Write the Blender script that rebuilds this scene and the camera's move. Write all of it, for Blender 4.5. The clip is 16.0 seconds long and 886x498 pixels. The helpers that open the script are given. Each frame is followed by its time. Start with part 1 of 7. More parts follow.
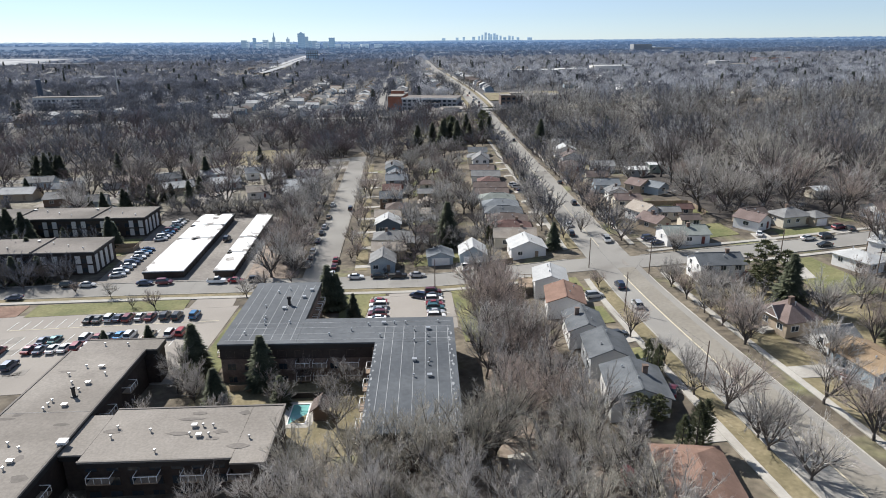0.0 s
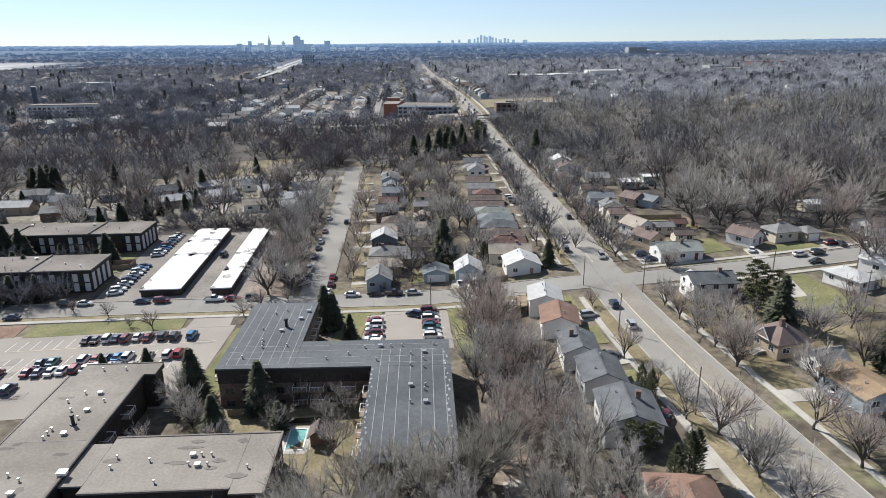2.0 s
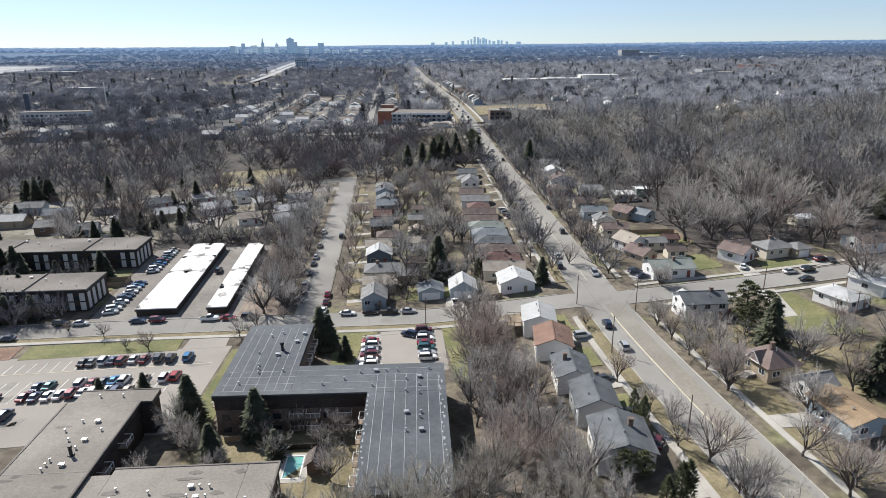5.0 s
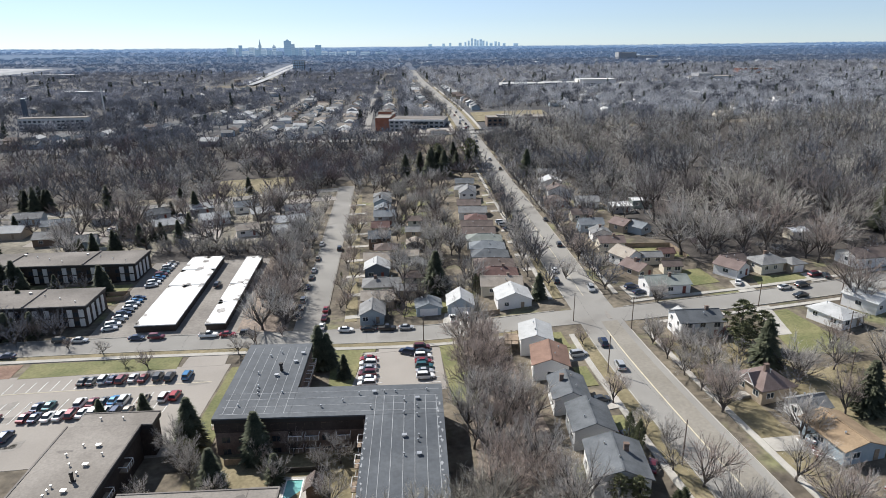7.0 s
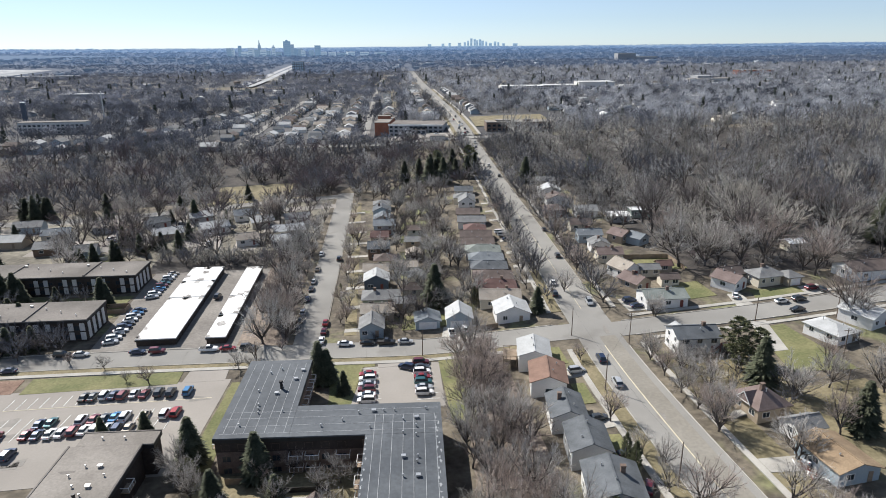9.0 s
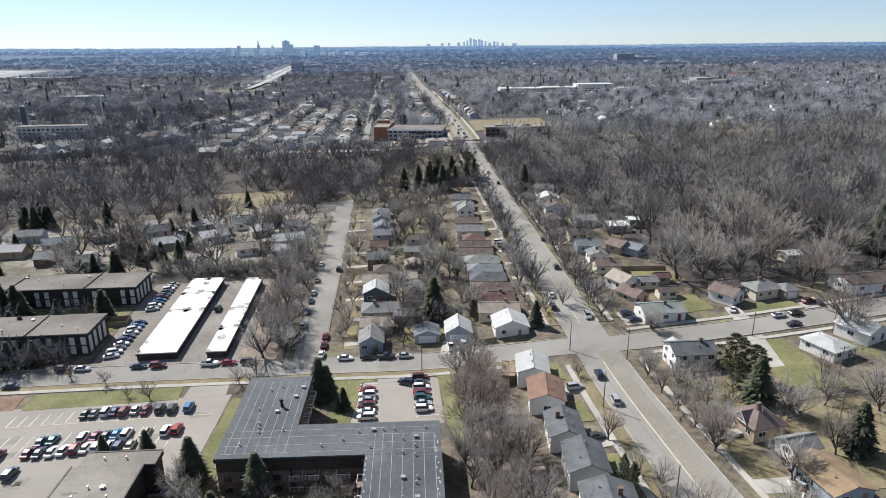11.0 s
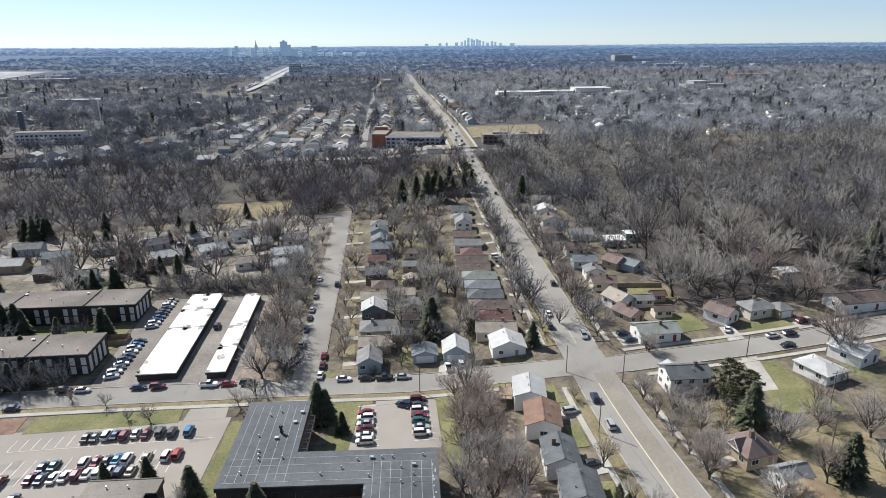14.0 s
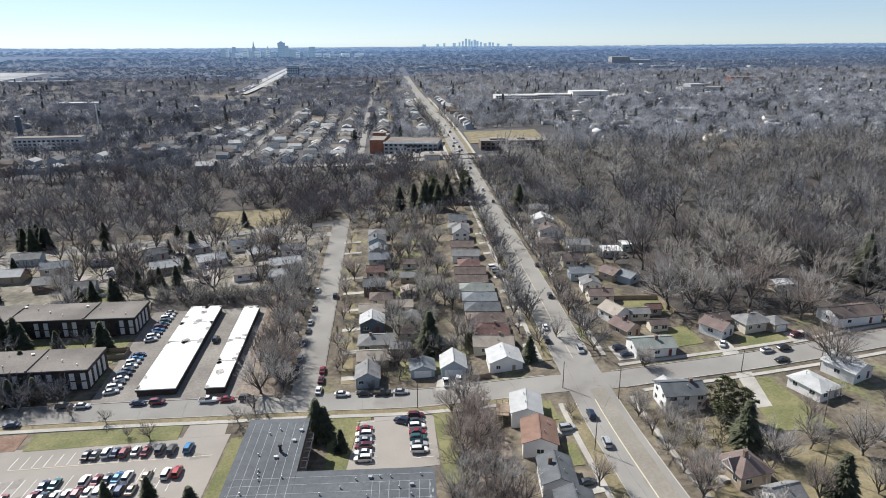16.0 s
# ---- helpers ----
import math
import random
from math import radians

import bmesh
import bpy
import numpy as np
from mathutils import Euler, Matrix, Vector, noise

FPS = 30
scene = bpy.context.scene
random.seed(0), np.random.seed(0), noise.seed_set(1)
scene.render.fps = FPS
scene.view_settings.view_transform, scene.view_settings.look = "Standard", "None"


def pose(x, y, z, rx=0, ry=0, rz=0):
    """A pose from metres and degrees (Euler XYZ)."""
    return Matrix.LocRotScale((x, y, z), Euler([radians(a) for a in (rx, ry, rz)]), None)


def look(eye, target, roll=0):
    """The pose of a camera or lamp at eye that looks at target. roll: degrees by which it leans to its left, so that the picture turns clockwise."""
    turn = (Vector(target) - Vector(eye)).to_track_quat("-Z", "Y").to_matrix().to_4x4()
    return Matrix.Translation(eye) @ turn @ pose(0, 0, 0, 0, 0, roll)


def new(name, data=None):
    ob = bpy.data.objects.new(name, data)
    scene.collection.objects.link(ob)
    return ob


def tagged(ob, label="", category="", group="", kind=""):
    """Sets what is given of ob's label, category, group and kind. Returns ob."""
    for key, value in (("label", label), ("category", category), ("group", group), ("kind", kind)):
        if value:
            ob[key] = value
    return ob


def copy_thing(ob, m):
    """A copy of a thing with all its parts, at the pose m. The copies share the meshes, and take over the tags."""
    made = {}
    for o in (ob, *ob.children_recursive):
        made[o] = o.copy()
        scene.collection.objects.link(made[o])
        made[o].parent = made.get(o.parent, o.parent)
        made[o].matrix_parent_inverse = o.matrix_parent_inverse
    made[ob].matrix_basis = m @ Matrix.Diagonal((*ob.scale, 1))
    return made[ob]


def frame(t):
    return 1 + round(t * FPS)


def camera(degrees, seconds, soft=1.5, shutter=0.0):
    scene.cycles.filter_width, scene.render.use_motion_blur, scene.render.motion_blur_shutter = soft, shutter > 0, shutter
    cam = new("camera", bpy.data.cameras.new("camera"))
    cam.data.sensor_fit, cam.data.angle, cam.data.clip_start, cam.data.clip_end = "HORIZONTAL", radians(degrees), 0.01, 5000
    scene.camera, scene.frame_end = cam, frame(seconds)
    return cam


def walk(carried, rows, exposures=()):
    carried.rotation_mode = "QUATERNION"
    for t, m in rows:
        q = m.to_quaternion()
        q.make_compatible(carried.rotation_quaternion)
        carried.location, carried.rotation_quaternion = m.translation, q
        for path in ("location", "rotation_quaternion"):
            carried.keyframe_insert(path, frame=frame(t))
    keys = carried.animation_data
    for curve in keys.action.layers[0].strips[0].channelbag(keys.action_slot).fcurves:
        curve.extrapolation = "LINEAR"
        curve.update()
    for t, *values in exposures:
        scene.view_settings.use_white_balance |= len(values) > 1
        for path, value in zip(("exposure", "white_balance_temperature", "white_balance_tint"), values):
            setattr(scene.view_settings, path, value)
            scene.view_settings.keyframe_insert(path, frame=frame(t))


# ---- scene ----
cam = camera(68.97, 16.0, soft=0.95)
PATH = [
    (0, 0.000, 0.000, 58.000, 72.055, 0.320, -6.221),
    (0.5, 0.029, 0.016, 59.057, 72.083, 0.369, -6.316),
    (1, 0.080, 0.023, 60.210, 72.134, 0.388, -6.410),
    (1.5, 0.132, 0.026, 61.317, 72.178, 0.387, -6.493),
    (2, 0.179, 0.034, 62.438, 72.208, 0.395, -6.595),
    (2.5, 0.214, 0.060, 63.500, 72.249, 0.399, -6.682),
    (3, 0.218, 0.104, 64.353, 72.264, 0.403, -6.771),
    (3.5, 0.195, 0.161, 64.942, 72.250, 0.399, -6.849),
    (4, 0.171, 0.217, 65.563, 72.229, 0.406, -6.940),
    (6.5, 0.144, 0.446, 70.902, 72.382, 0.388, -7.341),
    (7, 0.166, 0.484, 71.957, 72.358, 0.381, -7.363),
    (7.5, 0.205, 0.520, 73.005, 72.350, 0.371, -7.390),
    (8, 0.247, 0.568, 74.049, 72.342, 0.361, -7.397),
    (8.5, 0.285, 0.632, 75.109, 72.329, 0.360, -7.398),
    (9, 0.315, 0.700, 76.207, 72.311, 0.347, -7.415),
    (11.5, 0.406, 1.085, 81.803, 72.222, 0.309, -7.505),
    (12, 0.424, 1.170, 82.932, 72.211, 0.286, -7.534),
    (12.5, 0.442, 1.262, 83.988, 72.186, 0.258, -7.554),
    (13, 0.464, 1.333, 85.055, 72.168, 0.242, -7.573),
    (13.5, 0.483, 1.381, 86.107, 72.155, 0.244, -7.610),
    (14, 0.496, 1.407, 87.207, 72.144, 0.245, -7.666),
    (14.5, 0.512, 1.414, 88.327, 72.145, 0.243, -7.715),
    (15, 0.538, 1.421, 89.574, 72.145, 0.234, -7.768),
    (15.5, 0.555, 1.427, 90.745, 72.132, 0.238, -7.820),
    (16, 0.576, 1.428, 92.000, 72.138, 0.218, -7.864),
]
walk(cam, [(t, pose(x, y, z, rx, ry, rz)) for t, x, y, z, rx, ry, rz in PATH], exposures=[(0, 0.52), (16, 0.52)])

# ---- light ----
SUN_AZ, SUN_EL = -38.0, 41.0
world = bpy.data.worlds.new("sky")
scene.world = world
world.use_nodes = True
wn = world.node_tree
sky = wn.nodes.new("ShaderNodeTexSky")
sky.sky_type = "NISHITA"
sky.sun_disc = False
sky.sun_elevation, sky.sun_rotation = radians(SUN_EL), radians(SUN_AZ)
sky.air_density, sky.dust_density, sky.ozone_density = 1.0, 0.3, 2.0
sky.altitude = 2500
soft = wn.nodes.new("ShaderNodeHueSaturation")
soft.inputs["Saturation"].default_value = 0.68
wn.links.new(sky.outputs[0], soft.inputs["Color"])
cool = wn.nodes.new("ShaderNodeMix")
cool.data_type, cool.blend_type = "RGBA", "MULTIPLY"
cool.inputs[0].default_value, cool.inputs[7].default_value = 1.0, (0.85, 0.975, 1.15, 1)
wn.links.new(soft.outputs[0], cool.inputs[6])
veil = wn.nodes.new("ShaderNodeMix")
veil.data_type, veil.blend_type = "RGBA", "MIX"
veil.inputs[0].default_value, veil.inputs[7].default_value = 0.10, (6.8, 8.2, 9.6, 1)
wn.links.new(cool.outputs[2], veil.inputs[6])
wn.links.new(veil.outputs[2], wn.nodes["Background"].inputs[0])
wn.nodes["Background"].inputs[1].default_value = 0.071
sun = new("sun", bpy.data.lights.new("sun", "SUN"))
sun.data.energy, sun.data.angle, sun.data.color = 4.9, radians(0.53), (1.0, 0.965, 0.915)
sa, se = radians(SUN_AZ), radians(SUN_EL)
sun.matrix_world = look((math.sin(sa) * math.cos(se) * 300, math.cos(sa) * math.cos(se) * 300, math.sin(se) * 300), (0, 0, 0))


# ---- materials ----
def surf(name, dark, light, scale=0.5, rough=0.9, fine=6.0, fine_amount=0.25, bump=0.0, vary=0.0, coords="world", metal=0.0, stain=None, stain_at=0.62, spec=0.3):
    """Two-scale noise between two colours, an optional third stain colour, per-object variation of brightness."""
    m = bpy.data.materials.new(name)
    m.use_nodes = True
    nt = m.node_tree
    b = nt.nodes["Principled BSDF"]
    b.inputs["Roughness"].default_value, b.inputs["Metallic"].default_value = rough, metal
    b.inputs["Specular IOR Level"].default_value = spec
    if coords == "world":
        src = nt.nodes.new("ShaderNodeNewGeometry").outputs["Position"]
    else:
        src = nt.nodes.new("ShaderNodeTexCoord").outputs["Object"]

    def noise_at(s, detail):
        n = nt.nodes.new("ShaderNodeTexNoise")
        n.inputs["Scale"].default_value, n.inputs["Detail"].default_value = s, detail
        nt.links.new(src, n.inputs["Vector"])
        return n.outputs["Fac"]

    def mixed(kind, fac, a, c):
        x = nt.nodes.new("ShaderNodeMix")
        x.data_type, x.blend_type = "RGBA", kind
        for socket, value in ((x.inputs[0], fac), (x.inputs[6], a), (x.inputs[7], c)):
            if hasattr(value, "node"):
                nt.links.new(value, socket)
            elif isinstance(value, (int, float)):
                socket.default_value = value
            else:
                socket.default_value = (*value, 1)
        return x.outputs[2]

    def ramp(value, lo, hi):
        r = nt.nodes.new("ShaderNodeMapRange")
        r.inputs[1].default_value, r.inputs[2].default_value = lo, hi
        nt.links.new(value, r.inputs[0])
        return r.outputs[0]

    big, small = noise_at(scale, 3), noise_at(fine, 4)
    col = mixed("MIX", ramp(big, 0.32, 0.68), dark, light)
    if stain:
        col = mixed("MIX", ramp(noise_at(scale * 0.6 + 0.013, 5), stain_at, stain_at + 0.12), col, stain)
    grey = nt.nodes.new("ShaderNodeCombineColor")
    g = ramp(small, 0.25, 0.75)
    k = nt.nodes.new("ShaderNodeMapRange")
    k.inputs[3].default_value, k.inputs[4].default_value = 1 - fine_amount, 1 + fine_amount
    nt.links.new(g, k.inputs[0])
    f = k.outputs[0]
    if vary:
        info = nt.nodes.new("ShaderNodeObjectInfo")
        v = nt.nodes.new("ShaderNodeMapRange")
        v.inputs[3].default_value, v.inputs[4].default_value = 1 - vary, 1 + vary
        nt.links.new(info.outputs["Random"], v.inputs[0])
        mul = nt.nodes.new("ShaderNodeMath")
        mul.operation = "MULTIPLY"
        nt.links.new(f, mul.inputs[0])
        nt.links.new(v.outputs[0], mul.inputs[1])
        f = mul.outputs[0]
    for i in range(3):
        nt.links.new(f, grey.inputs[i])
    col = mixed("MULTIPLY", 1.0, col, grey.outputs[0])
    nt.links.new(col, b.inputs["Base Color"])
    if bump:
        bp = nt.nodes.new("ShaderNodeBump")
        bp.inputs["Strength"].default_value, bp.inputs["Distance"].default_value = bump, 0.05
        nt.links.new(small, bp.inputs["Height"])
        nt.links.new(bp.outputs[0], b.inputs["Normal"])
    return m


def island_tint(m, amount):
    """Lets the brightness of each loose piece in a joined mesh differ."""
    nt = m.node_tree
    b = nt.nodes["Principled BSDF"]
    old = b.inputs["Base Color"].links[0].from_socket
    geo = nt.nodes.new("ShaderNodeNewGeometry")
    mr = nt.nodes.new("ShaderNodeMapRange")
    mr.inputs[3].default_value, mr.inputs[4].default_value = 1 - amount, 1 + amount
    nt.links.new(geo.outputs["Random Per Island"], mr.inputs[0])
    cc = nt.nodes.new("ShaderNodeCombineColor")
    for i in range(3):
        nt.links.new(mr.outputs[0], cc.inputs[i])
    x = nt.nodes.new("ShaderNodeMix")
    x.data_type, x.blend_type = "RGBA", "MULTIPLY"
    x.inputs[0].default_value = 1
    nt.links.new(old, x.inputs[6])
    nt.links.new(cc.outputs[0], x.inputs[7])
    nt.links.new(x.outputs[2], b.inputs["Base Color"])
    return m


def tree_tint(m, amount):
    """Lets whole trees of a joined wood differ in brightness."""
    nt = m.node_tree
    b = nt.nodes["Principled BSDF"]
    old = b.inputs["Base Color"].links[0].from_socket
    at = nt.nodes.new("ShaderNodeAttribute")
    at.attribute_name = "tone"
    mr = nt.nodes.new("ShaderNodeMapRange")
    mr.inputs[3].default_value, mr.inputs[4].default_value = 1 - amount, 1 + amount
    nt.links.new(at.outputs["Fac"], mr.inputs[0])
    cc = nt.nodes.new("ShaderNodeCombineColor")
    for i in range(3):
        nt.links.new(mr.outputs[0], cc.inputs[i])
    x = nt.nodes.new("ShaderNodeMix")
    x.data_type, x.blend_type = "RGBA", "MULTIPLY"
    x.inputs[0].default_value = 1
    nt.links.new(old, x.inputs[6])
    nt.links.new(cc.outputs[0], x.inputs[7])
    nt.links.new(x.outputs[2], b.inputs["Base Color"])
    return m


def twiggy(m, share=0.32):
    """Round twigs scatter light on to both their sides."""
    nt = m.node_tree
    b = nt.nodes["Principled BSDF"]
    tl = nt.nodes.new("ShaderNodeBsdfTranslucent")
    nt.links.new(b.inputs["Base Color"].links[0].from_socket, tl.inputs["Color"])
    mx = nt.nodes.new("ShaderNodeMixShader")
    mx.inputs[0].default_value = share
    nt.links.new(b.outputs[0], mx.inputs[1])
    nt.links.new(tl.outputs[0], mx.inputs[2])
    nt.links.new(mx.outputs[0], nt.nodes["Material Output"].inputs[0])
    return m


def plain(name, col, rough=0.6, metal=0.0, spec=0.5):
    return surf(name, tuple(c * 0.93 for c in col), tuple(min(1, c * 1.07) for c in col), 0.8, rough, 9.0, 0.06, coords="object", metal=metal, spec=spec)


M_GROUND = surf("dry_ground", (0.085, 0.072, 0.057), (0.19, 0.162, 0.12), 0.11, 0.95, 0.7, 0.4, 0.4, stain=(0.165, 0.165, 0.085), stain_at=0.58)
M_LAWN = surf("spring_lawn", (0.15, 0.13, 0.075), (0.25, 0.21, 0.13), 0.22, 0.95, 1.6, 0.25, 0.3)
M_GREEN = surf("green_lawn", (0.125, 0.135, 0.058), (0.205, 0.193, 0.095), 0.15, 0.95, 1.6, 0.25, 0.3)
# Leaf litter, with shade under the woods put into its dark colour.
M_LITTER_SHADE = surf("shaded_leaf_litter", (0.04, 0.036, 0.034), (0.085, 0.075, 0.066), 0.13, 0.95, 1.2, 0.4, 0.5)
M_BRUSH = surf("dry_brush_floor", (0.13, 0.105, 0.085), (0.27, 0.22, 0.18), 0.14, 0.95, 1.2, 0.4, 0.5)
M_MULCH = surf("mulch_bed", (0.16, 0.10, 0.075), (0.24, 0.16, 0.12), 0.3, 0.95, 2.0, 0.3, 0.4)
M_ROAD = surf("worn_asphalt", (0.225, 0.216, 0.20), (0.29, 0.28, 0.258), 0.06, 0.95, 3.5, 0.06, 0.03, stain=(0.185, 0.174, 0.158), stain_at=0.6, spec=0.15)
M_LOT = surf("lot_asphalt", (0.265, 0.242, 0.215), (0.335, 0.308, 0.276), 0.05, 0.95, 3.0, 0.06, 0.03, stain=(0.20, 0.185, 0.17), stain_at=0.62)
M_CONC = surf("concrete_walk", (0.33, 0.312, 0.28), (0.43, 0.41, 0.37), 0.2, 0.9, 2.0, 0.1, 0.1)
M_PAINT_W = plain("white_road_paint", (0.62, 0.62, 0.60), 0.8)
M_PAINT_Y = plain("yellow_road_paint", (0.53, 0.475, 0.35), 0.9)
M_MEMB = surf("dark_roof_membrane", (0.062, 0.070, 0.080), (0.105, 0.115, 0.125), 0.09, 0.75, 1.2, 0.2, 0.1, stain=(0.15, 0.155, 0.16), stain_at=0.64)
M_SEAM = surf("pale_seam_tape", (0.24, 0.25, 0.26), (0.36, 0.37, 0.38), 0.4, 0.7, 2.0, 0.2)
M_GRAVEL = surf("tan_gravel_roof", (0.195, 0.176, 0.154), (0.29, 0.265, 0.235), 0.08, 0.95, 2.5, 0.16, 0.2, stain=(0.14, 0.124, 0.11), stain_at=0.62)
M_GREYROOF = surf("grey_gravel_roof", (0.13, 0.118, 0.105), (0.215, 0.195, 0.175), 0.08, 0.95, 2.0, 0.18, 0.2, stain=(0.10, 0.09, 0.085), stain_at=0.64)
M_WHITEROOF = surf("white_coated_roof", (0.66, 0.655, 0.64), (0.80, 0.795, 0.78), 0.12, 0.6, 0.8, 0.05, stain=(0.42, 0.39, 0.35), stain_at=0.64)
M_BROWN = surf("dark_brown_siding", (0.040, 0.030, 0.025), (0.065, 0.05, 0.042), 0.4, 0.85, 2.0, 0.2)
M_FASCIA = plain("black_brown_fascia", (0.022, 0.019, 0.018), 0.6)
M_BRICK = surf("brown_brick", (0.14, 0.10, 0.08), (0.22, 0.165, 0.135), 0.5, 0.9, 3.0, 0.25, 0.2)
M_REDBRICK = surf("red_brick", (0.30, 0.12, 0.075), (0.40, 0.17, 0.11), 0.2, 0.9, 2.0, 0.2)
M_PANEL = plain("pale_stucco_panel", (0.62, 0.60, 0.57), 0.85)
M_METAL = plain("galvanised_metal", (0.55, 0.55, 0.54), 0.35, 0.7)
M_WHITE = plain("white_paint", (0.80, 0.79, 0.77), 0.55)
M_WOOD = surf("weathered_wood", (0.22, 0.17, 0.12), (0.32, 0.25, 0.19), 0.6, 0.85, 5.0, 0.25, coords="object")
M_POLE = surf("pole_wood", (0.12, 0.09, 0.07), (0.19, 0.15, 0.12), 0.6, 0.9, 5.0, 0.2, coords="object")
M_REDWOOD = surf("red_stained_wood", (0.15, 0.048, 0.038), (0.22, 0.07, 0.055), 0.6, 0.75, 4.0, 0.2, coords="object")
M_WATER = plain("pool_water", (0.20, 0.47, 0.44), 0.08)
M_WIRE = plain("black_cable", (0.03, 0.03, 0.03), 0.6)
M_GLASS = bpy.data.materials.new("window_glass")
M_GLASS.use_nodes = True
gb = M_GLASS.node_tree.nodes["Principled BSDF"]
gb.inputs["Base Color"].default_value, gb.inputs["Roughness"].default_value, gb.inputs["Metallic"].default_value = (0.035, 0.045, 0.055, 1), 0.08, 0.0


# ---- mesh helpers ----
class Mesh:
    """A heap of vertices and faces."""

    def __init__(self):
        self.v, self.f = [], []

    def add(self, verts, faces):
        n = len(self.v)
        self.v += [tuple(p) for p in verts]
        self.f += [tuple(i + n for i in q) for q in faces]
        return self

    def box(self, x0, x1, y0, y1, z0, z1):
        return self.add([(x0, y0, z0), (x1, y0, z0), (x1, y1, z0), (x0, y1, z0), (x0, y0, z1), (x1, y0, z1), (x1, y1, z1), (x0, y1, z1)],
                        [(0, 3, 2, 1), (4, 5, 6, 7), (0, 1, 5, 4), (1, 2, 6, 5), (2, 3, 7, 6), (3, 0, 4, 7)])

    def tube(self, a, b, r0, r1, sides=6, cap=True):
        a, b = Vector(a), Vector(b)
        d = (b - a).normalized()
        u = d.orthogonal().normalized()
        w = d.cross(u)
        ring = [(math.cos(2 * math.pi * i / sides), math.sin(2 * math.pi * i / sides)) for i in range(sides)]
        verts = [a + (u * c + w * s) * r0 for c, s in ring] + [b + (u * c + w * s) * r1 for c, s in ring]
        faces = [(i, (i + 1) % sides, sides + (i + 1) % sides, sides + i) for i in range(sides)]
        if cap:
            faces += [tuple(range(sides - 1, -1, -1)), tuple(range(sides, 2 * sides))]
        return self.add(verts, faces)

    def loft(self, rings):
        """Closed rings of equal length, skinned one to the next and capped."""
        n = len(rings[0])
        verts = [p for r in rings for p in r]
        faces = []
        for k in range(len(rings) - 1):
            for i in range(n):
                j = (i + 1) % n
                faces.append((k * n + i, k * n + j, (k + 1) * n + j, (k + 1) * n + i))
        faces += [tuple(range(n - 1, -1, -1)), tuple(range((len(rings) - 1) * n, len(rings) * n))]
        return self.add(verts, faces)


def data_of(name, m, mat, smooth=False):
    me = bpy.data.meshes.new(name)
    me.from_pydata(m.v, [], m.f)
    me.materials.append(mat)
    if smooth:
        me.shade_smooth()
    return me


def part(name, m, mat, parent=None, label="", smooth=False):
    me = m if isinstance(m, bpy.types.Mesh) else data_of(name, m, mat, smooth)
    ob = new(name, me)
    if parent:
        ob.parent = parent
    if label:
        tagged(ob, label)
    return ob


def thing(name, m, label, category, group="", kind=""):
    ob = new(name)
    ob.empty_display_size = 0.5
    ob.matrix_world = m
    return tagged(ob, label, category, group, kind)


# ---- terrain ----
BX, BZ = zip((-600, -7), (-300, -5.5), (-90, -4.2), (-40, -3.5), (0, -2.7), (22, -1.8), (40, 0.8), (55, 2.7), (75, 3.6), (115, 5.4), (200, 7.5), (400, 10), (800, 12))


def gz(x, y):
    """Height of the land: low in the west, a bank up to the avenue, rising slowly into the distance."""
    b = sum(np.interp(x + o, BX, BZ) for o in (-8, -4, 0, 4, 8)) / 5
    n = np.clip((140 - y) * 0.02, 0, 2.2)
    t = np.clip((y - 300) / 250, 0, 1)
    r = np.hypot(x, y)
    return b / (1 + np.maximum(r - 700, 0) / 600) + n + 6 * t * t * (3 - 2 * t) + 40 * np.maximum(r - 1200, 0) / 3700


def spread(lo, hi, step, far_lo, far_hi, grow=1.13):
    a = list(np.arange(lo, hi + step / 2, step))
    s = step
    while a[-1] < far_hi:
        s *= grow
        a.append(min(a[-1] + s, far_hi))
    s = step
    while a[0] > far_lo:
        s *= grow
        a.insert(0, max(a[0] - s, far_lo))
    return np.array(a)


def raw_mesh(name, verts, faces_flat, sizes, mat, smooth=False):
    """A mesh straight from number arrays."""
    me = bpy.data.meshes.new(name)
    me.vertices.add(len(verts))
    me.vertices.foreach_set("co", np.asarray(verts, np.float32).ravel())
    me.loops.add(len(faces_flat))
    me.loops.foreach_set("vertex_index", np.asarray(faces_flat, np.int32))
    starts = np.concatenate([[0], np.cumsum(sizes)[:-1]]).astype(np.int32)
    me.polygons.add(len(sizes))
    me.polygons.foreach_set("loop_start", starts)
    me.update(calc_edges=True)
    me.materials.append(mat)
    if smooth:
        me.shade_smooth()
    return me


gx, gy = spread(-160, 200, 4, -4200, 4200), spread(20, 344, 4, -1500, 4880)
XX, YY = np.meshgrid(gx, gy)
nx, ny = len(gx), len(gy)
idx = np.arange(nx * ny).reshape(ny, nx)
quads = np.stack([idx[:-1, :-1], idx[:-1, 1:], idx[1:, 1:], idx[1:, :-1]], -1).reshape(-1)
ground = new("ground", raw_mesh("ground", np.stack([XX, YY, gz(XX, YY)], -1).reshape(-1, 3), quads, [4] * (len(quads) // 4), M_GROUND, True))
tagged(ground, "dry tan and brown early spring ground", "ground", kind="structure")

KEEP_OFF = []


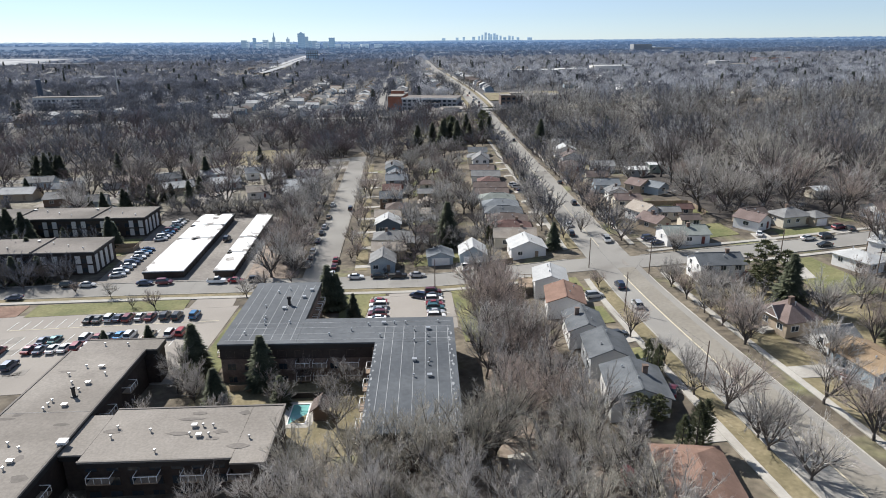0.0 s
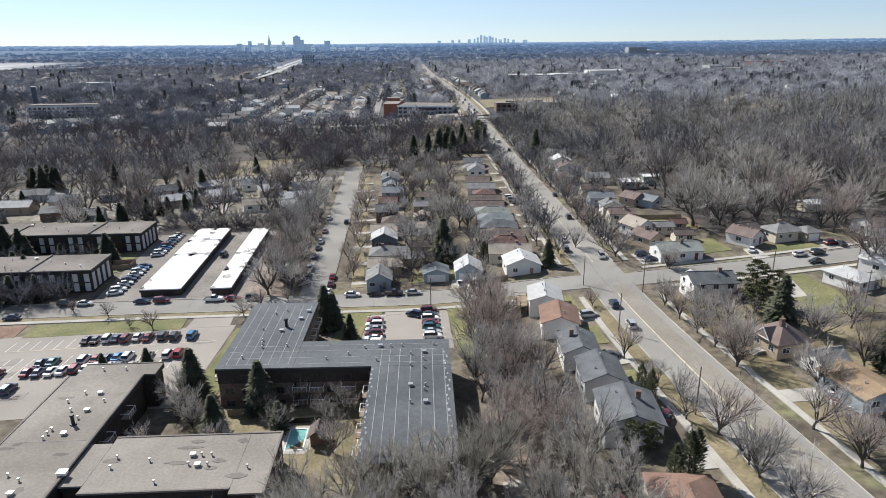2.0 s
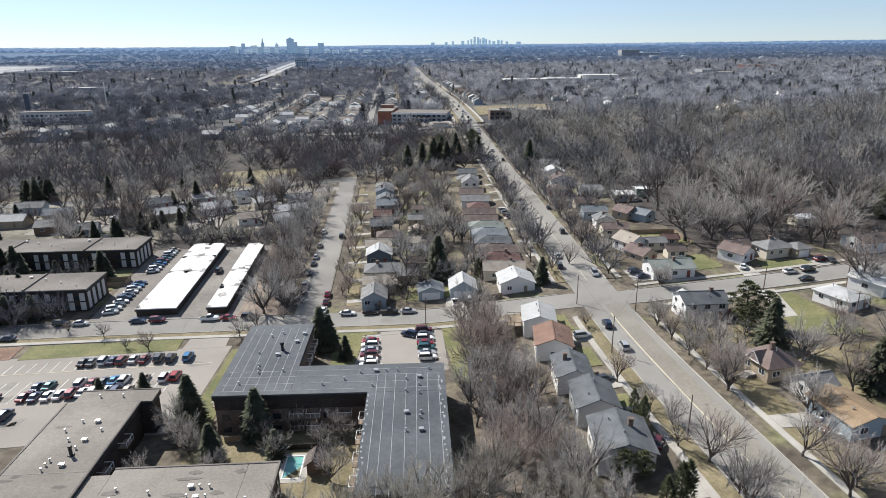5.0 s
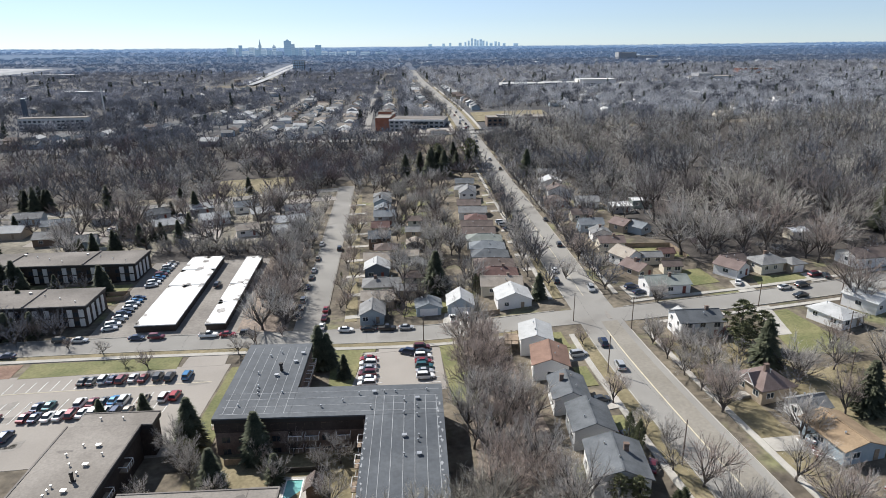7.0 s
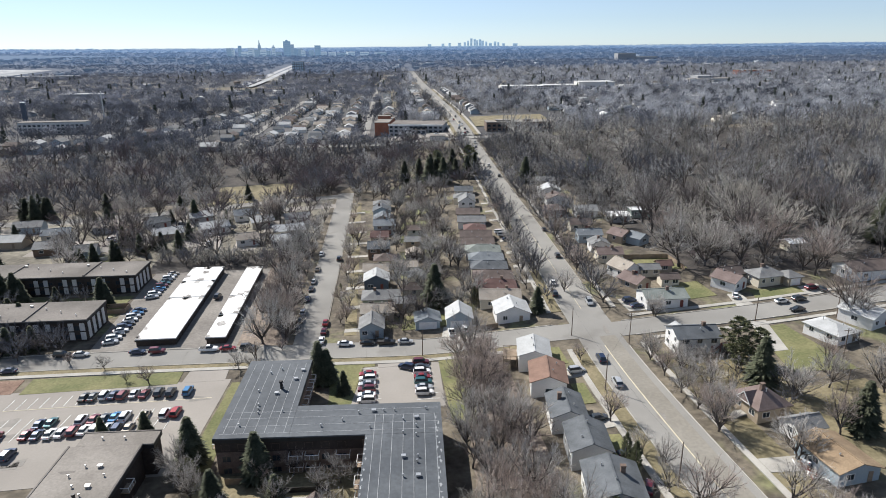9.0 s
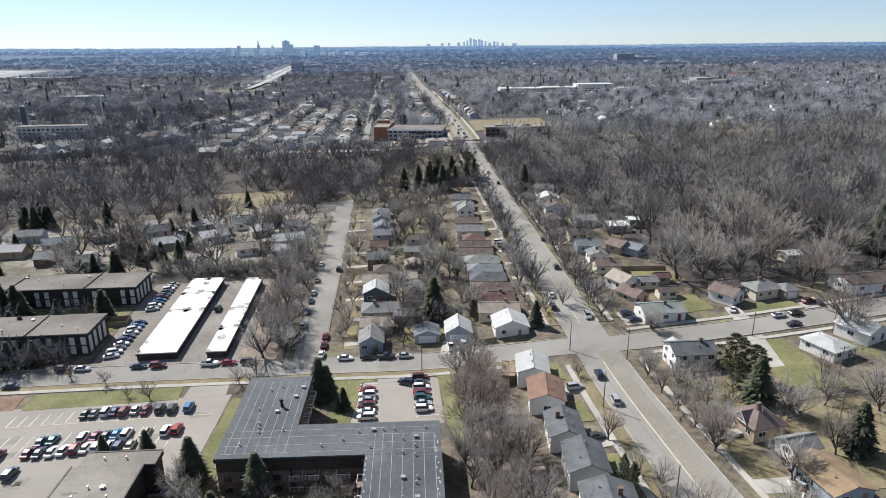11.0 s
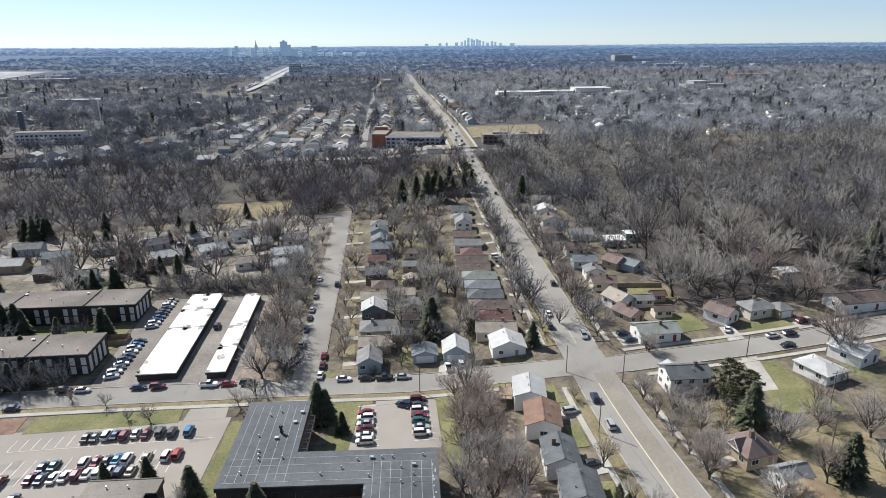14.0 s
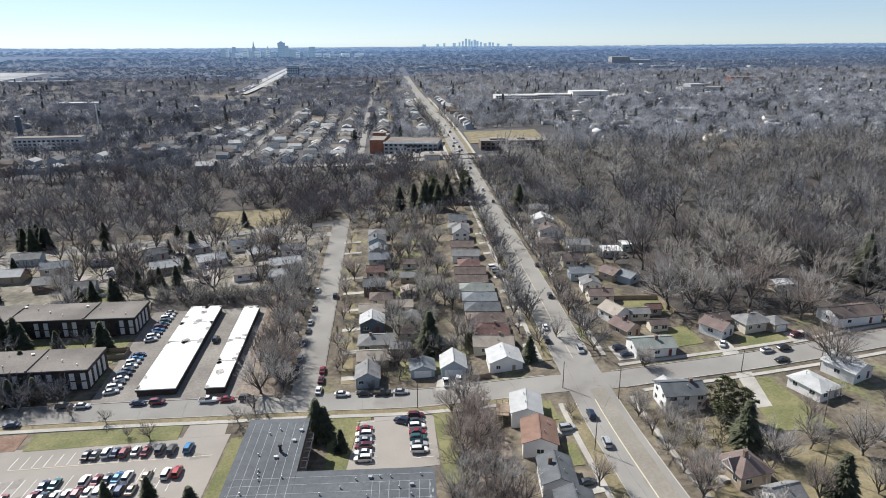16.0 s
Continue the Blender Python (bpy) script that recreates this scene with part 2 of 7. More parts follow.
def sheet(name, grid, mat, lift, label, category, depth=0.25):
    """A grid of (x, y) laid on the land, lifted, with a skirt down its rim."""
    g = np.array(grid, float)
    a, b = g.shape[:2]
    top = np.concatenate([g, (gz(g[..., 0], g[..., 1]) + lift)[..., None]], -1)
    m = Mesh()
    ids = np.arange(a * b).reshape(a, b)
    faces = [(ids[i, j], ids[i, j + 1], ids[i + 1, j + 1], ids[i + 1, j]) for i in range(a - 1) for j in range(b - 1)]
    m.add([tuple(p) for p in top.reshape(-1, 3)], faces)
    rim = [ids[0, j] for j in range(b)] + [ids[i, b - 1] for i in range(1, a)] + [ids[a - 1, j] for j in range(b - 2, -1, -1)] + [ids[i, 0] for i in range(a - 2, 0, -1)]
    n = len(m.v)
    m.v += [(m.v[i][0], m.v[i][1], m.v[i][2] - depth) for i in rim]
    for k in range(len(rim)):
        l = (k + 1) % len(rim)
        m.f.append((rim[k], n + k, n + l, rim[l]))
    ob = part(name, m, mat)
    return tagged(ob, label, category, kind="structure")


def dense(pts, step):
    out = []
    for (x0, y0), (x1, y1) in zip(pts, pts[1:]):
        n = max(1, int(math.hypot(x1 - x0, y1 - y0) / step))
        out += [(x0 + (x1 - x0) * i / n, y0 + (y1 - y0) * i / n) for i in range(n)]
    return out + [pts[-1]]


def smooth_line(pts, rounds=2):
    for _ in range(rounds):
        q = [pts[0]]
        for a, b in zip(pts, pts[1:]):
            q += [(a[0] * 0.75 + b[0] * 0.25, a[1] * 0.75 + b[1] * 0.25), (a[0] * 0.25 + b[0] * 0.75, a[1] * 0.25 + b[1] * 0.75)]
        pts = q + [pts[-1]]
    return pts


def shifted(pts, off):
    """The line moved to its right by off."""
    out = []
    for i, p in enumerate(pts):
        a, b = pts[max(i - 1, 0)], pts[min(i + 1, len(pts) - 1)]
        d = math.hypot(b[0] - a[0], b[1] - a[1]) or 1
        out.append((p[0] + (b[1] - a[1]) / d * off, p[1] - (b[0] - a[0]) / d * off))
    return out


def ribbon(name, pts, width, mat, lift, label, category, across=5, step=4.0, off=0.0, depth=0.25, clear=True):
    line = shifted(dense(pts, step), off)
    cols = [shifted(line, -width / 2 + width * k / (across - 1)) for k in range(across)]
    if clear:
        KEEP_OFF.append((np.array(line), width / 2))
    return sheet(name, np.array(cols), mat, lift, label, category, depth)


def pad(name, corners, mat, lift, label, category, step=4.0, clear=True):
    """A four-cornered patch."""
    a, b, c, d = [np.array(p, float) for p in corners]
    n = max(2, int(max(np.linalg.norm(b - a), np.linalg.norm(c - d)) / step) + 1)
    k = max(2, int(max(np.linalg.norm(d - a), np.linalg.norm(c - b)) / step) + 1)
    g = [[(a * (1 - i / (n - 1)) + b * (i / (n - 1))) * (1 - j / (k - 1)) + (d * (1 - i / (n - 1)) + c * (i / (n - 1))) * (j / (k - 1)) for i in range(n)] for j in range(k)]
    if clear:
        for j in range(k):
            for i in range(n):
                KEEP_OFF.append((np.array([g[j][i]]), step * 0.75))
    return sheet(name, g, mat, lift, label, category)


# ---- streets ----
AVENUE = smooth_line([(58.6, 20), (58.7, 62), (58.8, 105), (59.3, 130), (60.5, 150), (62, 175), (64.5, 209), (68.6, 268), (71.9, 320), (74.8, 370), (79, 450), (83.5, 526), (88.5, 609), (93.5, 712), (99, 846), (105, 1000), (118, 1316), (146, 1943)])
CROSS_W = smooth_line([(-260, 174), (-100, 168), (-66, 166), (-37, 163.5), (-10, 161.3), (9, 158.8), (24, 157.3), (40, 154.8), (56, 152.6)])
CROSS_E = smooth_line([(66, 151), (85, 151.9), (103, 152.3), (119, 153.5), (140, 156), (170, 160), (240, 172)])
LEFT_ST = smooth_line([(-16.5, 163), (-15, 195), (-13, 233), (-12, 263), (-9, 330), (-8, 352)])
ribbon("road", [p for p in dense(AVENUE, 4) if p[1] < 492], 11.2, M_ROAD, 0.14, "wide worn grey asphalt avenue", "road", 7)
FAR_AVENUE = [p for p in dense(AVENUE, 4) if p[1] > 484]
ribbon("road", FAR_AVENUE, 12.4, M_ROAD, 0.7, "wide worn grey asphalt avenue far ahead", "road", 5, depth=1.2)
for side in (-1, 1):
    ribbon("lawn", [p for p in FAR_AVENUE if p[1] < 1000], 3.2, M_LAWN, 0.72, "dry grass verge beside the far avenue", "lawn", 2, off=side * 7.9, depth=1.2)
    ribbon("pavement", [p for p in FAR_AVENUE if p[1] < 1000], 2.0, M_CONC, 0.76, "pale concrete footpath beside the far avenue", "footpath", 2, off=side * 10.4, depth=1.2)
ribbon("road", CROSS_W, 9.0, M_ROAD, 0.10, "worn grey asphalt side street", "road")
ribbon("road", CROSS_E, 8.6, M_ROAD, 0.11, "worn grey asphalt side street", "road")
ribbon("road", LEFT_ST, 8.2, M_ROAD, 0.12, "worn grey asphalt residential street", "road")
ribbon("road", [(-60, 500), (0, 492), (70, 478), (90, 476), (120, 474)], 9, M_ROAD, 0.6, "distant grey cross street", "road", step=20)
ribbon("road", smooth_line([(4, 497), (16, 760), (28, 1006), (53, 1353)]), 5.5, M_ROAD, 0.5, "distant grey street", "road", step=20)
ribbon("road", smooth_line([(-92, 500), (-90, 543), (-86, 640), (-80, 760), (-70, 900)]), 6, M_ROAD, 0.5, "distant pale street", "road", step=20)
ribbon("road", smooth_line([(-300, 505), (-200, 540), (-150, 620), (-90, 860)]), 6, M_ROAD, 0.5, "distant pale street", "road", step=20)
ribbon("road", smooth_line([(-8, 346), (-60, 338), (-120, 322), (-200, 316), (-300, 318)]), 8, M_ROAD, 0.16, "pale grey residential street", "road")
ribbon("worn_lane", [p for p in AVENUE if 25 < p[1] < 150], 4.2, surf("tan_worn_lane", (0.215, 0.198, 0.168), (0.265, 0.246, 0.212), 0.08, 0.95, 1.5, 0.12), 0.155, "tan weathered asphalt lane of the avenue", "road", 3, off=1.9, clear=False)
ribbon("centre_line", [p for p in AVENUE if 25 < p[1] < 145], 0.24, M_PAINT_Y, 0.19, "faded yellow centre line on the avenue", "road marking", 2, off=-0.3, clear=False)
ribbon("centre_line", [p for p in AVENUE if 162 < p[1] < 440], 0.12, M_PAINT_Y, 0.19, "faded yellow centre line on the avenue", "road marking", 2, clear=False)
ribbon("centre_line", [p for p in AVENUE if 495 < p[1] < 900], 0.3, M_PAINT_Y, 0.8, "faded yellow centre line on the avenue", "road marking", 2, clear=False)
for side in (-1, 1):
    for lo, hi in ((22, 143), (161, 440)):
        seg = [p for p in AVENUE if lo < p[1] < hi]
        ribbon("kerb", seg, 0.2, M_CONC, 0.27, "pale concrete kerb beside the avenue", "kerb", 2, off=side * 5.6)
        ribbon("lawn", seg, 2.9, M_LAWN if side < 0 else M_GROUND, 0.17, "dry grass verge between kerb and footpath", "lawn", 2, off=side * 7.2)
        ribbon("pavement", seg, 1.3, M_CONC, 0.24, "pale concrete footpath beside the avenue", "footpath", 2, off=side * 9.4)
ribbon("kerb", [p for p in CROSS_W if p[0] < -22], 0.2, M_CONC, 0.23, "pale concrete kerb", "kerb", 2, off=-4.65)
ribbon("kerb", [p for p in CROSS_W if -8 < p[0] < 52], 0.2, M_CONC, 0.23, "pale concrete kerb", "kerb", 2, off=-4.65)
ribbon("kerb", [p for p in CROSS_W if p[0] < 50], 0.2, M_CONC, 0.23, "pale concrete kerb", "kerb", 2, off=4.65)
ribbon("pavement", [p for p in CROSS_W if p[0] < 50], 1.5, M_CONC, 0.2, "pale concrete footpath along the side street", "footpath", 2, off=7.6)
ribbon("lawn", [p for p in CROSS_W if p[0] < 50], 2.0, M_LAWN, 0.12, "dry grass verge", "lawn", 2, off=5.8)
ribbon("kerb", [p for p in CROSS_E if p[0] > 69], 0.2, M_CONC, 0.23, "pale concrete kerb", "kerb", 2, off=-4.5)
ribbon("kerb", [p for p in CROSS_E if p[0] > 69], 0.2, M_CONC, 0.23, "pale concrete kerb", "kerb", 2, off=4.5)
ribbon("pavement", [p for p in CROSS_E if p[0] > 73], 1.5, M_CONC, 0.2, "pale concrete footpath along the side street", "footpath", 2, off=-7.2)
ribbon("pavement", [p for p in CROSS_E if p[0] > 73], 1.4, M_CONC, 0.2, "pale concrete footpath along the side street", "footpath", 2, off=7.2)
for side in (-1, 1):
    ribbon("kerb", [p for p in LEFT_ST if p[1] > 170], 0.2, M_LOT, 0.23, "pale concrete kerb", "kerb", 2, off=side * 4.3)

# sealed cracks and patches in the worn asphalt
M_TAR = surf("crack_sealer", (0.15, 0.14, 0.13), (0.20, 0.19, 0.175), 0.5, 0.8, 3.0, 0.2)
M_PATCH = surf("asphalt_patch", (0.22, 0.205, 0.185), (0.27, 0.25, 0.225), 0.3, 0.9, 2.0, 0.15)
kr = random.Random(8)
for k in range(16):
    y = 62 + 14 * k + kr.uniform(-2, 2)
    ax = float(np.interp(y, [p[1] for p in AVENUE], [p[0] for p in AVENUE]))
    if k % 3 == 0:
        px, py = ax + kr.uniform(-4, 3), y + kr.uniform(2, 5)
        pad("road_patch", [(px, py), (px + kr.uniform(1, 2.2), py + 0.1), (px + kr.uniform(1, 2), py + kr.uniform(2, 6)), (px, py + kr.uniform(2, 5))], M_PATCH, 0.17, "darker asphalt patch in the road", "road patch", 2.0, clear=False)
for k in range(16):
    x = -110 + 10 * k + kr.uniform(-2, 2)
    cy = float(np.interp(x, [p[0] for p in CROSS_W], [p[1] for p in CROSS_W]))
    ribbon("road_crack", [(x, cy - 4.3), (x + kr.uniform(-0.6, 0.6), cy), (x + kr.uniform(-0.4, 0.4), cy + 4.3)], 0.045, M_TAR, 0.13, "dark sealed crack across the road", "road crack", 2, 3.0, clear=False)
for k in range(14):
    x0, y0 = kr.uniform(-100, -40), kr.uniform(116, 148)
    pad("road_patch", [(x0, y0), (x0 + kr.uniform(1.5, 5), y0 + 0.3), (x0 + kr.uniform(1.5, 5), y0 + kr.uniform(1.5, 4)), (x0 - 0.3, y0 + kr.uniform(1.5, 3))], M_PATCH, 0.08, "darker asphalt patch in the parking lot", "road patch", 2.0, clear=False)

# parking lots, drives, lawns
# Floors of the woods; the litter ones are toned extra dark as tree shade.
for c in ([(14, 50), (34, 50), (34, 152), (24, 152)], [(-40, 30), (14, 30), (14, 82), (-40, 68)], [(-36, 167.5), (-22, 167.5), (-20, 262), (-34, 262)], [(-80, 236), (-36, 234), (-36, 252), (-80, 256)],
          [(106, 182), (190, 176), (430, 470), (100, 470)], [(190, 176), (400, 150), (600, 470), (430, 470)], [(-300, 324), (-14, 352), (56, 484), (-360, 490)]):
    pad("ground", c, M_BRUSH if c[0][1] < 60 or c[0][0] == -36 else M_LITTER_SHADE, 0.06, "brown leaf litter under bare trees", "ground", 6.0, clear=False)
pad("ground", [(-1100, 486), (1150, 486), (1700, 1590), (-1600, 1590)], surf("far_grey_ground", (0.055, 0.055, 0.058), (0.10, 0.097, 0.096), 0.02, 0.95, 0.2, 0.2), 0.10, "grey-brown ground of the far neighbourhood", "ground", 30.0, clear=False)
for c in ([(-136, 266), (-118, 264), (-114, 284), (-134, 288)], [(-104, 266), (-92, 266), (-90, 292), (-100, 294)], [(-76, 266), (-64, 270), (-60, 284), (-76, 284)], [(-54, 258), (-44, 258), (-42, 280), (-52, 284)]):
    pad("driveway", c, M_LOT, 0.1, "pale worn asphalt yard between houses", "driveway", clear=False)
M_YARD = surf("trodden_yards", (0.11, 0.099, 0.078), (0.25, 0.228, 0.178), 0.07, 0.95, 0.5, 0.35, 0.3, stain=(0.27, 0.255, 0.23), stain_at=0.60)
pad("ground", [(-260, 240), (-22, 238), (-14, 344), (-300, 316)], M_YARD, 0.04, "brown yards behind the houses", "ground", 6.0, clear=False)
for c in ([(-112, 266), (-101, 268), (-104, 300), (-111, 300)], [(-90, 292), (-78, 292), (-76, 312), (-88, 313)], [(-70, 262), (-58, 262), (-62, 290), (-68, 290)], [(-170, 296), (-140, 298), (-138, 310), (-170, 312)], [(-200, 276), (-186, 276), (-186, 308), (-196, 308)], [(-44, 284), (-36, 284), (-38, 320), (-46, 322)]):
    pad("driveway", c, M_LOT, 0.11, "pale worn paved yard between houses", "driveway", clear=False)
ribbon("road", smooth_line([(-290, 330), (-200, 324), (-165, 319), (-130, 318), (-104, 317), (-70, 322), (-40, 324), (-13, 326)]), 7.5, M_LOT, 0.13, "pale worn asphalt side street behind the blocks", "road")
pad("lawn", [(-78, 344), (-40, 340), (-38, 384), (-80, 380)], M_LAWN, 0.09, "dry yellowish open lawn among the far trees", "lawn")
pad("lawn", [(-106, 246), (-98, 246), (-96, 262), (-106, 262)], M_GREEN, 0.13, "green grass behind the long block", "lawn", clear=False)
pad("lawn", [(67.6, 72), (75, 72), (75.5, 134), (67.8, 134)], M_LAWN, 0.07, "dry pale front lawns along the avenue", "lawn", clear=False)
pad("parking_lot", [(-140, 112), (-37.5, 112), (-34, 150), (-140, 153)], M_LOT, 0.06, "large tan-grey asphalt parking lot", "parking lot")
pad("parking_lot", [(-46, 150), (-35.5, 149.5), (-35.5, 158.5), (-45, 158.8)], M_LOT, 0.08, "asphalt lot entrance", "parking lot")
pad("parking_lot", [(-5, 129), (17, 127.5), (18, 149), (-1, 150)], M_LOT, 0.06, "small tan-grey asphalt parking lot", "parking lot")
pad("parking_lot", [(2.5, 149), (10.5, 149), (10, 154), (2.5, 154.5)], M_LOT, 0.09, "asphalt lot entrance", "parking lot")
pad("parking_lot", [(-76, 171), (-36, 167.5), (-34, 234), (-76, 240)], surf("rough_drive_asphalt", (0.17, 0.155, 0.14), (0.26, 0.24, 0.215), 0.09, 0.95, 1.3, 0.2, 0.1), 0.05, "asphalt drive round the garages", "parking lot")
pad("lawn", [(-84, 150.4), (-47, 149.6), (-47, 156), (-84, 158)], M_GREEN, 0.1, "yellow-green grass strip beside the parking lot", "lawn", clear=False)
pad("planting_bed", [(-140, 152), (-86, 151), (-86, 158), (-140, 161)], M_MULCH, 0.1, "bare brown mulch planting bed", "planting bed", clear=False)
pad("lawn", [(-37, 112), (-31.5, 112), (-30, 148), (-33.5, 148)], M_GREEN, 0.1, "green grass strip beside the dark-roofed block", "lawn", clear=False)
pad("lawn", [(-10, 150), (1.6, 150), (2.4, 154), (-10, 155)], M_GREEN, 0.1, "green grass patch by the street", "lawn", clear=False)
pad("lawn", [(-9.5, 127), (-5.2, 127), (-1.4, 150), (-9.5, 151)], M_GREEN, 0.1, "green grass beside the small lot", "lawn", clear=False)
pad("lawn", [(17.5, 120), (23, 119), (24, 152), (18, 152)], M_GREEN, 0.1, "dry grass strip beside the small lot", "lawn", clear=False)
pad("lawn", [(-34, 84), (-3, 84), (-3, 108), (-34, 110)], M_LAWN, 0.08, "patchy courtyard grass", "lawn", clear=False)
pad("lawn", [(-110, 196), (-78, 196), (-77, 214), (-118, 216)], M_GREEN, 0.08, "green grass between the flat-roofed blocks", "lawn", clear=False)
pad("lawn", [(112, 160.5), (131, 162), (131, 167.5), (114, 167)], M_GREEN, 0.12, "green front lawn", "lawn", clear=False)
pad("lawn", [(92, 165), (103, 166), (103, 178), (94, 178)], M_GREEN, 0.1, "green side lawn", "lawn", clear=False)
pad("lawn", [(95, 120), (110, 118), (109, 144), (100, 143)], M_GREEN, 0.1, "green lawn behind the houses", "lawn", clear=False)
pad("lawn", [(74, 114), (92, 112), (92, 131), (74, 131)], M_LAWN, 0.1, "dry yellow back lawn", "lawn", clear=False)
pad("lawn", [(83, 86), (106, 84), (108, 114), (86, 113)], M_LAWN, 0.1, "dry lawn", "lawn", clear=False)
pad("lawn", [(90, 190), (106, 190), (106, 202), (92, 202)], M_GREEN, 0.1, "green fenced lawn", "lawn", clear=False)
pad("lawn", [(-6.5, 170), (-3, 170), (0, 330), (-3, 330)], M_LAWN, 0.08, "dry yellow front lawns along the street", "lawn", clear=False)
for k in range(9):
    pad("driveway", [(-6.5, 172 + 17 * k), (1.5, 172 + 17 * k), (1.8, 174.4 + 17 * k), (-6.3, 174.4 + 17 * k)], M_CONC, 0.13, "narrow concrete driveway beside a house", "driveway", clear=False)
    pad("driveway", [(49.5 + 0.9 * k, 176 + 15 * k), (58 + 0.9 * k, 176 + 15 * k), (58.2 + 0.9 * k, 178.6 + 15 * k), (49.7 + 0.9 * k, 178.6 + 15 * k)], M_CONC, 0.13, "narrow concrete driveway beside a house", "driveway", clear=False)
for k in range(7):
    pad("lawn", [(10 + 1.2 * k, 170 + 21 * k), (24 + 1.2 * k, 170 + 21 * k), (25 + 1.2 * k, 178 + 21 * k), (11 + 1.2 * k, 180 + 21 * k)], M_GREEN, 0.09, "yellow-green back lawn between the houses", "lawn", clear=False)
pad("driveway", [(16, 60), (22, 60), (24, 80), (18, 80)], M_CONC, 0.14, "pale worn concrete drive among the trees", "driveway", clear=False)
pad("driveway", [(97, 130), (101, 130), (106, 147), (101.5, 147)], M_CONC, 0.14, "pale concrete driveway", "driveway")
pad("driveway", [(104, 157), (109, 157), (110, 166), (106, 166)], M_CONC, 0.14, "pale concrete driveway", "driveway")
pad("driveway", [(128, 160), (135, 161), (136, 168), (129, 167)], M_CONC, 0.14, "pale concrete driveway", "driveway")
pad("driveway", [(69, 88), (84, 86), (84, 91), (69, 92)], M_CONC, 0.16, "pale concrete driveway", "driveway")
pad("driveway", [(45, 129.5), (54, 129.5), (54, 133), (45, 133)], M_CONC, 0.16, "pale concrete driveway", "driveway")
pad("driveway", [(44.5, 108), (53, 108), (53, 112), (44.5, 112)], M_CONC, 0.16, "pale concrete driveway", "driveway")
for y0 in (137, 118, 97):
    pad("lawn", [(45.4, y0), (48.4, y0 - 0.4), (48.6, y0 + 8.4), (45.6, y0 + 9)], M_GREEN, 0.14, "yellow-green front lawn", "lawn", clear=False)
pad("driveway", [(44.5, 75), (51, 74), (51, 79), (44.5, 80)], M_CONC, 0.16, "pale concrete driveway", "driveway")
pad("driveway", [(20, 160.5), (31, 158.5), (31, 167), (22, 169)], M_CONC, 0.14, "pale concrete driveway", "driveway")
pad("driveway", [(74, 161), (79, 161), (79, 170), (74, 170)], M_CONC, 0.14, "pale concrete driveway", "driveway")


# ---- houses ----
def shingles(name, a, b):
    return surf(name, a, b, 0.35, 0.92, 3.5, 0.16, 0.15, vary=0.08, coords="object", stain=tuple(c * 0.8 for c in a), stain_at=0.66)


ROOFS = {
    "pale": shingles("pale_grey_shingles", (0.38, 0.385, 0.38), (0.47, 0.475, 0.47)),
    "grey": shingles("grey_shingles", (0.165, 0.166, 0.165), (0.235, 0.236, 0.232)),
    "slate": shingles("dark_slate_shingles", (0.085, 0.093, 0.10), (0.135, 0.145, 0.155)),
    "bluegrey": shingles("blue_grey_shingles", (0.155, 0.172, 0.186), (0.215, 0.232, 0.246)),
    "brown": shingles("brown_shingles", (0.11, 0.087, 0.078), (0.165, 0.132, 0.118)),
    "rosy": shingles("rosy_brown_shingles", (0.152, 0.115, 0.104), (0.21, 0.162, 0.148)),
    "leafy": shingles("leaf_strewn_tan_shingles", (0.23, 0.165, 0.105), (0.32, 0.235, 0.15)),
    "red": shingles("red_brown_shingles", (0.115, 0.07, 0.063), (0.165, 0.10, 0.09)),
    "orange": shingles("rust_orange_shingles", (0.172, 0.108, 0.083), (0.238, 0.152, 0.116)),
    "tan": shingles("tan_shingles", (0.29, 0.25, 0.21), (0.37, 0.33, 0.28)),
    "green": shingles("green_grey_shingles", (0.19, 0.21, 0.19), (0.26, 0.28, 0.26)),
    "white": M_WHITEROOF,
}
def siding(name, c):
    return surf(name, tuple(k * 0.92 for k in c), c, 0.5, 0.8, 4.0, 0.07, vary=0.05, coords="object")


WALLS = {
    "white": siding("white_siding", (0.74, 0.73, 0.71)),
    "cream": siding("cream_siding", (0.60, 0.55, 0.45)),
    "grey": siding("grey_siding", (0.36, 0.37, 0.38)),
    "blue": siding("blue_siding", (0.34, 0.40, 0.44)),
    "darkblue": siding("dark_blue_siding", (0.10, 0.12, 0.15)),
    "tan": siding("tan_siding", (0.40, 0.33, 0.25)),
    "brown": siding("brown_siding", (0.17, 0.12, 0.09)),
    "brick": M_BRICK,
    "green": siding("green_siding", (0.26, 0.32, 0.28)),
}
ROOF_WORDS = {"rosy": "rosy brown", "leafy": "tan leaf-strewn", "pale": "pale grey", "grey": "grey", "slate": "dark slate", "bluegrey": "blue-grey", "brown": "brown", "red": "red-brown", "orange": "rust-orange", "tan": "tan", "green": "green-grey", "white": "white"}
WALL_WORDS = {"white": "white", "cream": "cream", "grey": "grey", "blue": "light blue", "darkblue": "dark blue", "tan": "tan", "brown": "brown", "brick": "brick", "green": "pale green"}


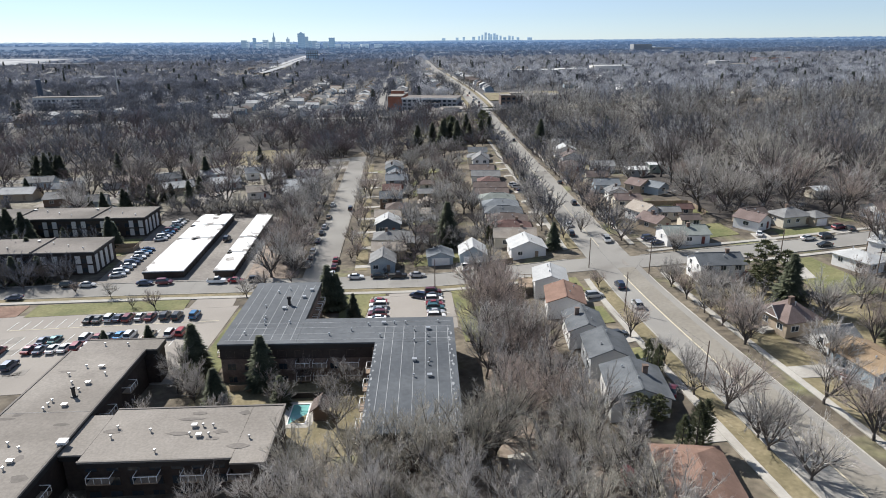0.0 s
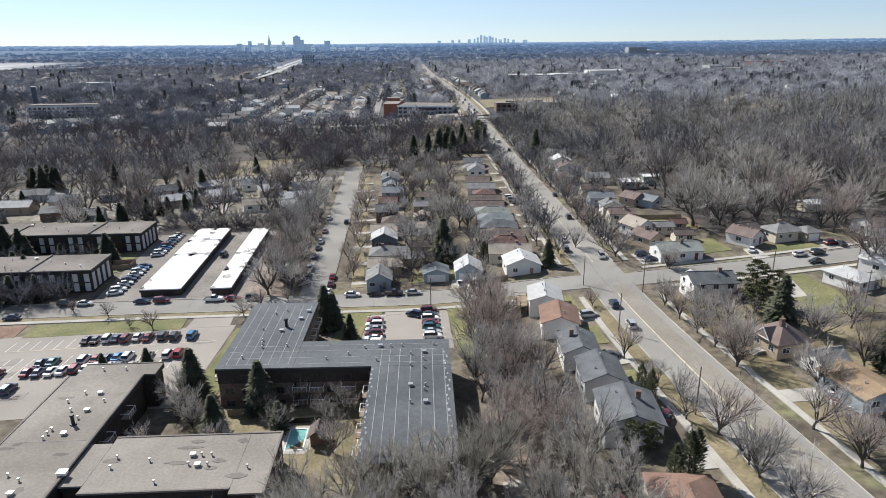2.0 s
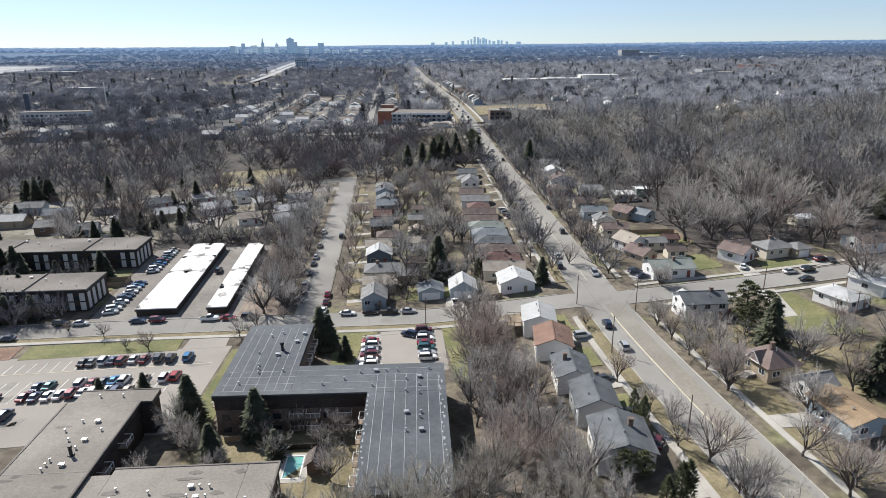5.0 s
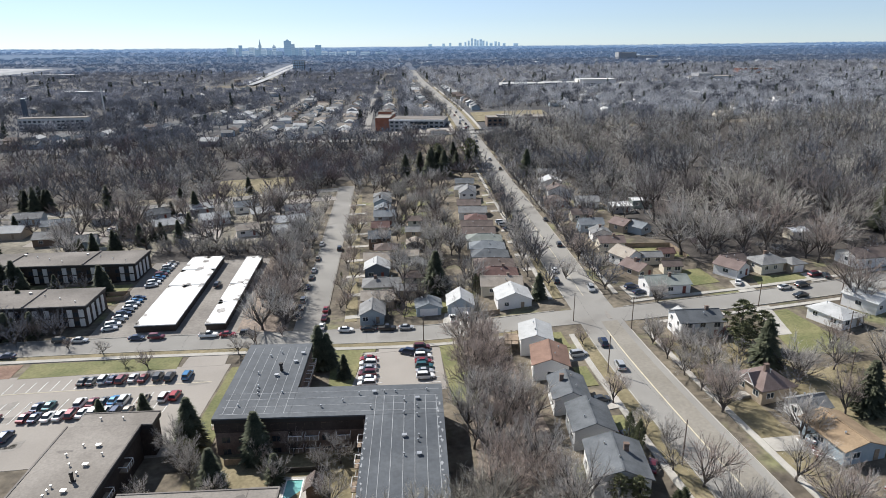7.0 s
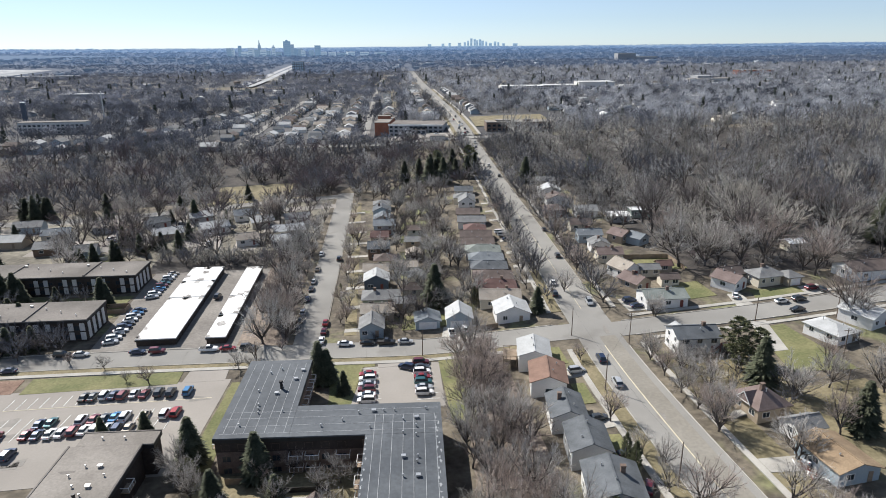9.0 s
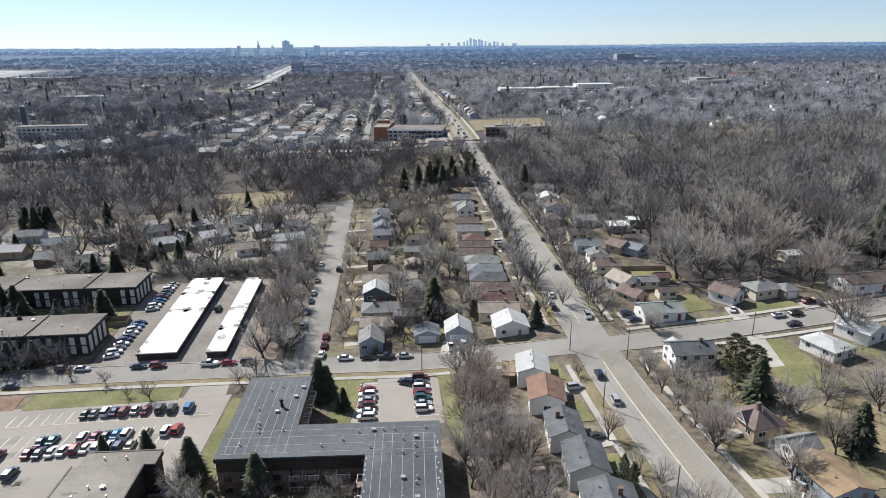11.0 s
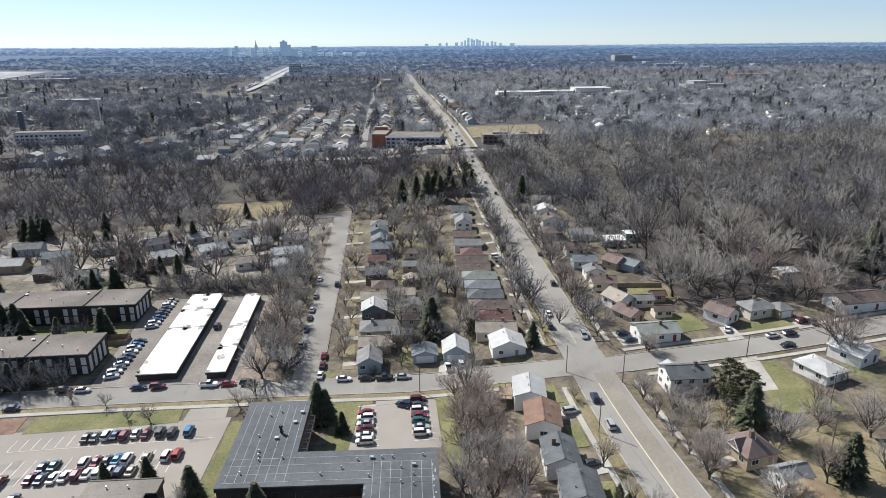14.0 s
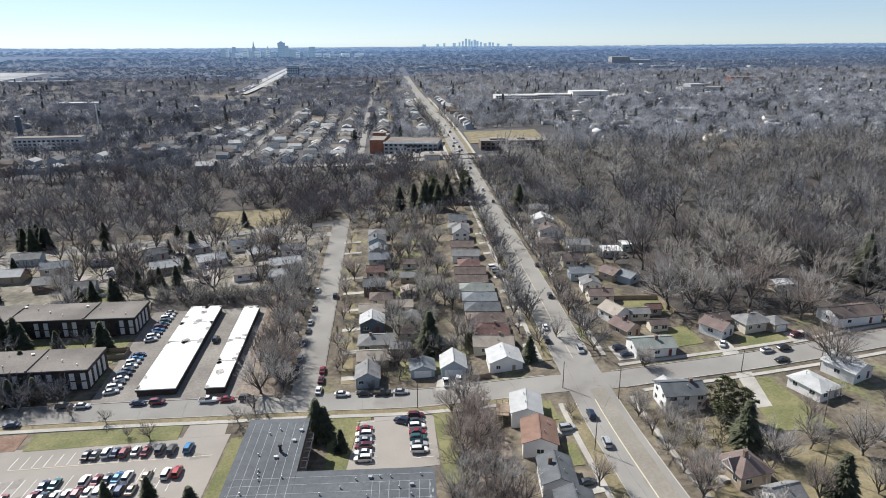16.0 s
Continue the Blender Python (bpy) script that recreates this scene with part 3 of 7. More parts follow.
def window(parent, face, u, z, w, h, half, frame_mat=None):
    """A framed window on a wall; face 0 south, 1 east, 2 north, 3 west; half: the wall's distance from the middle."""
    f, p = Mesh(), Mesh()
    t = 0.07
    f.box(-w / 2 - t, w / 2 + t, -0.05, 0.03, -h / 2 - t, -h / 2).box(-w / 2 - t, w / 2 + t, -0.05, 0.03, h / 2, h / 2 + t)
    f.box(-w / 2 - t, -w / 2, -0.05, 0.03, -h / 2, h / 2).box(w / 2, w / 2 + t, -0.05, 0.03, -h / 2, h / 2)
    f.box(-0.025, 0.025, -0.045, 0.02, -h / 2, h / 2)
    p.box(-w / 2, w / 2, -0.02, 0.02, -h / 2, h / 2)
    ob = part("window", f, frame_mat or M_WHITE, parent)
    ob.matrix_local = pose(0, 0, 0, 0, 0, 90 * face) @ pose(u, -half - 0.01, z)
    part("pane", p, M_GLASS, ob)
    return ob


def door(parent, face, u, w, h, half, mat, name="door", z=0.3):
    d = Mesh().box(-w / 2, w / 2, -0.04, 0.04, 0, h)
    for k in range(3):
        d.box(-w / 2 + 0.12, w / 2 - 0.12, -0.06, -0.03, 0.15 + k * h / 3.2, 0.15 + (k + 0.75) * h / 3.2)
    ob = part(name, d, mat, parent)
    ob.matrix_local = pose(0, 0, 0, 0, 0, 90 * face) @ pose(u, -half - 0.02, z)
    return ob


def roof_mesh(w, d, h, rise, over, style, ridge):
    """Roof slabs over a w by d plan: gable or hip, ridge along x or y."""
    m, t = Mesh(), 0.16
    if ridge == "y":
        w, d = d, w
    a, b = w / 2 + over, d / 2 + over
    low = h - rise * over / (d / 2)
    cut = b if style == "hip" else 0.0
    cut = min(cut, a * 0.92)
    pts = [(-a, -b, low), (a, -b, low), (a, b, low), (-a, b, low), (-a + cut, 0, h + rise), (a - cut, 0, h + rise)]
    pts += [(x, y, z + t) for x, y, z in pts]
    if ridge == "y":
        pts = [(-y, x, z) for x, y, z in pts]
    faces = []
    for o, flip in ((0, True), (6, False)):
        fs = [(0, 1, 5, 4), (2, 3, 4, 5), (1, 2, 5), (3, 0, 4)] if style == "hip" else [(0, 1, 5, 4), (2, 3, 4, 5)]
        faces += [tuple(i + o for i in (reversed(q) if flip else q)) for q in fs]
    rim = [0, 1, 2, 3] if style == "hip" else [0, 1, 5, 2, 3, 4]
    for i, j in zip(rim, rim[1:] + rim[:1]):
        faces.append((i, j, j + 6, i + 6))
    return m.add(pts, faces)


def wall_mesh(w, d, h, rise, style, ridge):
    m = Mesh().box(-w / 2, w / 2, -d / 2, d / 2, -1.2, h)
    if style == "gable":
        n = len(m.v)
        if ridge == "x":
            for s in (-1, 1):
                m.add([(s * w / 2, -d / 2, h), (s * w / 2, d / 2, h), (s * w / 2, 0, h + rise), (s * (w / 2 - 0.15), -d / 2, h), (s * (w / 2 - 0.15), d / 2, h), (s * (w / 2 - 0.15), 0, h + rise)],
                      [(0, 1, 2), (3, 5, 4), (0, 2, 5, 3), (1, 4, 5, 2)])
        else:
            for s in (-1, 1):
                m.add([(-w / 2, s * d / 2, h), (w / 2, s * d / 2, h), (0, s * d / 2, h + rise), (-w / 2, s * (d / 2 - 0.15), h), (w / 2, s * (d / 2 - 0.15), h), (0, s * (d / 2 - 0.15), h + rise)],
                      [(0, 1, 2), (3, 5, 4), (0, 2, 5, 3), (1, 4, 5, 2)])
    return m


def house(x, y, w, d, h=3.0, yaw=0.0, style="gable", ridge="x", roof="grey", wall="white", rise=1.7, storeys=1, windows=(2, 1, 0, 1), front=0, extra="", chimney=True, name="house", garage_door=False, z=None, over=0.45):
    hr = random.Random(int(x * 31 + y * 17))
    z = float(min(gz(x + i * w / 2, y + j * d / 2) for i in (-1, 1) for j in (-1, 1))) + 0.25 if z is None else z
    word = {"house": "house", "garage": "garage", "shed": "garden shed"}[name]
    size = "two-storey " if storeys > 1 else "small " if w * d < 60 else ""
    ob = thing(name, pose(x, y, z, 0, 0, yaw), f"{size}{WALL_WORDS[wall]} {word} with a {ROOF_WORDS[roof]} {'hipped' if style == 'hip' else 'gabled'} roof{extra}", word if name != "shed" else "shed")
    part("wall", wall_mesh(w, d, h, rise, style, ridge), WALLS[wall], ob)
    rf = part("roof", roof_mesh(w, d, h, rise, over, style, ridge), ROOFS[roof], ob)
    # ridge cap and vents
    cap = Mesh()
    span = w if ridge == "x" else d
    cut = (min(d, w) / 2 + over if style == "hip" else 0)
    a = span / 2 + over - cut - 0.1
    if a > 0.4:
        if ridge == "x":
            cap.box(-a, a, -0.14, 0.14, h + rise + 0.1, h + rise + 0.22)
        else:
            cap.box(-0.14, 0.14, -a, a, h + rise + 0.1, h + rise + 0.22)
        part("ridge_cap", cap, ROOFS[roof], rf)
    if name == "house":
        for k in range(2):
            u, v = hr.uniform(-0.3, 0.3) * w, (0.25 if k else -0.2) * d
            hh = h + rise * (1 - abs(v if ridge == "x" else u) / ((d if ridge == "x" else w) / 2))
            part("vent", Mesh().tube((u, v, hh - 0.2), (u, v, hh + 0.55), 0.09, 0.09, 6).tube((u, v, hh + 0.5), (u, v, hh + 0.68), 0.2, 0.12, 6), M_METAL, rf)
    if chimney and name == "house" and hr.random() < 0.25:
        u, v = hr.uniform(-0.2, 0.25) * w, hr.uniform(-0.1, 0.15) * d
        c = Mesh().box(u - 0.4, u + 0.4, v - 0.3, v + 0.3, h, h + rise + 0.9).box(u - 0.48, u + 0.48, v - 0.38, v + 0.38, h + rise + 0.9, h + rise + 1.02)
        part("chimney", c, M_BRICK, rf)
    for face, count in enumerate(windows):
        wide, half = (w, d / 2) if face % 2 == 0 else (d, w / 2)
        for s in range(storeys):
            for k in range(count):
                u = (k + 0.5) / count * wide - wide / 2 + hr.uniform(-0.2, 0.2)
                zz = (h / storeys) * s + min(h / storeys - 0.9, 1.75)
                if face == front and s == 0 and k == count - 1 and not garage_door and name == "house" and count > 1:
                    door(ob, face, u, 0.95, 2.05, half, M_WOOD if hr.random() < 0.5 else M_REDWOOD)
                else:
                    window(ob, face, u, zz, hr.uniform(1.0, 1.7), 1.1, half)
    if garage_door:
        door(ob, front, 0, (w if front % 2 == 0 else d) * 0.72, 2.15, (d if front % 2 == 0 else w) / 2, M_WHITE, "garage_door", 0.05)
    KEEP_OFF.append((np.array([(x, y)]), max(w, d) * 0.55))
    return ob


# row beside the avenue, west side, north of the side street
house(41.5, 168.5, 9.5, 8.5, 3.2, -4, "gable", "y", "pale", "white", 2.0, windows=(2, 1, 0, 1))
house(40.5, 179.5, 12, 7.5, 3.2, -8, "gable", "x", "tan", "cream", 1.7)
house(41.3, 188.2, 12, 7.5, 3.1, -8, "hip", "x", "red", "brick", 1.7)
house(42, 197, 12.5, 7.5, 3.1, -8, "hip", "x", "brown", "tan", 1.6)
house(42.5, 206.3, 12, 7.6, 3.1, -8, "hip", "x", "slate", "cream", 1.6)
house(43.2, 215.3, 12, 7.6, 3.1, -8, "hip", "x", "bluegrey", "grey", 1.6)
house(43.8, 224.5, 12.5, 7.6, 3.1, -8, "hip", "x", "green", "white", 1.6)
house(43.5, 233.8, 12, 7.5, 3.1, -8, "gable", "x", "brown", "cream", 1.6)
house(44.5, 243, 12, 7.5, 3.1, -8, "gable", "x", "brown", "tan", 1.6)
house(45.5, 251, 8.5, 8.5, 3.1, -8, "hip", "x", "red", "brick", 1.8)
house(46.5, 264.5, 11.5, 8, 3.1, -8, "gable", "x", "grey", "white", 1.6)
house(49, 292, 7.5, 9, 4.6, -8, "gable", "y", "grey", "white", 2.4, 2)
house(47, 277, 10, 8, 3.1, -8, "gable", "x", "brown", "tan", 1.6)
house(50, 306, 10, 8, 3.1, -8, "hip", "x", "grey", "cream", 1.6)
house(52, 320, 9, 8, 3.1, -8, "gable", "x", "slate", "white", 1.6)
# row on the quiet street
house(1.5, 170.5, 6.6, 8, 3.0, -3, "gable", "y", "grey", "blue", 1.8, windows=(2, 1, 0, 1))
house(3.5, 181.3, 9.5, 7, 2.8, -3, "gable", "x", "tan", "tan", 1.5)
house(5, 192, 11.5, 8, 2.9, -3, "hip", "x", "grey", "green", 1.6)
house(4, 206.5, 8, 7.5, 3.6, -3, "gable", "y", "pale", "darkblue", 2.0)
house(4.2, 218, 8.5, 7, 2.9, -3, "gable", "x", "tan", "cream", 1.5)
house(6, 240, 8, 8, 4.2, -3, "gable", "x", "slate", "brown", 1.8, 2)
house(7, 259, 7, 7.5, 3.0, -3, "gable", "x", "red", "tan", 1.6)
house(9.5, 272, 9, 8, 4.2, -3, "gable", "x", "bluegrey", "blue", 1.7, 2)
house(9.5, 287, 8, 8, 3.0, -3, "gable", "y", "bluegrey", "blue", 1.8)
house(9.5, 300, 8, 8, 3.6, -3, "gable", "y", "slate", "blue", 1.8)
house(8, 229, 8, 7, 2.8, -3, "hip", "x", "brown", "cream", 1.5)
house(10, 314, 8, 8, 3.0, -3, "hip", "y", "grey", "white", 1.6)
# garages and sheds in the back yards
house(17.6, 172.3, 7, 6.5, 2.5, -3, "gable", "y", "bluegrey", "blue", 1.3, windows=(0, 0, 0, 0), name="garage", garage_door=True)
house(26.7, 171.2, 7.2, 8, 2.9, -6, "gable", "y", "pale", "blue", 2.2, windows=(0, 0, 0, 0), name="garage", garage_door=True)
house(16, 197.5, 6.5, 6, 2.6, -5, "gable", "x", "brown", "cream", 1.2, windows=(1, 0, 0, 0), name="garage")
house(12.2, 187, 6, 5, 2.4, -5, "gable", "x", "grey", "tan", 1.1, windows=(1, 0, 0, 0), name="garage")
house(15.3, 220.5, 7.5, 6.5, 2.5, -5, "gable", "x", "tan", "white", 1.2, windows=(1, 0, 0, 0), name="garage")
house(24.5, 187, 3.2, 3, 2.2, -5, "gable", "x", "grey", "white", 0.8, windows=(0, 0, 0, 0), name="shed")
house(18, 208, 6, 6, 2.5, -5, "gable", "y", "grey", "cream", 1.2, windows=(1, 0, 0, 0), name="garage")
house(19, 233, 6, 6, 2.5, -5, "gable", "y", "tan", "white", 1.2, windows=(1, 0, 0, 0), name="garage")
house(20, 250, 6, 6, 2.5, -5, "gable", "x", "grey", "tan", 1.2, windows=(1, 0, 0, 0), name="garage")
house(22, 266, 6, 6, 2.5, -5, "gable", "x", "brown", "white", 1.2, windows=(1, 0, 0, 0), name="garage")
# east of the avenue
house(85, 164.6, 12, 8, 3.0, -1, "gable", "x", "green", "white", 1.5, windows=(3, 1, 0, 1))
house(82.3, 177.8, 6.2, 7.6, 2.9, 24, "gable", "y", "rosy", "tan", 1.6)
house(83.6, 189, 7, 8, 3.2, 20, "gable", "y", "tan", "white", 2.0, windows=(2, 1, 0, 2))
house(84.5, 205, 8.4, 6.6, 2.9, -6, "gable", "x", "rosy", "cream", 1.4)
house(85, 216, 6.6, 6.2, 2.9, -6, "gable", "y", "grey", "white", 1.4)
house(85.5, 228, 8.8, 6.6, 3.0, -6, "gable", "x", "bluegrey", "blue", 1.5)
house(96.5, 224, 7, 6.6, 2.9, 30, "gable", "y", "rosy", "tan", 1.7)
house(101.5, 219.5, 6, 6, 2.6, 30, "gable", "y", "bluegrey", "blue", 1.4, windows=(1, 0, 0, 0), name="garage")
house(91, 187.3, 6.3, 4.5, 2.6, -4, "gable", "x", "grey", "cream", 1.0, windows=(2, 0, 0, 0), name="garage")
house(93.5, 178.2, 5.5, 4, 2.3, -4, "gable", "x", "brown", "cream", 1.0, windows=(2, 0, 0, 0), name="shed")
house(97.5, 190, 4.5, 4, 2.3, -4, "gable", "x", "red", "tan", 1.0, windows=(1, 0, 0, 0), name="shed")
house(106, 250, 8, 7, 3.0, -4, "gable", "x", "white", "grey", 0.5, chimney=False)
house(117, 254, 8.5, 5, 3.4, -4, "gable", "x", "white", "green", 0.4, chimney=False)
house(87, 243, 8.2, 6.6, 2.9, -6, "gable", "x", "brown", "cream", 1.6)
house(96, 262, 9, 8, 3.0, -6, "gable", "x", "grey", "white", 1.6)
house(84, 268, 9, 8, 3.0, -6, "hip", "x", "brown", "brick", 1.6)
house(90, 285, 10, 8, 3.4, -6, "gable", "y", "brown", "white", 2.0)
house(92, 303, 10, 9, 3.4, -6, "gable", "y", "pale", "white", 2.0)
house(96, 325, 9, 8, 3.0, -6, "gable", "x", "grey", "cream", 1.6)
house(109.4, 171.3, 6.4, 7.8, 3.0, 28, "gable", "y", "rosy", "white", 1.7, windows=(2, 1, 0, 1))
house(112, 176.6, 7.6, 6, 2.9, 10, "gable", "x", "brown", "tan", 1.5)
house(121.8, 172.8, 9.8, 7.2, 3.0, 8, "hip", "x", "grey", "cream", 1.6, windows=(3, 1, 0, 1))
house(128.4, 170.6, 4.8, 5.6, 2.7, 8, "hip", "x", "grey", "tan", 1.2, windows=(0, 0, 0, 0), name="garage", garage_door=True)
house(79.6, 136.6, 10.4, 7.5, 4.5, -3, "gable", "x", "slate", "white", 1.6, 2, windows=(3, 1, 0, 2))
house(78.5, 141.5, 4, 4, 2.8, -2, "gable", "y", "pale", "white", 1.1, windows=(0, 0, 0, 0), name="shed")
house(115.2, 134.6, 7.4, 9.4, 2.8, 16, "hip", "y", "pale", "white", 1.2, windows=(2, 1, 0, 2))
house(129.5, 141, 8, 9, 3.2, 20, "gable", "y", "pale", "white", 1.8)
bungalow = house(78.5, 106.6, 7.4, 7.6, 3.3, 8, "hip", "y", "rosy", "tan", 2.6, windows=(2, 1, 0, 2), extra=" and front gable")
porch = part("front_gable", Mesh().loft([[(-4.3, -1.9, 3.2), (-4.3, 1.9, 3.2), (-4.3, 0, 5.2)], [(-0.6, -1.9, 3.2), (-0.6, 1.9, 3.2), (-0.6, 0, 5.2)]]), ROOFS["rosy"], bungalow, "rosy brown shingled front gable")
part("gable_trim", Mesh().box(-4.36, -4.3, -1.6, 1.6, 3.2, 3.4).loft([[(-4.4, -2.0, 3.1), (-4.28, -2.0, 3.1), (-4.28, -2.0, 3.32), (-4.4, -2.0, 3.32)], [(-4.4, 0, 5.16), (-4.28, 0, 5.16), (-4.28, 0, 5.38), (-4.4, 0, 5.38)], [(-4.4, 2.0, 3.1), (-4.28, 2.0, 3.1), (-4.28, 2.0, 3.32), (-4.4, 2.0, 3.32)]]), M_WHITE, porch, "white painted gable trim")
for k in range(4):
    part("step", Mesh().box(-5.4 - 0.3 * k, -3.7, -0.9, 0.9, -0.4, 0.55 - 0.2 * k), M_CONC, bungalow, "pale concrete front step")
house(81.4, 97.6, 6, 4.6, 2.6, 8, "gable", "x", "grey", "white", 1.4, windows=(1, 0, 0, 1))
house(80.7, 87.6, 8.0, 10.2, 2.9, 4, "gable", "y", "leafy", "blue", 1.3, windows=(2, 1, 0, 1))
house(155, 172, 16, 9, 3.2, 4, "gable", "x", "brown", "white", 1.7)
house(150, 200, 6, 5, 2.8, 4, "gable", "x", "white", "cream", 0.8, windows=(1, 0, 0, 0), name="shed")
# west of the avenue, south of the side street
house(40.6, 140.5, 7.4, 9, 4.2, -12, "gable", "y", "pale", "white", 1.3, windows=(1, 2, 0, 2), front=1, extra=" and a timber deck")
house(40.6, 128.3, 7.8, 9.5, 3.9, -12, "gable", "y", "orange", "white", 1.5, windows=(1, 2, 0, 2), front=1)
house(40.2, 113.5, 6.9, 9, 3.9, -8, "gable", "y", "slate", "white", 1.5, windows=(1, 2, 0, 2), front=1)
house(40.5, 101.4, 7.3, 9, 4.2, -8, "gable", "y", "slate", "grey", 1.6, windows=(1, 2, 0, 2), front=1)
house(40.3, 88, 9, 10, 4.4, -10, "gable", "y", "slate", "white", 1.6, windows=(2, 2, 0, 2), front=1)
house(39.3, 65.0, 8.6, 12, 3.8, -10, "hip", "y", "orange", "cream", 1.8, windows=(2, 2, 0, 2), front=1)
house(46.5, 52.5, 6, 6, 3.0, -8, "gable", "y", "bluegrey", "white", 1.3, windows=(1, 0, 0, 0), name="garage")
# beyond the flat-roofed blocks
for hx, hy, hw, hd, ro, wa, yw in ((-148, 282, 14, 9, "pale", "tan", 0), (-66, 290, 12, 9, "pale", "white", 25), (-94, 303, 10, 8, "slate", "grey", 30), (-30, 263, 15, 8, "pale", "grey", 12),
                                   (-32, 278, 13, 8, "pale", "cream", 12), (-84, 283, 12, 8, "pale", "tan", 20), (-125, 270, 13, 9, "grey", "brown", 5), (-115, 300, 11, 8, "tan", "grey", 10),
                                   (-150, 305, 12, 8, "grey", "blue", 5), (-55, 310, 11, 8, "bluegrey", "white", 15), (-30, 298, 11, 8, "grey", "white", 10), (-170, 262, 14, 9, "pale", "cream", 0), (-46, 296, 10, 8, "pale", "cream", 20), (-76, 310, 10, 8, "pale", "grey", 20), (-100, 283, 9, 7, "grey", "white", 30),
                                   (-132, 290, 11, 8, "bluegrey", "cream", 12), (-180, 290, 12, 9, "bluegrey", "white", 4), (-200, 268, 12, 9, "slate", "tan", 0), (-110, 262, 9, 7, "grey", "blue", 8), (-48, 268, 9, 7, "tan", "white", 12), (-205, 300, 12, 9, "pale", "grey", 3)):
    house(hx, hy, hw, hd, 3.0, yw, "gable", "x", ro, wa, 1.8, windows=(2, 0, 0, 0))


# ---- flat-roofed blocks ----
def block(x, y, z0, z1, yaw, boxes, wall, roof, label, lip=0.35, lip_mat=None):
    """A flat-roofed building from plan rectangles (u0, u1, v0, v1)."""
    ob = thing("apartment_building", pose(x, y, 0, 0, 0, yaw), label, "building")
    turn = Matrix.Rotation(radians(yaw), 2)
    drops = [b[4] if len(b) > 4 else 0.0 for b in boxes]
    boxes = [b[:4] for b in boxes]
    for u0, u1, v0, v1 in boxes:
        part("wall", Mesh().box(u0 + 0.35, u1 - 0.35, v0 + 0.35, v1 - 0.35, z0, z1 - 0.3 - drops[boxes.index((u0, u1, v0, v1))]), wall, ob)
        for k in range(int((u1 - u0) / 6) + 1):
            for l in range(int((v1 - v0) / 6) + 1):
                p = turn @ Vector((u0 + 6 * k, v0 + 6 * l))
                KEEP_OFF.append((np.array([(x + p.x, y + p.y)]), 4.5))
    top = z1
    for i, (u0, u1, v0, v1) in enumerate(boxes):
        z1 = top - drops[i]
        rf = part("roof", Mesh().box(u0 + 0.02, u1 - 0.02, v0 + 0.02, v1 - 0.02, z1 - 0.28, z1 - 0.01 * i), roof, ob)
        part("fascia", Mesh().box(u0, u1, v0, v0 + 0.25, z1 - 1.0, z1 - 0.30).box(u0, u1, v1 - 0.25, v1, z1 - 1.0, z1 - 0.30)
             .box(u0, u0 + 0.25, v0, v1, z1 - 1.0, z1 - 0.30).box(u1 - 0.25, u1, v0, v1, z1 - 1.0, z1 - 0.30), lip_mat or M_FASCIA, rf)
    return ob


def roof_vents(ob, spots, z):
    for k, (u, v) in enumerate(spots):
        kind = k % 4
        if kind == 3:
            m = Mesh().box(u - 0.34, u + 0.34, v - 0.3, v + 0.3, z, z + 0.35).box(u - 0.42, u + 0.42, v - 0.36, v + 0.36, z + 0.35, z + 0.48)
        else:
            m = Mesh().tube((u, v, z), (u, v, z + 0.4), 0.1, 0.1, 8).tube((u, v, z + 0.36), (u, v, z + 0.58), 0.22, 0.17, 8)
        part("roof_vent", m, M_METAL, ob)


def balcony(ob, u, v, z, wide, deep, face):
    """A balcony slab with a bar railing; face 0 south, 1 east, 3 west."""
    m = Mesh().box(-wide / 2, wide / 2, -deep, 0, -0.12, 0.06)
    b = part("balcony", m, M_WOOD, ob)
    b.matrix_local = pose(u, v, z, 0, 0, 90 * face)
    part("rail", Mesh().box(-wide / 2, wide / 2, -deep, -deep + 0.07, 0.95, 1.05), M_WHITE, b)
    for s in (-1, 1):
        part("rail", Mesh().box(s * wide / 2 - 0.035, s * wide / 2 + 0.035, -deep + 0.07, 0, 0.95, 1.05), M_WHITE, b)
    for k in range(4):
        u0 = -wide / 2 + k * (wide - 0.06) / 3
        part("baluster", Mesh().box(u0, u0 + 0.06, -deep, -deep + 0.06, 0.06, 0.95), M_WHITE, b)


ZA = 5.4
dark_block = block(-29.8, 110.4, -4.2, ZA, -4.8, [(0, 14.3, 0, 31.4), (14.3, 43.6, 0, 11), (28.8, 43.6, -29, 0)], M_BRICK, M_MEMB, "U-shaped brick apartment block with a dark seamed membrane roof")
for u in (1.6, 3.5, 5.4, 7.4, 9.4, 11.2, 13.1):
    part("roof_seam", Mesh().box(u, u + 0.09, 1.5, 29.5, ZA, ZA + 0.025), M_SEAM, dark_block)
for u in (30.4, 32.0, 33.9, 36.0, 38.0, 40.1, 42.2):
    part("roof_seam", Mesh().box(u, u + 0.10, -29.5, 6.8, ZA, ZA + 0.03), M_SEAM, dark_block)
for v in (1.4, 3.9, 6.6, 8.9):
    part("roof_seam", Mesh().box(1.0, 43, v, v + 0.09, ZA, ZA + 0.02), M_SEAM, dark_block)
part("upper_wall", Mesh().box(0.28, 28.2, 0.28, 0.36, 2.2, ZA - 0.9), M_BROWN, dark_block)
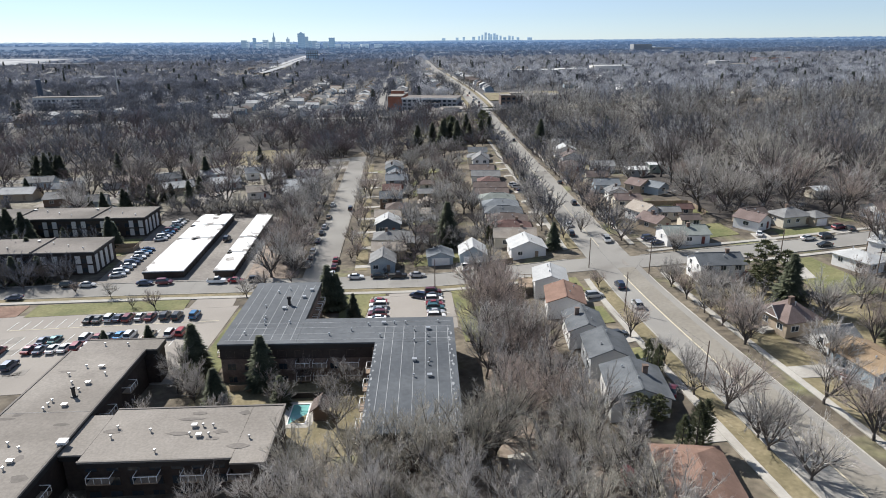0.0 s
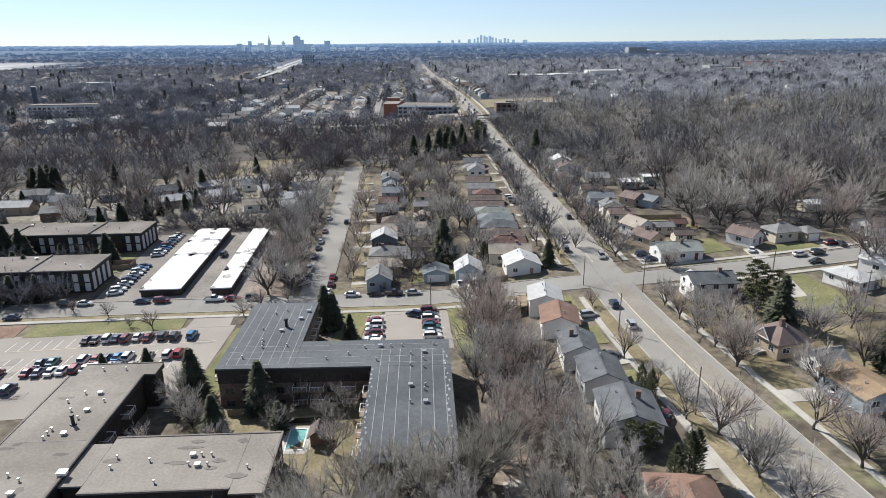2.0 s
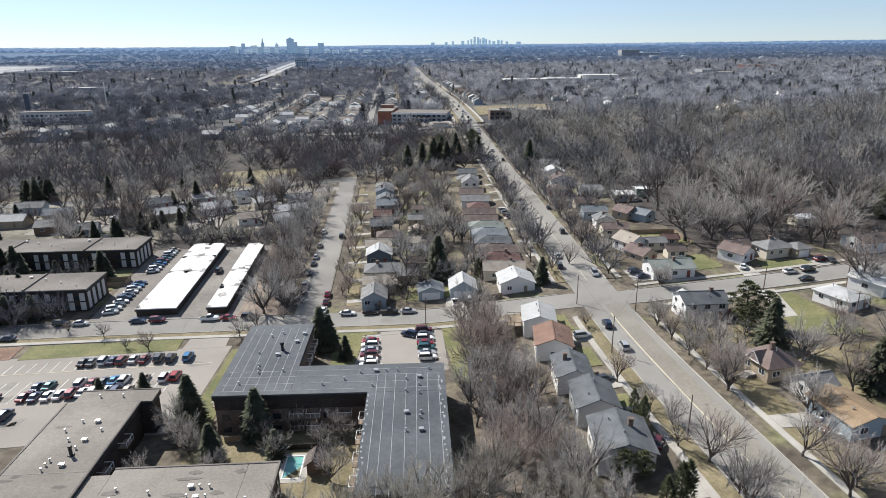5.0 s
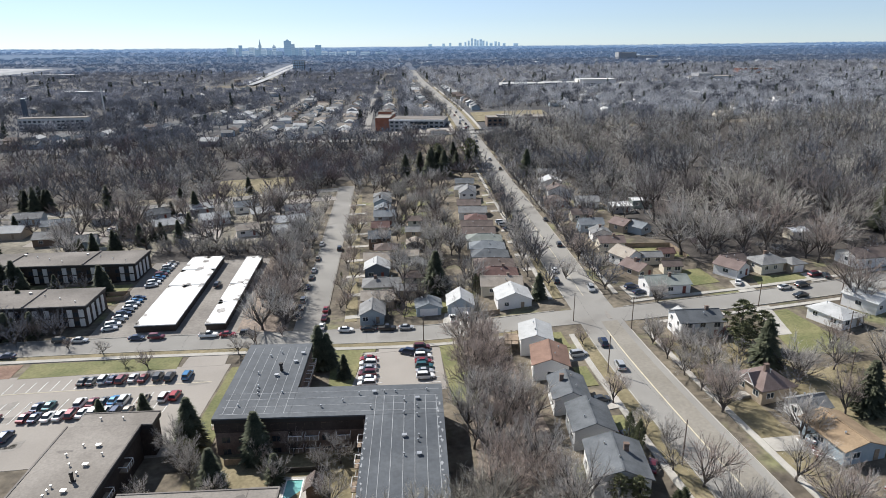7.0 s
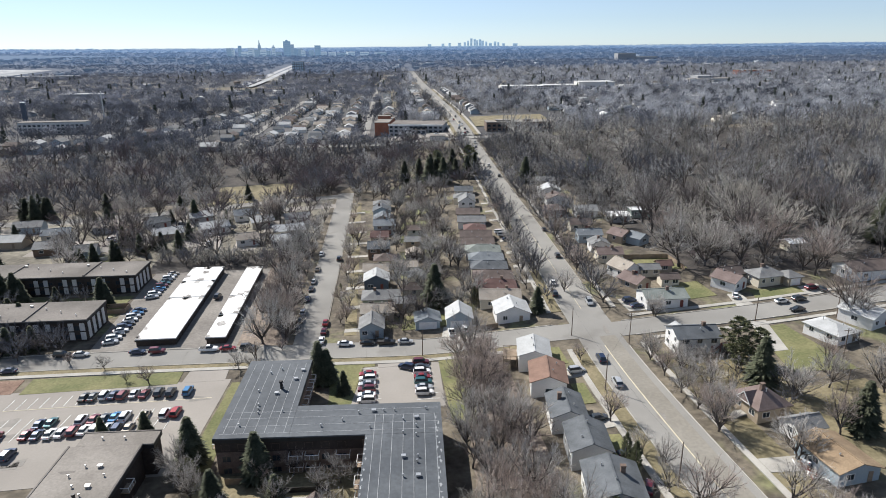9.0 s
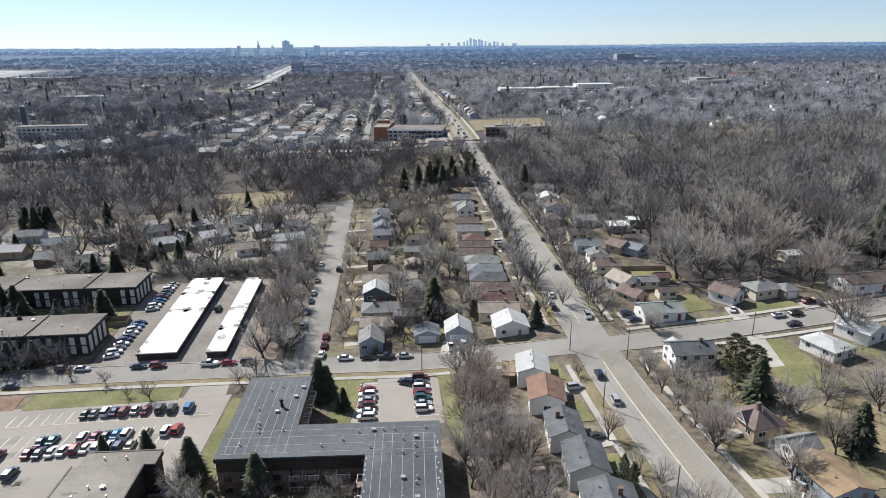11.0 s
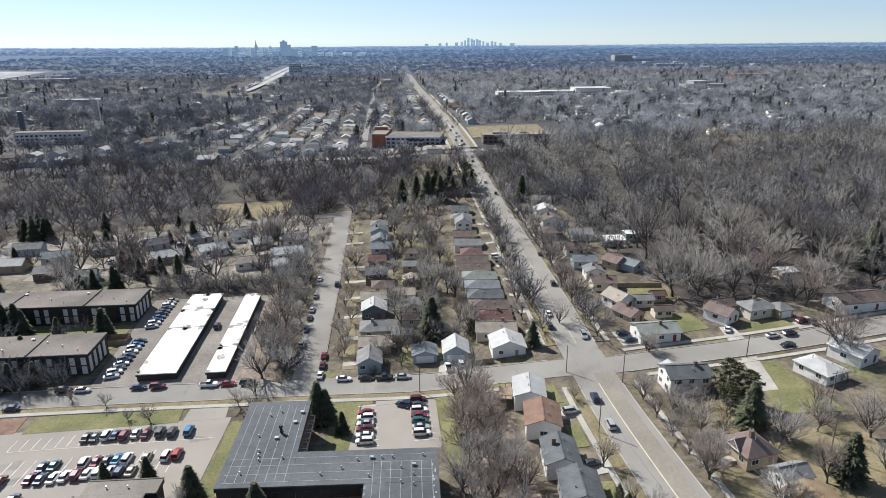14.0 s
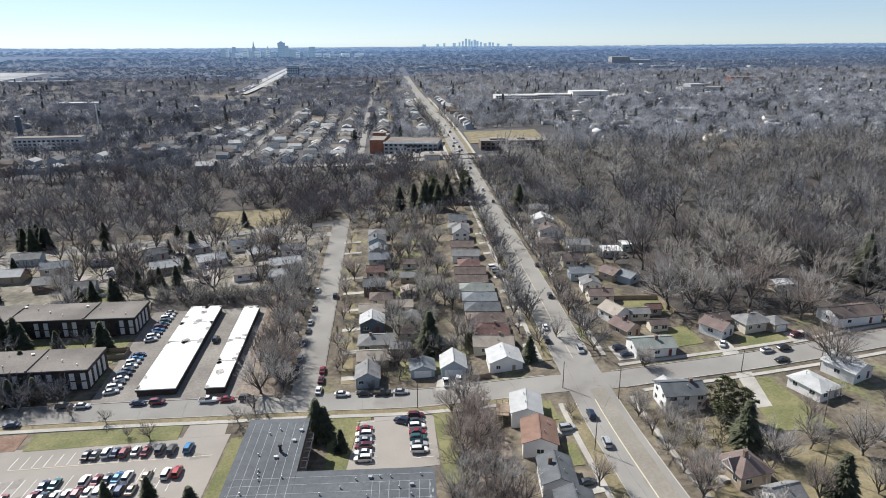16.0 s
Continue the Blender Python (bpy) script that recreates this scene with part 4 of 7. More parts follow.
roof_vents(dark_block, [(5, 17), (6, 25), (9.5, 19), (9, 16), (6.2, 11.5), (6.4, 10), (6.8, 8.4), (12, 22), (11.5, 9), (4, 4.2), (8.2, 26.5), (13, 26), (20, 3.2), (24, 5), (27, 7.5), (30, 8), (32, 8),
                        (34.2, 8), (36, 4.5), (38.6, 5.2), (36, 0), (38.5, -0.8), (38.5, 2.2), (36.2, -7.5), (38.8, -7.5), (38.6, -9), (36.2, -13), (38.8, -13), (40.5, 8.4), (29.6, 2.2)], ZA)
pr = random.Random(6)
for k in range(22):
    v = -28 + 1.55 * k + pr.uniform(-0.3, 0.3)
    for u in (28.9 + pr.uniform(0, 0.7), 43.0 - pr.uniform(0, 0.6)):
        if v < 5 and not (u < 30 and v > -0.5):
            w, l, s = pr.uniform(0.08, 0.22), pr.uniform(0.4, 1.1), pr.uniform(-0.25, 0.25)
            part("roof_patch", Mesh().loft([[(u - w + s, v, z), (u + w * 0.3, v - 0.1, z), (u + w + s, v + l * 0.5, z), (u + w * 0.2, v + l, z), (u - w, v + l * 0.7, z)] for z in (ZA - 0.01, ZA + 0.022)]), M_SEAM, dark_block)
part("flue_pipe", Mesh().tube((9.6, 18.2, ZA), (9.6, 18.2, ZA + 1.6), 0.32, 0.32, 8).tube((9.6, 18.2, ZA + 1.5), (9.6, 18.2, ZA + 1.9), 0.5, 0.4, 8), M_FASCIA, dark_block)
for k in range(8):
    for s in range(3):
        w = window(dark_block, 0, 2.2 + 3.15 * k, -2.0 + 2.6 * s, 1.5, 1.2, 0, M_BRICK)
        w.matrix_local = pose(2.2 + 3.15 * k, 0.33, -2.0 + 2.6 * s)
for k, u in enumerate((15.5, 18.6, 24.5)):
    balcony(dark_block, u, 0.3, 0.9 + (k % 2) * 0.0, 2.6, 1.5, 0)
    balcony(dark_block, u, 0.3, -1.7, 2.6, 1.5, 0)
for k in range(4):
    balcony(dark_block, 28.9, -3.5 - 6.2 * k, 1.6, 2.6, 1.5, 3)
    balcony(dark_block, 28.9, -3.5 - 6.2 * k, -1.2, 2.6, 1.5, 3)
    for s in range(3):
        w = window(dark_block, 3, 0, 0, 1.4, 1.2, 0, M_BRICK)
        w.matrix_local = pose(28.93, -6.5 - 6.2 * k, -1.8 + 2.5 * s, 0, 0, -90)
for k in range(5):
    balcony(dark_block, 0.3, 4 + 6 * k, 1.4, 2.6, 1.4, 3)
for k in range(5):
    balcony(dark_block, 14.0, 14 + 3.6 * k, 1.4, 2.4, 1.2, 1)

ZC = 4.2
tan_block = block(-43.0, 112.5, -4.2, ZC, -3.8, [(-13.6, 0, -60, 0), (-12.4, 2.0, 0, 4.5), (0.02, 3.4, -31.3, -21.2, 0.5), (3.4, 24.2, -33, -19.6, 0.5), (24.2, 29.1, -34.1, -19.2, 0.5)], M_BROWN, M_GRAVEL, "L-shaped apartment block with a stained tan gravel roof")
roof_vents(tan_block, [(-8.2, 2.0), (-4.0, 1.9), (-7.5, -6.6), (-4.9, -6.7), (-3.1, -9.4), (-9.2, -9.3), (-7.3, -12.2), (-4.6, -12.3), (-5.0, -14.6), (-7.5, -17.8), (-7.6, -18.9), (-5.0, -19.1), (-7.6, -20.2), (-7.7, -29.2), (-5.5, -30.4), (-5.0, -33.3), (-5.0, -34.9)], ZC)
roof_vents(tan_block, [(5.7, -25.1), (5.7, -27.5), (10.8, -26.1), (16.8, -25.1), (18.1, -25.1), (19.6, -25.2), (16.8, -27.3), (18.2, -27.6), (19.6, -27.5), (13.3, -31.2), (25.6, -28.4)], ZC - 0.5)
part("hatch", Mesh().box(-0.8, 0.4, -29.6, -28.6, ZC - 0.02, ZC + 0.4).box(-0.9, 0.5, -29.7, -28.5, ZC + 0.4, ZC + 0.5), M_WHITE, tan_block, "white roof hatch")
part("flue_pipe", Mesh().tube((-4.9, -16.3, ZC), (-4.9, -16.3, ZC + 1.6), 0.28, 0.28, 8).tube((-4.9, -16.3, ZC + 1.5), (-4.9, -16.3, ZC + 1.8), 0.36, 0.32, 8).tube((-4.9, -16.3, ZC), (-4.9, -16.3, ZC + 0.2), 0.6, 0.5, 8), M_FASCIA, tan_block)
part("roof_edge", Mesh().box(-13.75, -13.4, -60, 0.1, ZC, ZC + 0.10).box(-12.5, 2.1, 4.3, 4.6, ZC, ZC + 0.10).box(-0.3, 0.05, -60, 0.0, ZC, ZC + 0.08).box(3.4, 29.2, -19.8, -19.5, ZC - 0.5, ZC - 0.42).box(3.4, 24.2, -33.1, -32.8, ZC - 0.5, ZC - 0.42).box(28.9, 29.2, -34.1, -19.8, ZC - 0.5, ZC - 0.42), M_GREYROOF, tan_block)
part("roof_seam", Mesh().box(-13.4, -0.4, -20.9, -20.75, ZC, ZC + 0.02), M_FASCIA, tan_block)
for k in range(7):
    part("gutter_rail", Mesh().tube((-14.0, -1 - 7 * k, ZC - 0.3), (-14.0, -7.4 - 7 * k, ZC - 0.3), 0.05, 0.05, 6).tube((-14.0, -1 - 7 * k, ZC - 0.3), (-13.4, -1 - 7 * k, ZC + 0.1), 0.04, 0.04, 6), M_METAL, tan_block, "pale metal rail along the roof edge")
rs2 = random.Random(17)
for k in range(16):
    u, v = (rs2.uniform(-12.5, -1.5), rs2.uniform(-46, -2)) if k % 2 else (rs2.uniform(4.5, 26), rs2.uniform(-31, -21))
    z = ZC if k % 2 else ZC - 0.5
    w, l = rs2.uniform(0.6, 2.2), rs2.uniform(0.3, 0.9)
    part("roof_stain", Mesh().add([(u + w * math.cos(a * 0.628) * rs2.uniform(0.6, 1.1), v + l * math.sin(a * 0.628) * rs2.uniform(0.6, 1.1), z + 0.006) for a in range(10)], [tuple(range(10))]), M_GREYROOF, tan_block, "dark damp stain in the gravel")
for k in range(2):
    balcony(tan_block, -0.35, -9 - 8.0 * k, 1.2, 2.8, 1.5, 1)
for k in range(4):
    balcony(tan_block, 6.5 + 6.3 * k, -32.7, 1.0, 3.2, 1.6, 0)
for k in range(3):
    balcony(tan_block, -0.35, -37 - 5 * k, 1.2, 2.8, 1.5, 1)
for k in range(7):
    for s in range(3):
        w = window(tan_block, 0, 0, 0, 1.6, 1.3, 0, M_BROWN)
        w.matrix_local = pose(5.0 + 2.9 * k, -32.67, -2 + 2.3 * s)


def panel_block(x, y, z0, z1, yaw, length, deep, label):
    """Three-storey block with pale panels between dark bands, its length running west from (x, y)."""
    ob = block(x, y, z0, z1, yaw, [(-length, 0, 0, deep)], M_BROWN, M_GREYROOF, label)
    n = int(length / 3.1)
    for k in range(n):
        u = -1.6 - 3.1 * k
        if k % 3 != 2:
            for s in range(2):
                part("wall_panel", Mesh().box(u - 0.7, u + 0.7, 0.2, 0.36, z0 + 2.0 + 2.75 * s, z0 + 4.3 + 2.75 * s), M_PANEL, ob)
        else:
            for s in range(2):
                part("balcony_front", Mesh().box(u - 1.3, u + 1.3, -0.75, -0.67, z0 + 2.1 + 2.75 * s, z0 + 3.0 + 2.75 * s).box(u - 1.3, u + 1.3, -0.67, 0.3, z0 + 1.98 + 2.75 * s, z0 + 2.1 + 2.75 * s), M_BROWN, ob, "dark balcony with a boarded front")
        for s in range(2):
            w = window(ob, 0, 0, 0, 1.2, 1.3, 0, M_BROWN)
            w.matrix_local = pose(u - 1.55, 0.32, z0 + 2.9 + 2.6 * s)
    for k in range(int(deep / 3.2)):
        part("wall_panel", Mesh().box(-0.36, -0.22, 1.0 + 3.2 * k, 2.6 + 3.2 * k, z0 + 2.2, z1 - 1.3), M_PANEL, ob)
    for k in range(n // 8):
        u = -17 - 25 * k
        part("parapet", Mesh().box(u - 0.25, u + 0.25, 0.2, deep - 0.2, z1 - 0.02, z1 + 0.35), M_GREYROOF, ob)
    roof_vents(ob, [(-4 - 5.3 * k, 3 + (k * 2.7) % (deep - 5)) for k in range(int(length / 5.5))], z1)
    return ob


panel_block(-78.3, 179.5, -5.6, 2.7, -2, 60, 14.5, "three-storey block with pale panels and a grey gravel roof")
panel_block(-76.5, 216.5, -5.6, 2.6, -3, 90, 15, "long three-storey block with pale panels and a grey gravel roof")


M_STAIN = surf("worn_roof_patch", (0.14, 0.13, 0.12), (0.50, 0.48, 0.45), 0.7, 0.9, 3.0, 0.25)


def garage_row(x, y, yaw, wide, length, steps, label):
    z = float(gz(x + wide / 2, y + length / 2))
    ob = thing("garage_row", pose(x, y, z, 0, 0, yaw), label, "garage")
    edges = [0] + steps + [length]
    for i, (a, b) in enumerate(zip(edges, edges[1:])):
        h = 2.25 + 0.14 * i
        part("wall", Mesh().box(0.25, wide - 0.25, a + (0.25 if i == 0 else 0), b - (0.25 if b == length else 0), -0.8, h - 0.35), M_BROWN, ob)
        rf = part("roof", Mesh().box(0.06, wide - 0.06, a + 0.06, b - 0.02, h - 0.3, h), M_WHITEROOF, ob, "bright white coated roof")
        part("fascia", Mesh().box(0, wide, a, a + 0.1, h - 0.75, h - 0.28).box(0, 0.1, a, b, h - 0.75, h - 0.28).box(wide - 0.1, wide, a, b, h - 0.75, h - 0.28), M_FASCIA, rf)
        spots = random.Random(int(x * 7 + i))
        for k in range(8 if wide > 8 else 6):
            cu = spots.choice((0.0, 0.0, wide, wide * 0.5)) + spots.uniform(-0.5, 0.5)
            cv = spots.choice((a + 0.4, b - 0.6, b - 0.3, spots.uniform(a, b)))
            rim = []
            for j in range(11):
                ang = 6.283 * j / 11
                rr = spots.uniform(0.45, 1.1)
                rim.append((min(wide - 0.1, max(0.1, cu + math.cos(ang) * rr * 1.5)), min(b - 0.1, max(a + 0.1, cv + math.sin(ang) * rr * 2.0))))
            part("roof_stain", Mesh().add([(u, v, h + 0.006) for u, v in rim], [tuple(range(11))]), M_STAIN, rf, "grey worn patch in the white coating")
        n = int((b - a) / 3.0)
        for k in range(n):
            v = a + (k + 0.5) * (b - a) / n
            part("garage_door", Mesh().box(wide - 0.26, wide - 0.2, v - 1.2, v + 1.2, 0.05, 1.5), M_FASCIA, ob)
    turn = Matrix.Rotation(radians(yaw), 2)
    for k in range(int(length / 4) + 1):
        for u in np.arange(0, wide + 1, 4):
            p = turn @ Vector((float(u), 4.0 * k))
            KEEP_OFF.append((np.array([(x + p.x, y + p.y)]), 3.5))
    return ob


garage_row(-64.0, 173.0, -2, 11.2, 60, [31, 46], "long brown garage row with a bright white roof")
garage_row(-44.7, 171.2, -2.3, 5.7, 59, [16, 31], "narrow brown garage row with a bright white roof")

# larger buildings along the far avenue
def hall(x, y, yaw, boxes, wall, roof, label, win=0):
    z = float(gz(x, y))
    ob = thing("building", pose(x, y, z, 0, 0, yaw), label, "building")
    for u0, u1, v0, v1, h in boxes:
        part("wall", Mesh().box(u0 + 0.2, u1 - 0.2, v0 + 0.2, v1 - 0.2, -2, h - 0.4), wall, ob)
        part("roof", Mesh().box(u0, u1, v0, v1, h - 0.4, h), roof, ob)
        for k in range(int((u1 - u0) / 4) if win else 0):
            for s in range(win):
                part("window", Mesh().box(u0 + 1 + 4 * k, u0 + 3.4 + 4 * k, v0 + 0.1, v0 + 0.25, 1 + 3 * s, 2.6 + 3 * s), M_GLASS, ob)
    KEEP_OFF.append((np.array(dense([(x + b[0], y + (b[2] + b[3]) / 2) for b in boxes] + [(x + b[1], y + (b[2] + b[3]) / 2) for b in boxes], 8.0)), 14))
    return ob


hall(24, 525, -14, [(0, 44, 0, 3, 10.0), (0, 44, 3, 34, 9.5), (19, 31, -5, 0, 7)], WALLS["grey"], M_GREYROOF, "three-storey pale brick office block with a white roof edge", 3)
office_edge = thing("roof_sign_band", pose(24, 525, float(gz(24, 525)), 0, 0, -14), "white metal band along the office roof edge", "roof band")
part("band", Mesh().box(-0.3, 44.3, -0.25, 0.1, 8.9, 10.2), M_WHITE, office_edge)
hall(13, 534, -10, [(0, 12, 0, 42, 11.5), (-1, 10, 26, 32, 14)], M_REDBRICK, M_GRAVEL, "red brick hall behind the office block")
hall(99, 500, -4, [(0, 54, 0, 15, 7.5), (8, 20, 4, 12, 8.6), (30, 36, 5, 10, 8.8)], M_BRICK, M_GRAVEL, "long two-storey brown brick building", 2)
hall(52, 478, -6, [(0, 12, 0, 8, 4)], M_PANEL, M_GREYROOF, "small corner shop with a dark blue front")
KEEP_OFF.append((np.array(dense([(-300, 606), (-242, 606)], 6)), 9.0))
KEEP_OFF.append((np.array(dense([(100, 486), (154, 482)], 6)), 9.0))
KEEP_OFF.append((np.array(dense([(20, 512), (64, 500)], 6)), 8.0))
M_SCHOOL = surf("pale_school_roof", (0.40, 0.40, 0.39), (0.56, 0.555, 0.54), 0.03, 0.9, 0.3, 0.12)
hall(205, 930, -4, [(0, 62, 0, 30, 6), (62, 112, 8, 34, 6.5), (112, 165, 0, 30, 11), (176, 206, -8, 18, 6)], M_PANEL, M_SCHOOL, "sprawling pale school building", 2)
hall(-300, 622, 0, [(0, 58, 0, 12, 11)], M_PANEL, M_GREYROOF, "long white three-storey block with rows of windows", 3)
hall(-326, 690, 0, [(0, 3.4, 0, 4, 21), (-0.3, 3.7, -0.3, 3, 23)], WALLS["darkblue"], M_WHITE, "tall slim dark blue tower with a white cap")
hall(-262, 720, 0, [(0, 1.4, 0, 1.4, 30)], M_PANEL, M_WHITE, "tall pale slim mast")
pad("sports_field", [(96, 530), (160, 524), (168, 592), (102, 598)], M_LAWN, 0.6, "dry yellow sports field", "field", step=20)
pad("parking_lot", [(200, 880), (340, 890), (330, 925), (205, 925)], M_LOT, 0.5, "pale car park before the school", "parking lot", step=25)
pad("parking_lot", [(14, 500), (74, 486), (76, 503), (20, 522)], M_LOT, 0.6, "asphalt car park", "parking lot", step=10)


# ---- cars ----
def car_paint(name, c, metal=0.3):
    m = bpy.data.materials.new(name)
    m.use_nodes = True
    b = m.node_tree.nodes["Principled BSDF"]
    b.inputs["Base Color"].default_value, b.inputs["Roughness"].default_value, b.inputs["Metallic"].default_value = (*c, 1), 0.32, metal
    b.inputs["Coat Weight"].default_value = 0.6
    return m


PAINTS = {"white": (0.78, 0.78, 0.77), "silver": (0.50, 0.51, 0.52), "black": (0.015, 0.016, 0.018), "charcoal": (0.06, 0.065, 0.07), "red": (0.28, 0.02, 0.025), "maroon": (0.13, 0.02, 0.03),
          "blue": (0.03, 0.16, 0.34), "navy": (0.02, 0.035, 0.08), "teal": (0.03, 0.12, 0.13), "tan": (0.36, 0.31, 0.25)}
PAINT = {k: car_paint(f"{k}_car_paint", c, 0.0 if k in ("white", "black") else 0.35) for k, c in PAINTS.items()}
M_TYRE = plain("tyre_rubber", (0.02, 0.02, 0.02), 0.8)
M_LAMP = plain("lamp_lens", (0.75, 0.75, 0.72), 0.15)
M_TAIL = plain("tail_lens", (0.35, 0.02, 0.02), 0.2)
CAR_MADE = {}


def car_body(kind):
    """Stations along the car's length: half width, floor, shoulder height."""
    if kind == "pickup":
        st = [(-2.75, 0.80, 0.55, 0.78), (-2.65, 0.95, 0.40, 1.02), (-0.7, 0.97, 0.32, 1.06), (0.9, 0.97, 0.32, 1.10), (1.3, 0.97, 0.32, 1.10), (2.4, 0.93, 0.36, 1.02), (2.7, 0.80, 0.45, 0.85)]
        cab = [(-0.65, 0.86, 1.06, 0.70, 1.08), (-0.45, 0.86, 1.08, 0.70, 1.78), (0.55, 0.86, 1.10, 0.70, 1.80), (1.30, 0.86, 1.10, 0.72, 1.12)]
    elif kind == "suv":
        st = [(-2.35, 0.80, 0.50, 0.95), (-2.25, 0.92, 0.36, 1.05), (-1.0, 0.94, 0.30, 1.08), (0.9, 0.94, 0.30, 1.06), (1.9, 0.90, 0.32, 0.98), (2.3, 0.78, 0.42, 0.80)]
        cab = [(-2.22, 0.84, 1.02, 0.72, 1.04), (-1.95, 0.84, 1.06, 0.68, 1.70), (0.1, 0.85, 1.07, 0.68, 1.76), (0.55, 0.85, 1.07, 0.66, 1.66), (1.25, 0.84, 1.05, 0.74, 1.07)]
    else:
        st = [(-2.35, 0.72, 0.48, 0.78), (-2.2, 0.86, 0.32, 0.92), (-1.0, 0.90, 0.26, 0.95), (0.8, 0.90, 0.26, 0.94), (1.8, 0.85, 0.28, 0.84), (2.3, 0.70, 0.38, 0.66)]
        cab = [(-1.75, 0.80, 0.93, 0.66, 0.95), (-1.05, 0.80, 0.95, 0.60, 1.38), (0.0, 0.81, 0.95, 0.60, 1.44), (0.35, 0.81, 0.95, 0.60, 1.40), (1.15, 0.80, 0.92, 0.68, 0.95)]
    rings = []
    for x, w, lo, hi in st:
        rings.append([(x, -w, lo), (x, -w * 1.0, (lo + hi) / 2), (x, -w * 0.92, hi), (x, w * 0.92, hi), (x, w, (lo + hi) / 2), (x, w, lo)])
    return rings, cab


def make_car(kind, paint, m):
    key = (kind, paint)
    if key in CAR_MADE:
        return copy_thing(CAR_MADE[key], m)
    rings, cab = car_body(kind)
    word = {"sedan": "sedan car", "suv": "sport utility car", "pickup": "pickup truck"}[kind]
    ob = thing("car", m, f"parked {paint} {word} with dark windows", "car", "parked cars")
    bd = part("body", Mesh().loft(rings), PAINT[paint], ob)
    # glasshouse and its roof skin
    part("glasshouse", Mesh().loft([[(x, -w, z0 - 0.04), (x, -wt, z1), (x, wt, z1), (x, w, z0 - 0.04)] for x, w, z0, wt, z1 in cab]), M_GLASS, ob, "dark car windows")
    tops = cab[1:-1]
    part("roof", Mesh().loft([[(x, -wt - 0.02, z1 - 0.05), (x, -wt + 0.05, z1 + 0.03), (x, wt - 0.05, z1 + 0.03), (x, wt + 0.02, z1 - 0.05)] for x, w, z0, wt, z1 in tops]), PAINT[paint], ob)
    if kind == "pickup":
        part("cargo_bed", Mesh().box(-2.5, -0.75, -0.78, 0.78, 1.03, 1.075), M_TYRE, ob)
    r = 0.38 if kind != "sedan" else 0.33
    fx = 1.45 if kind != "pickup" else 1.75
    for sx in (-fx, fx):
        for sy in (-1, 1):
            w = part("wheel", Mesh().tube((sx, sy * 0.70, r), (sx, sy * 0.93, r), r, r, 12), M_TYRE, ob)
            part("rim", Mesh().tube((sx, sy * 0.90, r), (sx, sy * 0.945, r), r * 0.6, r * 0.5, 8), M_METAL, w)
    x1 = rings[-2][0][0]
    x0 = rings[1][0][0]
    for sy in (-1, 1):
        part("headlight", Mesh().box(x1 + 0.15, x1 + 0.36, sy * 0.62 - 0.16, sy * 0.62 + 0.16, 0.60, 0.74), M_LAMP, ob)
        part("tail_light", Mesh().box(x0 - 0.13, x0 + 0.05, sy * 0.68 - 0.14, sy * 0.68 + 0.14, 0.72, 0.88), M_TAIL, ob)
    ob.scale = (0.92, 0.92, 0.92)
    CAR_MADE[key] = ob
    return ob


def park(x, y, heading, kind, paint, lift=0.14):
    return make_car(kind, paint, pose(x, y, float(gz(x, y)) + lift, 0, 0, heading))


cr = random.Random(4)
LOT = [(145.4, "black:-67.1 charcoal:-65.0 white+:-62.7 navy:-60.4 maroon+:-58.2 silver:-55.8 maroon:-53.3 charcoal+:-50.0 black+:-47.2 blue+:-43.2"),
       (135.2, "navy:-72.5 teal:-70.2 white+:-63.8 maroon:-61.2 charcoal:-58.9 blue:-56.7 white+:-54.4 tan:-50.3 white+:-46.0 red+:-43.5"),
       (130.6, "maroon+:-79.4 maroon:-73.3 navy:-70.9 white:-68.4 white:-66.0 maroon+:-63.8 white:-61.6 white+:-59.2 silver:-56.9 navy+:-54.6 tan:-52.2"),
       (123.6, "navy+:-73.6")]
for y, cars in LOT:
    for word in cars.split():
        p, x = word.split(":")
        park(float(x) + cr.uniform(-0.1, 0.1), y + (-55 - float(x)) * 0.05 * (y > 140) + cr.uniform(-0.3, 0.3), 85 + cr.uniform(-2, 2), "suv" if p.endswith("+") else "sedan", p.rstrip("+"), 0.08)
for k, p in enumerate("red white silver maroon white white".split()):
    park(-0.2 - 0.12 * k, 145.5 - 2.55 * k, 176, ("sedan", "suv")[k % 2], p, 0.08)
for k, p in enumerate("maroon charcoal white red teal silver white".split()):
    park(13.4 - 0.1 * k, 149 - 2.55 * k, -4, ("suv", "sedan")[k % 2], p, 0.08)
park(9.6, 147.2, 150, "suv", "navy", 0.09)
